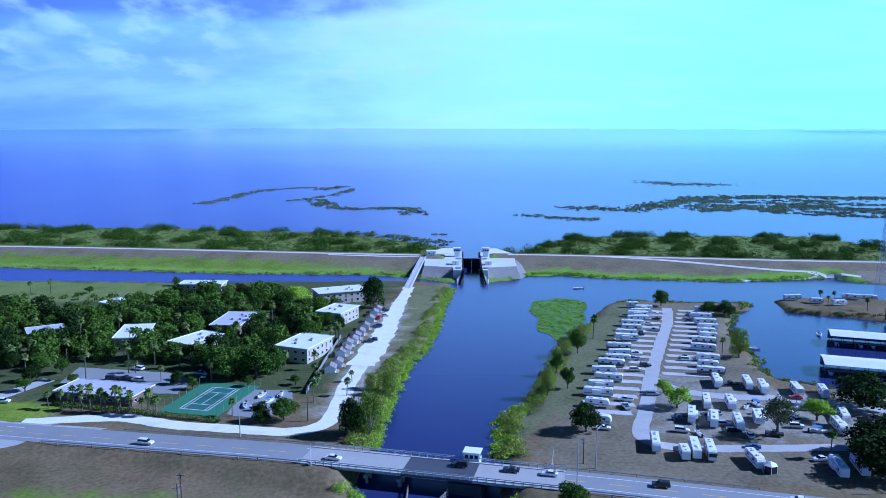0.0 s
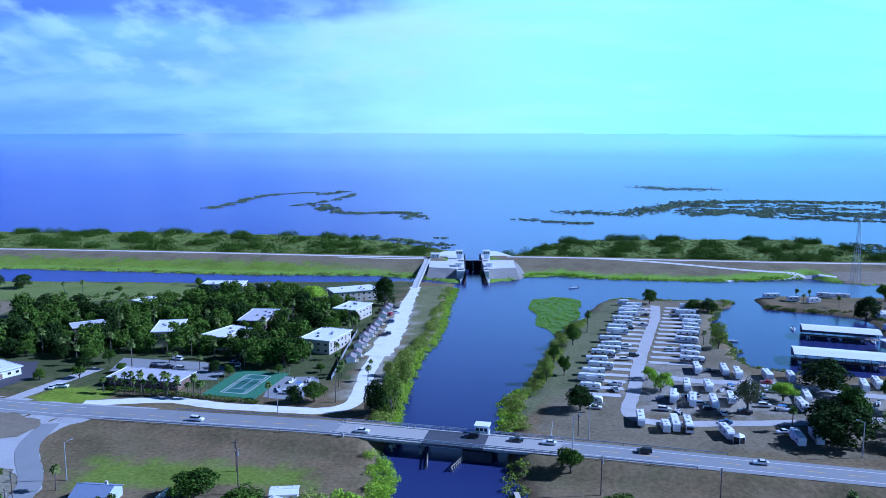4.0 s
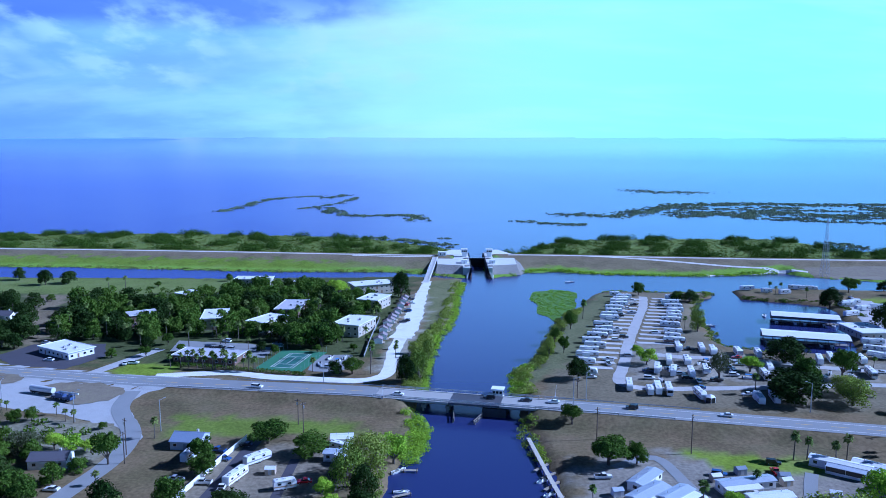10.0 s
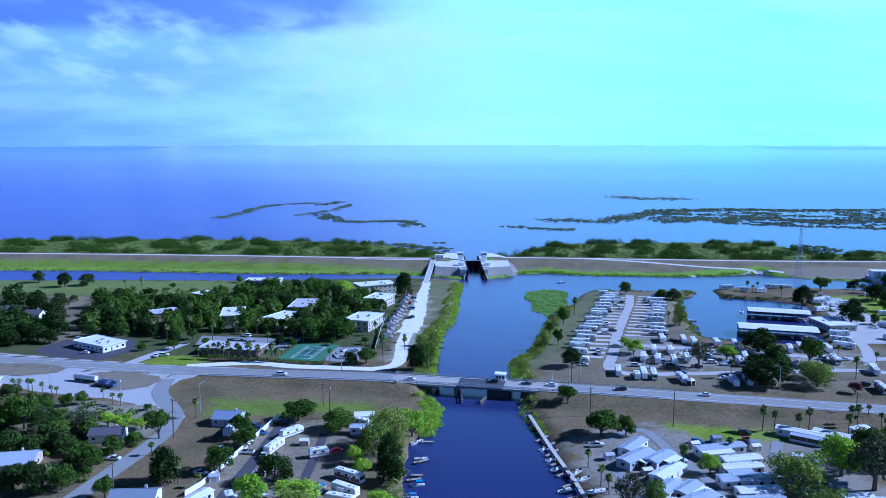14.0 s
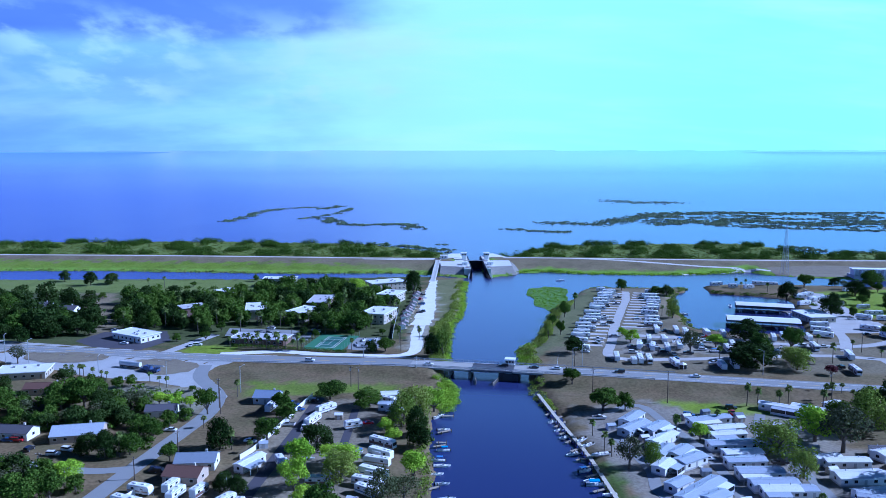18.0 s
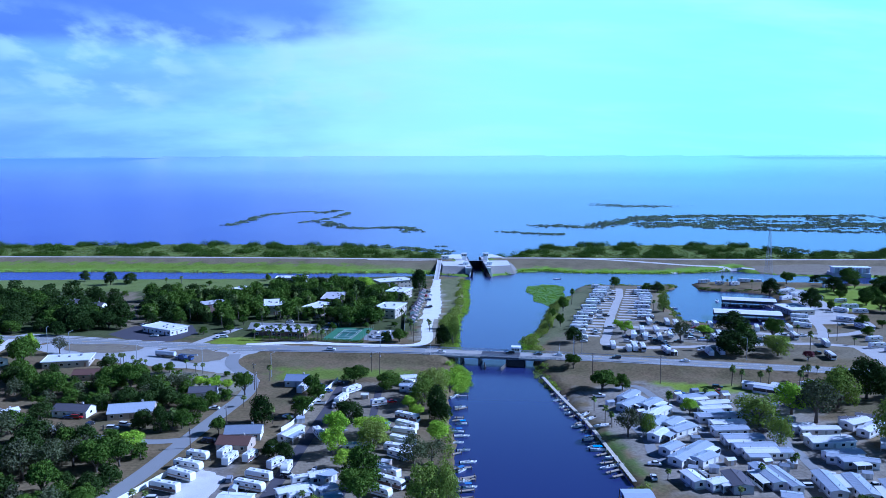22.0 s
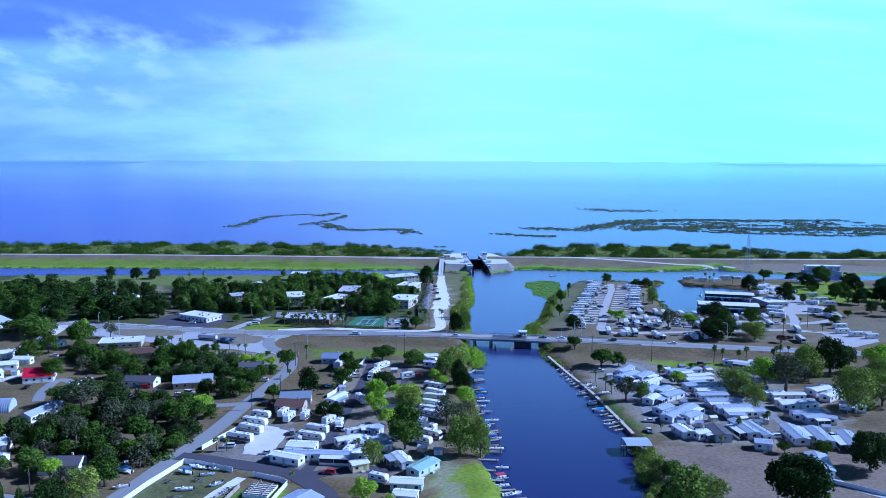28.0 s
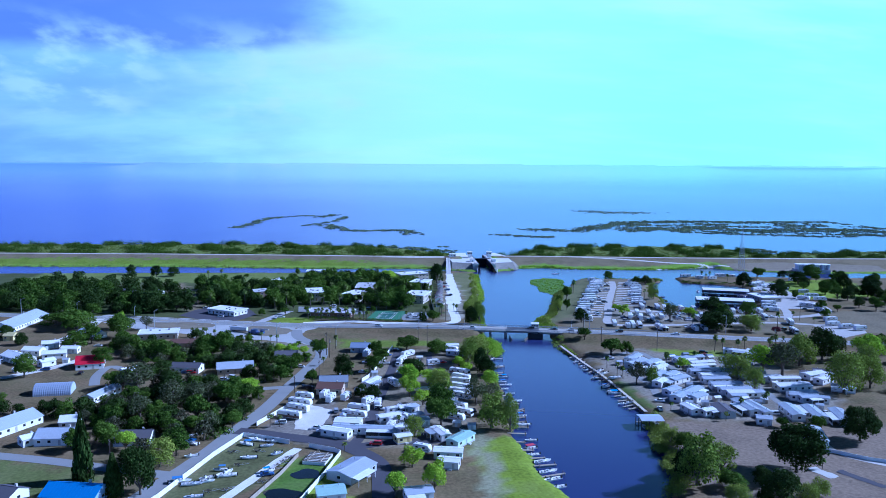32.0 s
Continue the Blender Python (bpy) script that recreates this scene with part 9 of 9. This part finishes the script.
def unfinished_deck():
    ob = thing("unfinished_deck", "unfinished timber deck frame on a white block base", "deck", at(-118.5, -215.3, -14))
    bm = bm_new()
    box(bm, -4.2, -4.6, -0.2, 4.2, 4.6, 1.1)
    part("base", bm, M_WHITE, ob)
    for k in range(7):
        bm = bm_new()
        y = -4.2 + k * 1.4
        box(bm, -4.4, y - 0.12, 1.1, 4.4, y + 0.12, 1.4)
        part("joist", bm, M_WOOD, ob)
    for s in (-1, 1):
        bm = bm_new()
        box(bm, s * 2.5 - 0.15, -4.6, 1.4, s * 2.5 + 0.15, 4.6, 1.6)
        part("beam", bm, M_WOOD, ob)
        bm = bm_new()
        tube(bm, (s * 1.2, 0.5, 1.6), (0, 0.5, 4.2), 0.12, n=4)
        part("brace", bm, M_WOOD, ob)


unfinished_deck()


def build_shed(tone):
    ob = thing("garden_shed", ("small white metal storage shed", "small tan storage shed", "small grey storage shed")[tone] + " beside a mobile home", "shed", group="sheds in the parks")
    c = ((0.70, 0.70, 0.68), (0.45, 0.37, 0.27), (0.30, 0.33, 0.36))[tone]
    bm = bm_new()
    a = [bm.verts.new((-1.6, y, z)) for y, z in ((-1.3, 0), (1.3, 0), (1.3, 2.0), (0, 2.6), (-1.3, 2.0))]
    b = [bm.verts.new((1.6, v.co.y, v.co.z)) for v in a]
    for k in range(5):
        bm.faces.new((a[k], a[(k + 1) % 5], b[(k + 1) % 5], b[k]))
    bm.faces.new(a[::-1])
    bm.faces.new(b)
    part("body", bm, paint("shed_wall_%d" % tone, c, 0.7), ob)
    bm = bm_new()
    gable(bm, 3.2, 2.6, 2.02, 0.62, 0.15, 0.06)
    part("roof", bm, roof_mat("swg"[tone]), ob)
    bm = bm_new()
    window_box(bm, 0, -1.32, 0.95, 1.1, 1.8, "y", 0.03)
    part("door", bm, paint("shed_door", (0.5, 0.5, 0.5)), ob)
    return ob


LANES = [[(-87, -44), (-91, -89), (-97, -141), (-102, -182), (-107, -203)], [(-154, -182), (-133, -190), (-113, -198), (-66, -196)], [(-70, -60), (-73, -140), (-80, -198)],
         [(35, -66), (50, -58), (60, -108), (59, -143), (42, -153), (34, -143), (32, -95)], [(59, -145), (87, -127), (85, -103), (97, -70)], [(88, -120), (86, -160)],
         [(56, 24), (66, 15), (120, 17), (170, 20), (205, 8)], [(73, 84), (96, 63), (120, 61), (160, 45), (200, 40), (232, 60)]]


def park_clutter():
    """Sheds, cars and boats on trailers in the free spots of the parks."""
    rnd = random.Random(12)
    for poly, n, kinds in (([(30, -70), (95, -70), (108, -110), (100, -170), (40, -160), (30, -110)], 26, "ssscb"), ([(-112, -70), (-50, -62), (-52, -195), (-112, -195)], 18, "sscb"),
                           ([(66, 24), (112, 28), (165, 32), (190, 40), (170, 62), (110, 58), (84, 60)], 24, "ccbb"), ([(-300, -20), (-262, -30), (-262, -90), (-310, -90)], 10, "sc")):
        got = 0
        for x, y in scatter_in(poly, 3.5, 7 + n):
            k = rnd.choice(kinds)
            if got >= n or not free(x, y, 1.5) or ground_z(x, y) < 0.8 or any(line_dist(q, np.array([x]), np.array([y]))[0] < 4.2 for q in LANES):
                continue
            got += 1
            if k == "s":
                tone = rnd.randrange(3)
                place(("garden_shed", tone), lambda: build_shed(tone), at(x, y, rnd.choice((0, 90, 12, -20))))
                taken_add(x, y, 1.8)
            elif k == "c":
                cars([(x, y, rnd.choice("wwkgrb"))])
            else:
                boats([(x, y, rnd.choice((60, 80, 100, 170)), rnd.choice((5, 6.2)), rnd.choice("wwbsu"))])


park_clutter()
# trees close to the motel, the court and the yards
trees([(-166, 62, 7, 6, "o"), (-170, 74, 8, 7, "d"), (-163, 84, 7, 6.5, "o"), (-174, 88, 9, 8, "o"), (-152, 70, 5, 5, "o"), (-112, 72, 6, 6, "d"), (-105, 92, 8, 7.5, "o"), (-104, 66, 5, 5.5, "o"),
       (-70, 34, 8, 7, "d"), (-84, 70, 5, 4.5, "o"), (-66, 72, 5, 4.5, "o"), (-182, 60, 6, 5, "o"), (-188, 92, 9, 8, "d"), (-206, 94, 10, 8, "o"), (-224, 92, 9, 8, "d"),
       (-270, 60, 12, 9, "d"), (-285, 72, 12, 9, "d"), (-300, 66, 13, 9, "o"), (-256, 72, 10, 8, "d"), (-318, 76, 13, 9, "d"), (-246, 84, 10, 8, "o")])
palms([(-148, 44.5, 6.5), (-143, 43.5, 7.5), (-139, 43, 6), (-135, 42.5, 7.2), (-131, 41.8, 6.4), (-126, 41, 7.6), (-121, 40, 6.2), (-117, 39.5, 7.0), (-113, 40, 6.0), (-100, 76, 9), (-96, 90, 10),
       (-118, 92, 9), (-130, 96, 10), (-142, 98, 9), (-60, 80, 7), (-62, 92, 8), (-57, 70, 6.5)])
# marina shore and the yards east of the sheds
trees([(223, 184, 12, 9, "d"), (284, 232, 11, 8, "d"), (282, 214, 10, 8, "g"), (275, 173, 9, 9, "d"), (300, 200, 9, 8, "o"), (252, 220, 8, 7, "o"), (236, 116, 7, 7, "o"), (216, 36, 10, 7, "o"),
       (274, 131, 15, 12, "d"), (273, 104, 12, 12, "d"), (263, 72, 10, 9, "d"), (299, 108, 14, 12, "d"), (287, 120, 12, 11, "d"), (238, 58, 7, 6, "o"), (221, 116, 14, 11, "o"), (262, 152, 9, 8, "o"),
       (-116, 100, 9, 9, "o"), (-122, 102, 8, 8.5, "d"), (-108, 131, 9, 9, "o"), (-115, 133, 8, 9, "o"), (-62, 157, 7, 8, "d"), (-69, 160, 8, 9, "o"), (-196, 112, 10, 9, "o"), (-187, 176, 10, 9, "o"), (-156, 107, 7, 7, "o")])
rvs([(213, 24, 10, 9.8, "a"), (206, 9, 8, 9.8, "b"), (210, 0, 5, 9.8, "a"), (216, -6, 5, 8.4, "b"), (232, 178, 12, 9.8, "a"), (240, 186, 10, 8.4, "b"), (236, 168, 14, 9.8, "a"), (248, 172, -10, 9.8, "b"),
     (244, 152, 8, 9.8, "a"), (256, 140, 5, 8.4, "b"), (252, 120, -4, 11, "a"), (250, 104, -8, 9.8, "b")])
junction("frontage_lot", [(205, 14), (228, 14), (216, -14), (188, -30), (193, 10)], M_LANE, "pale worn lot beside the highway", 0.08)
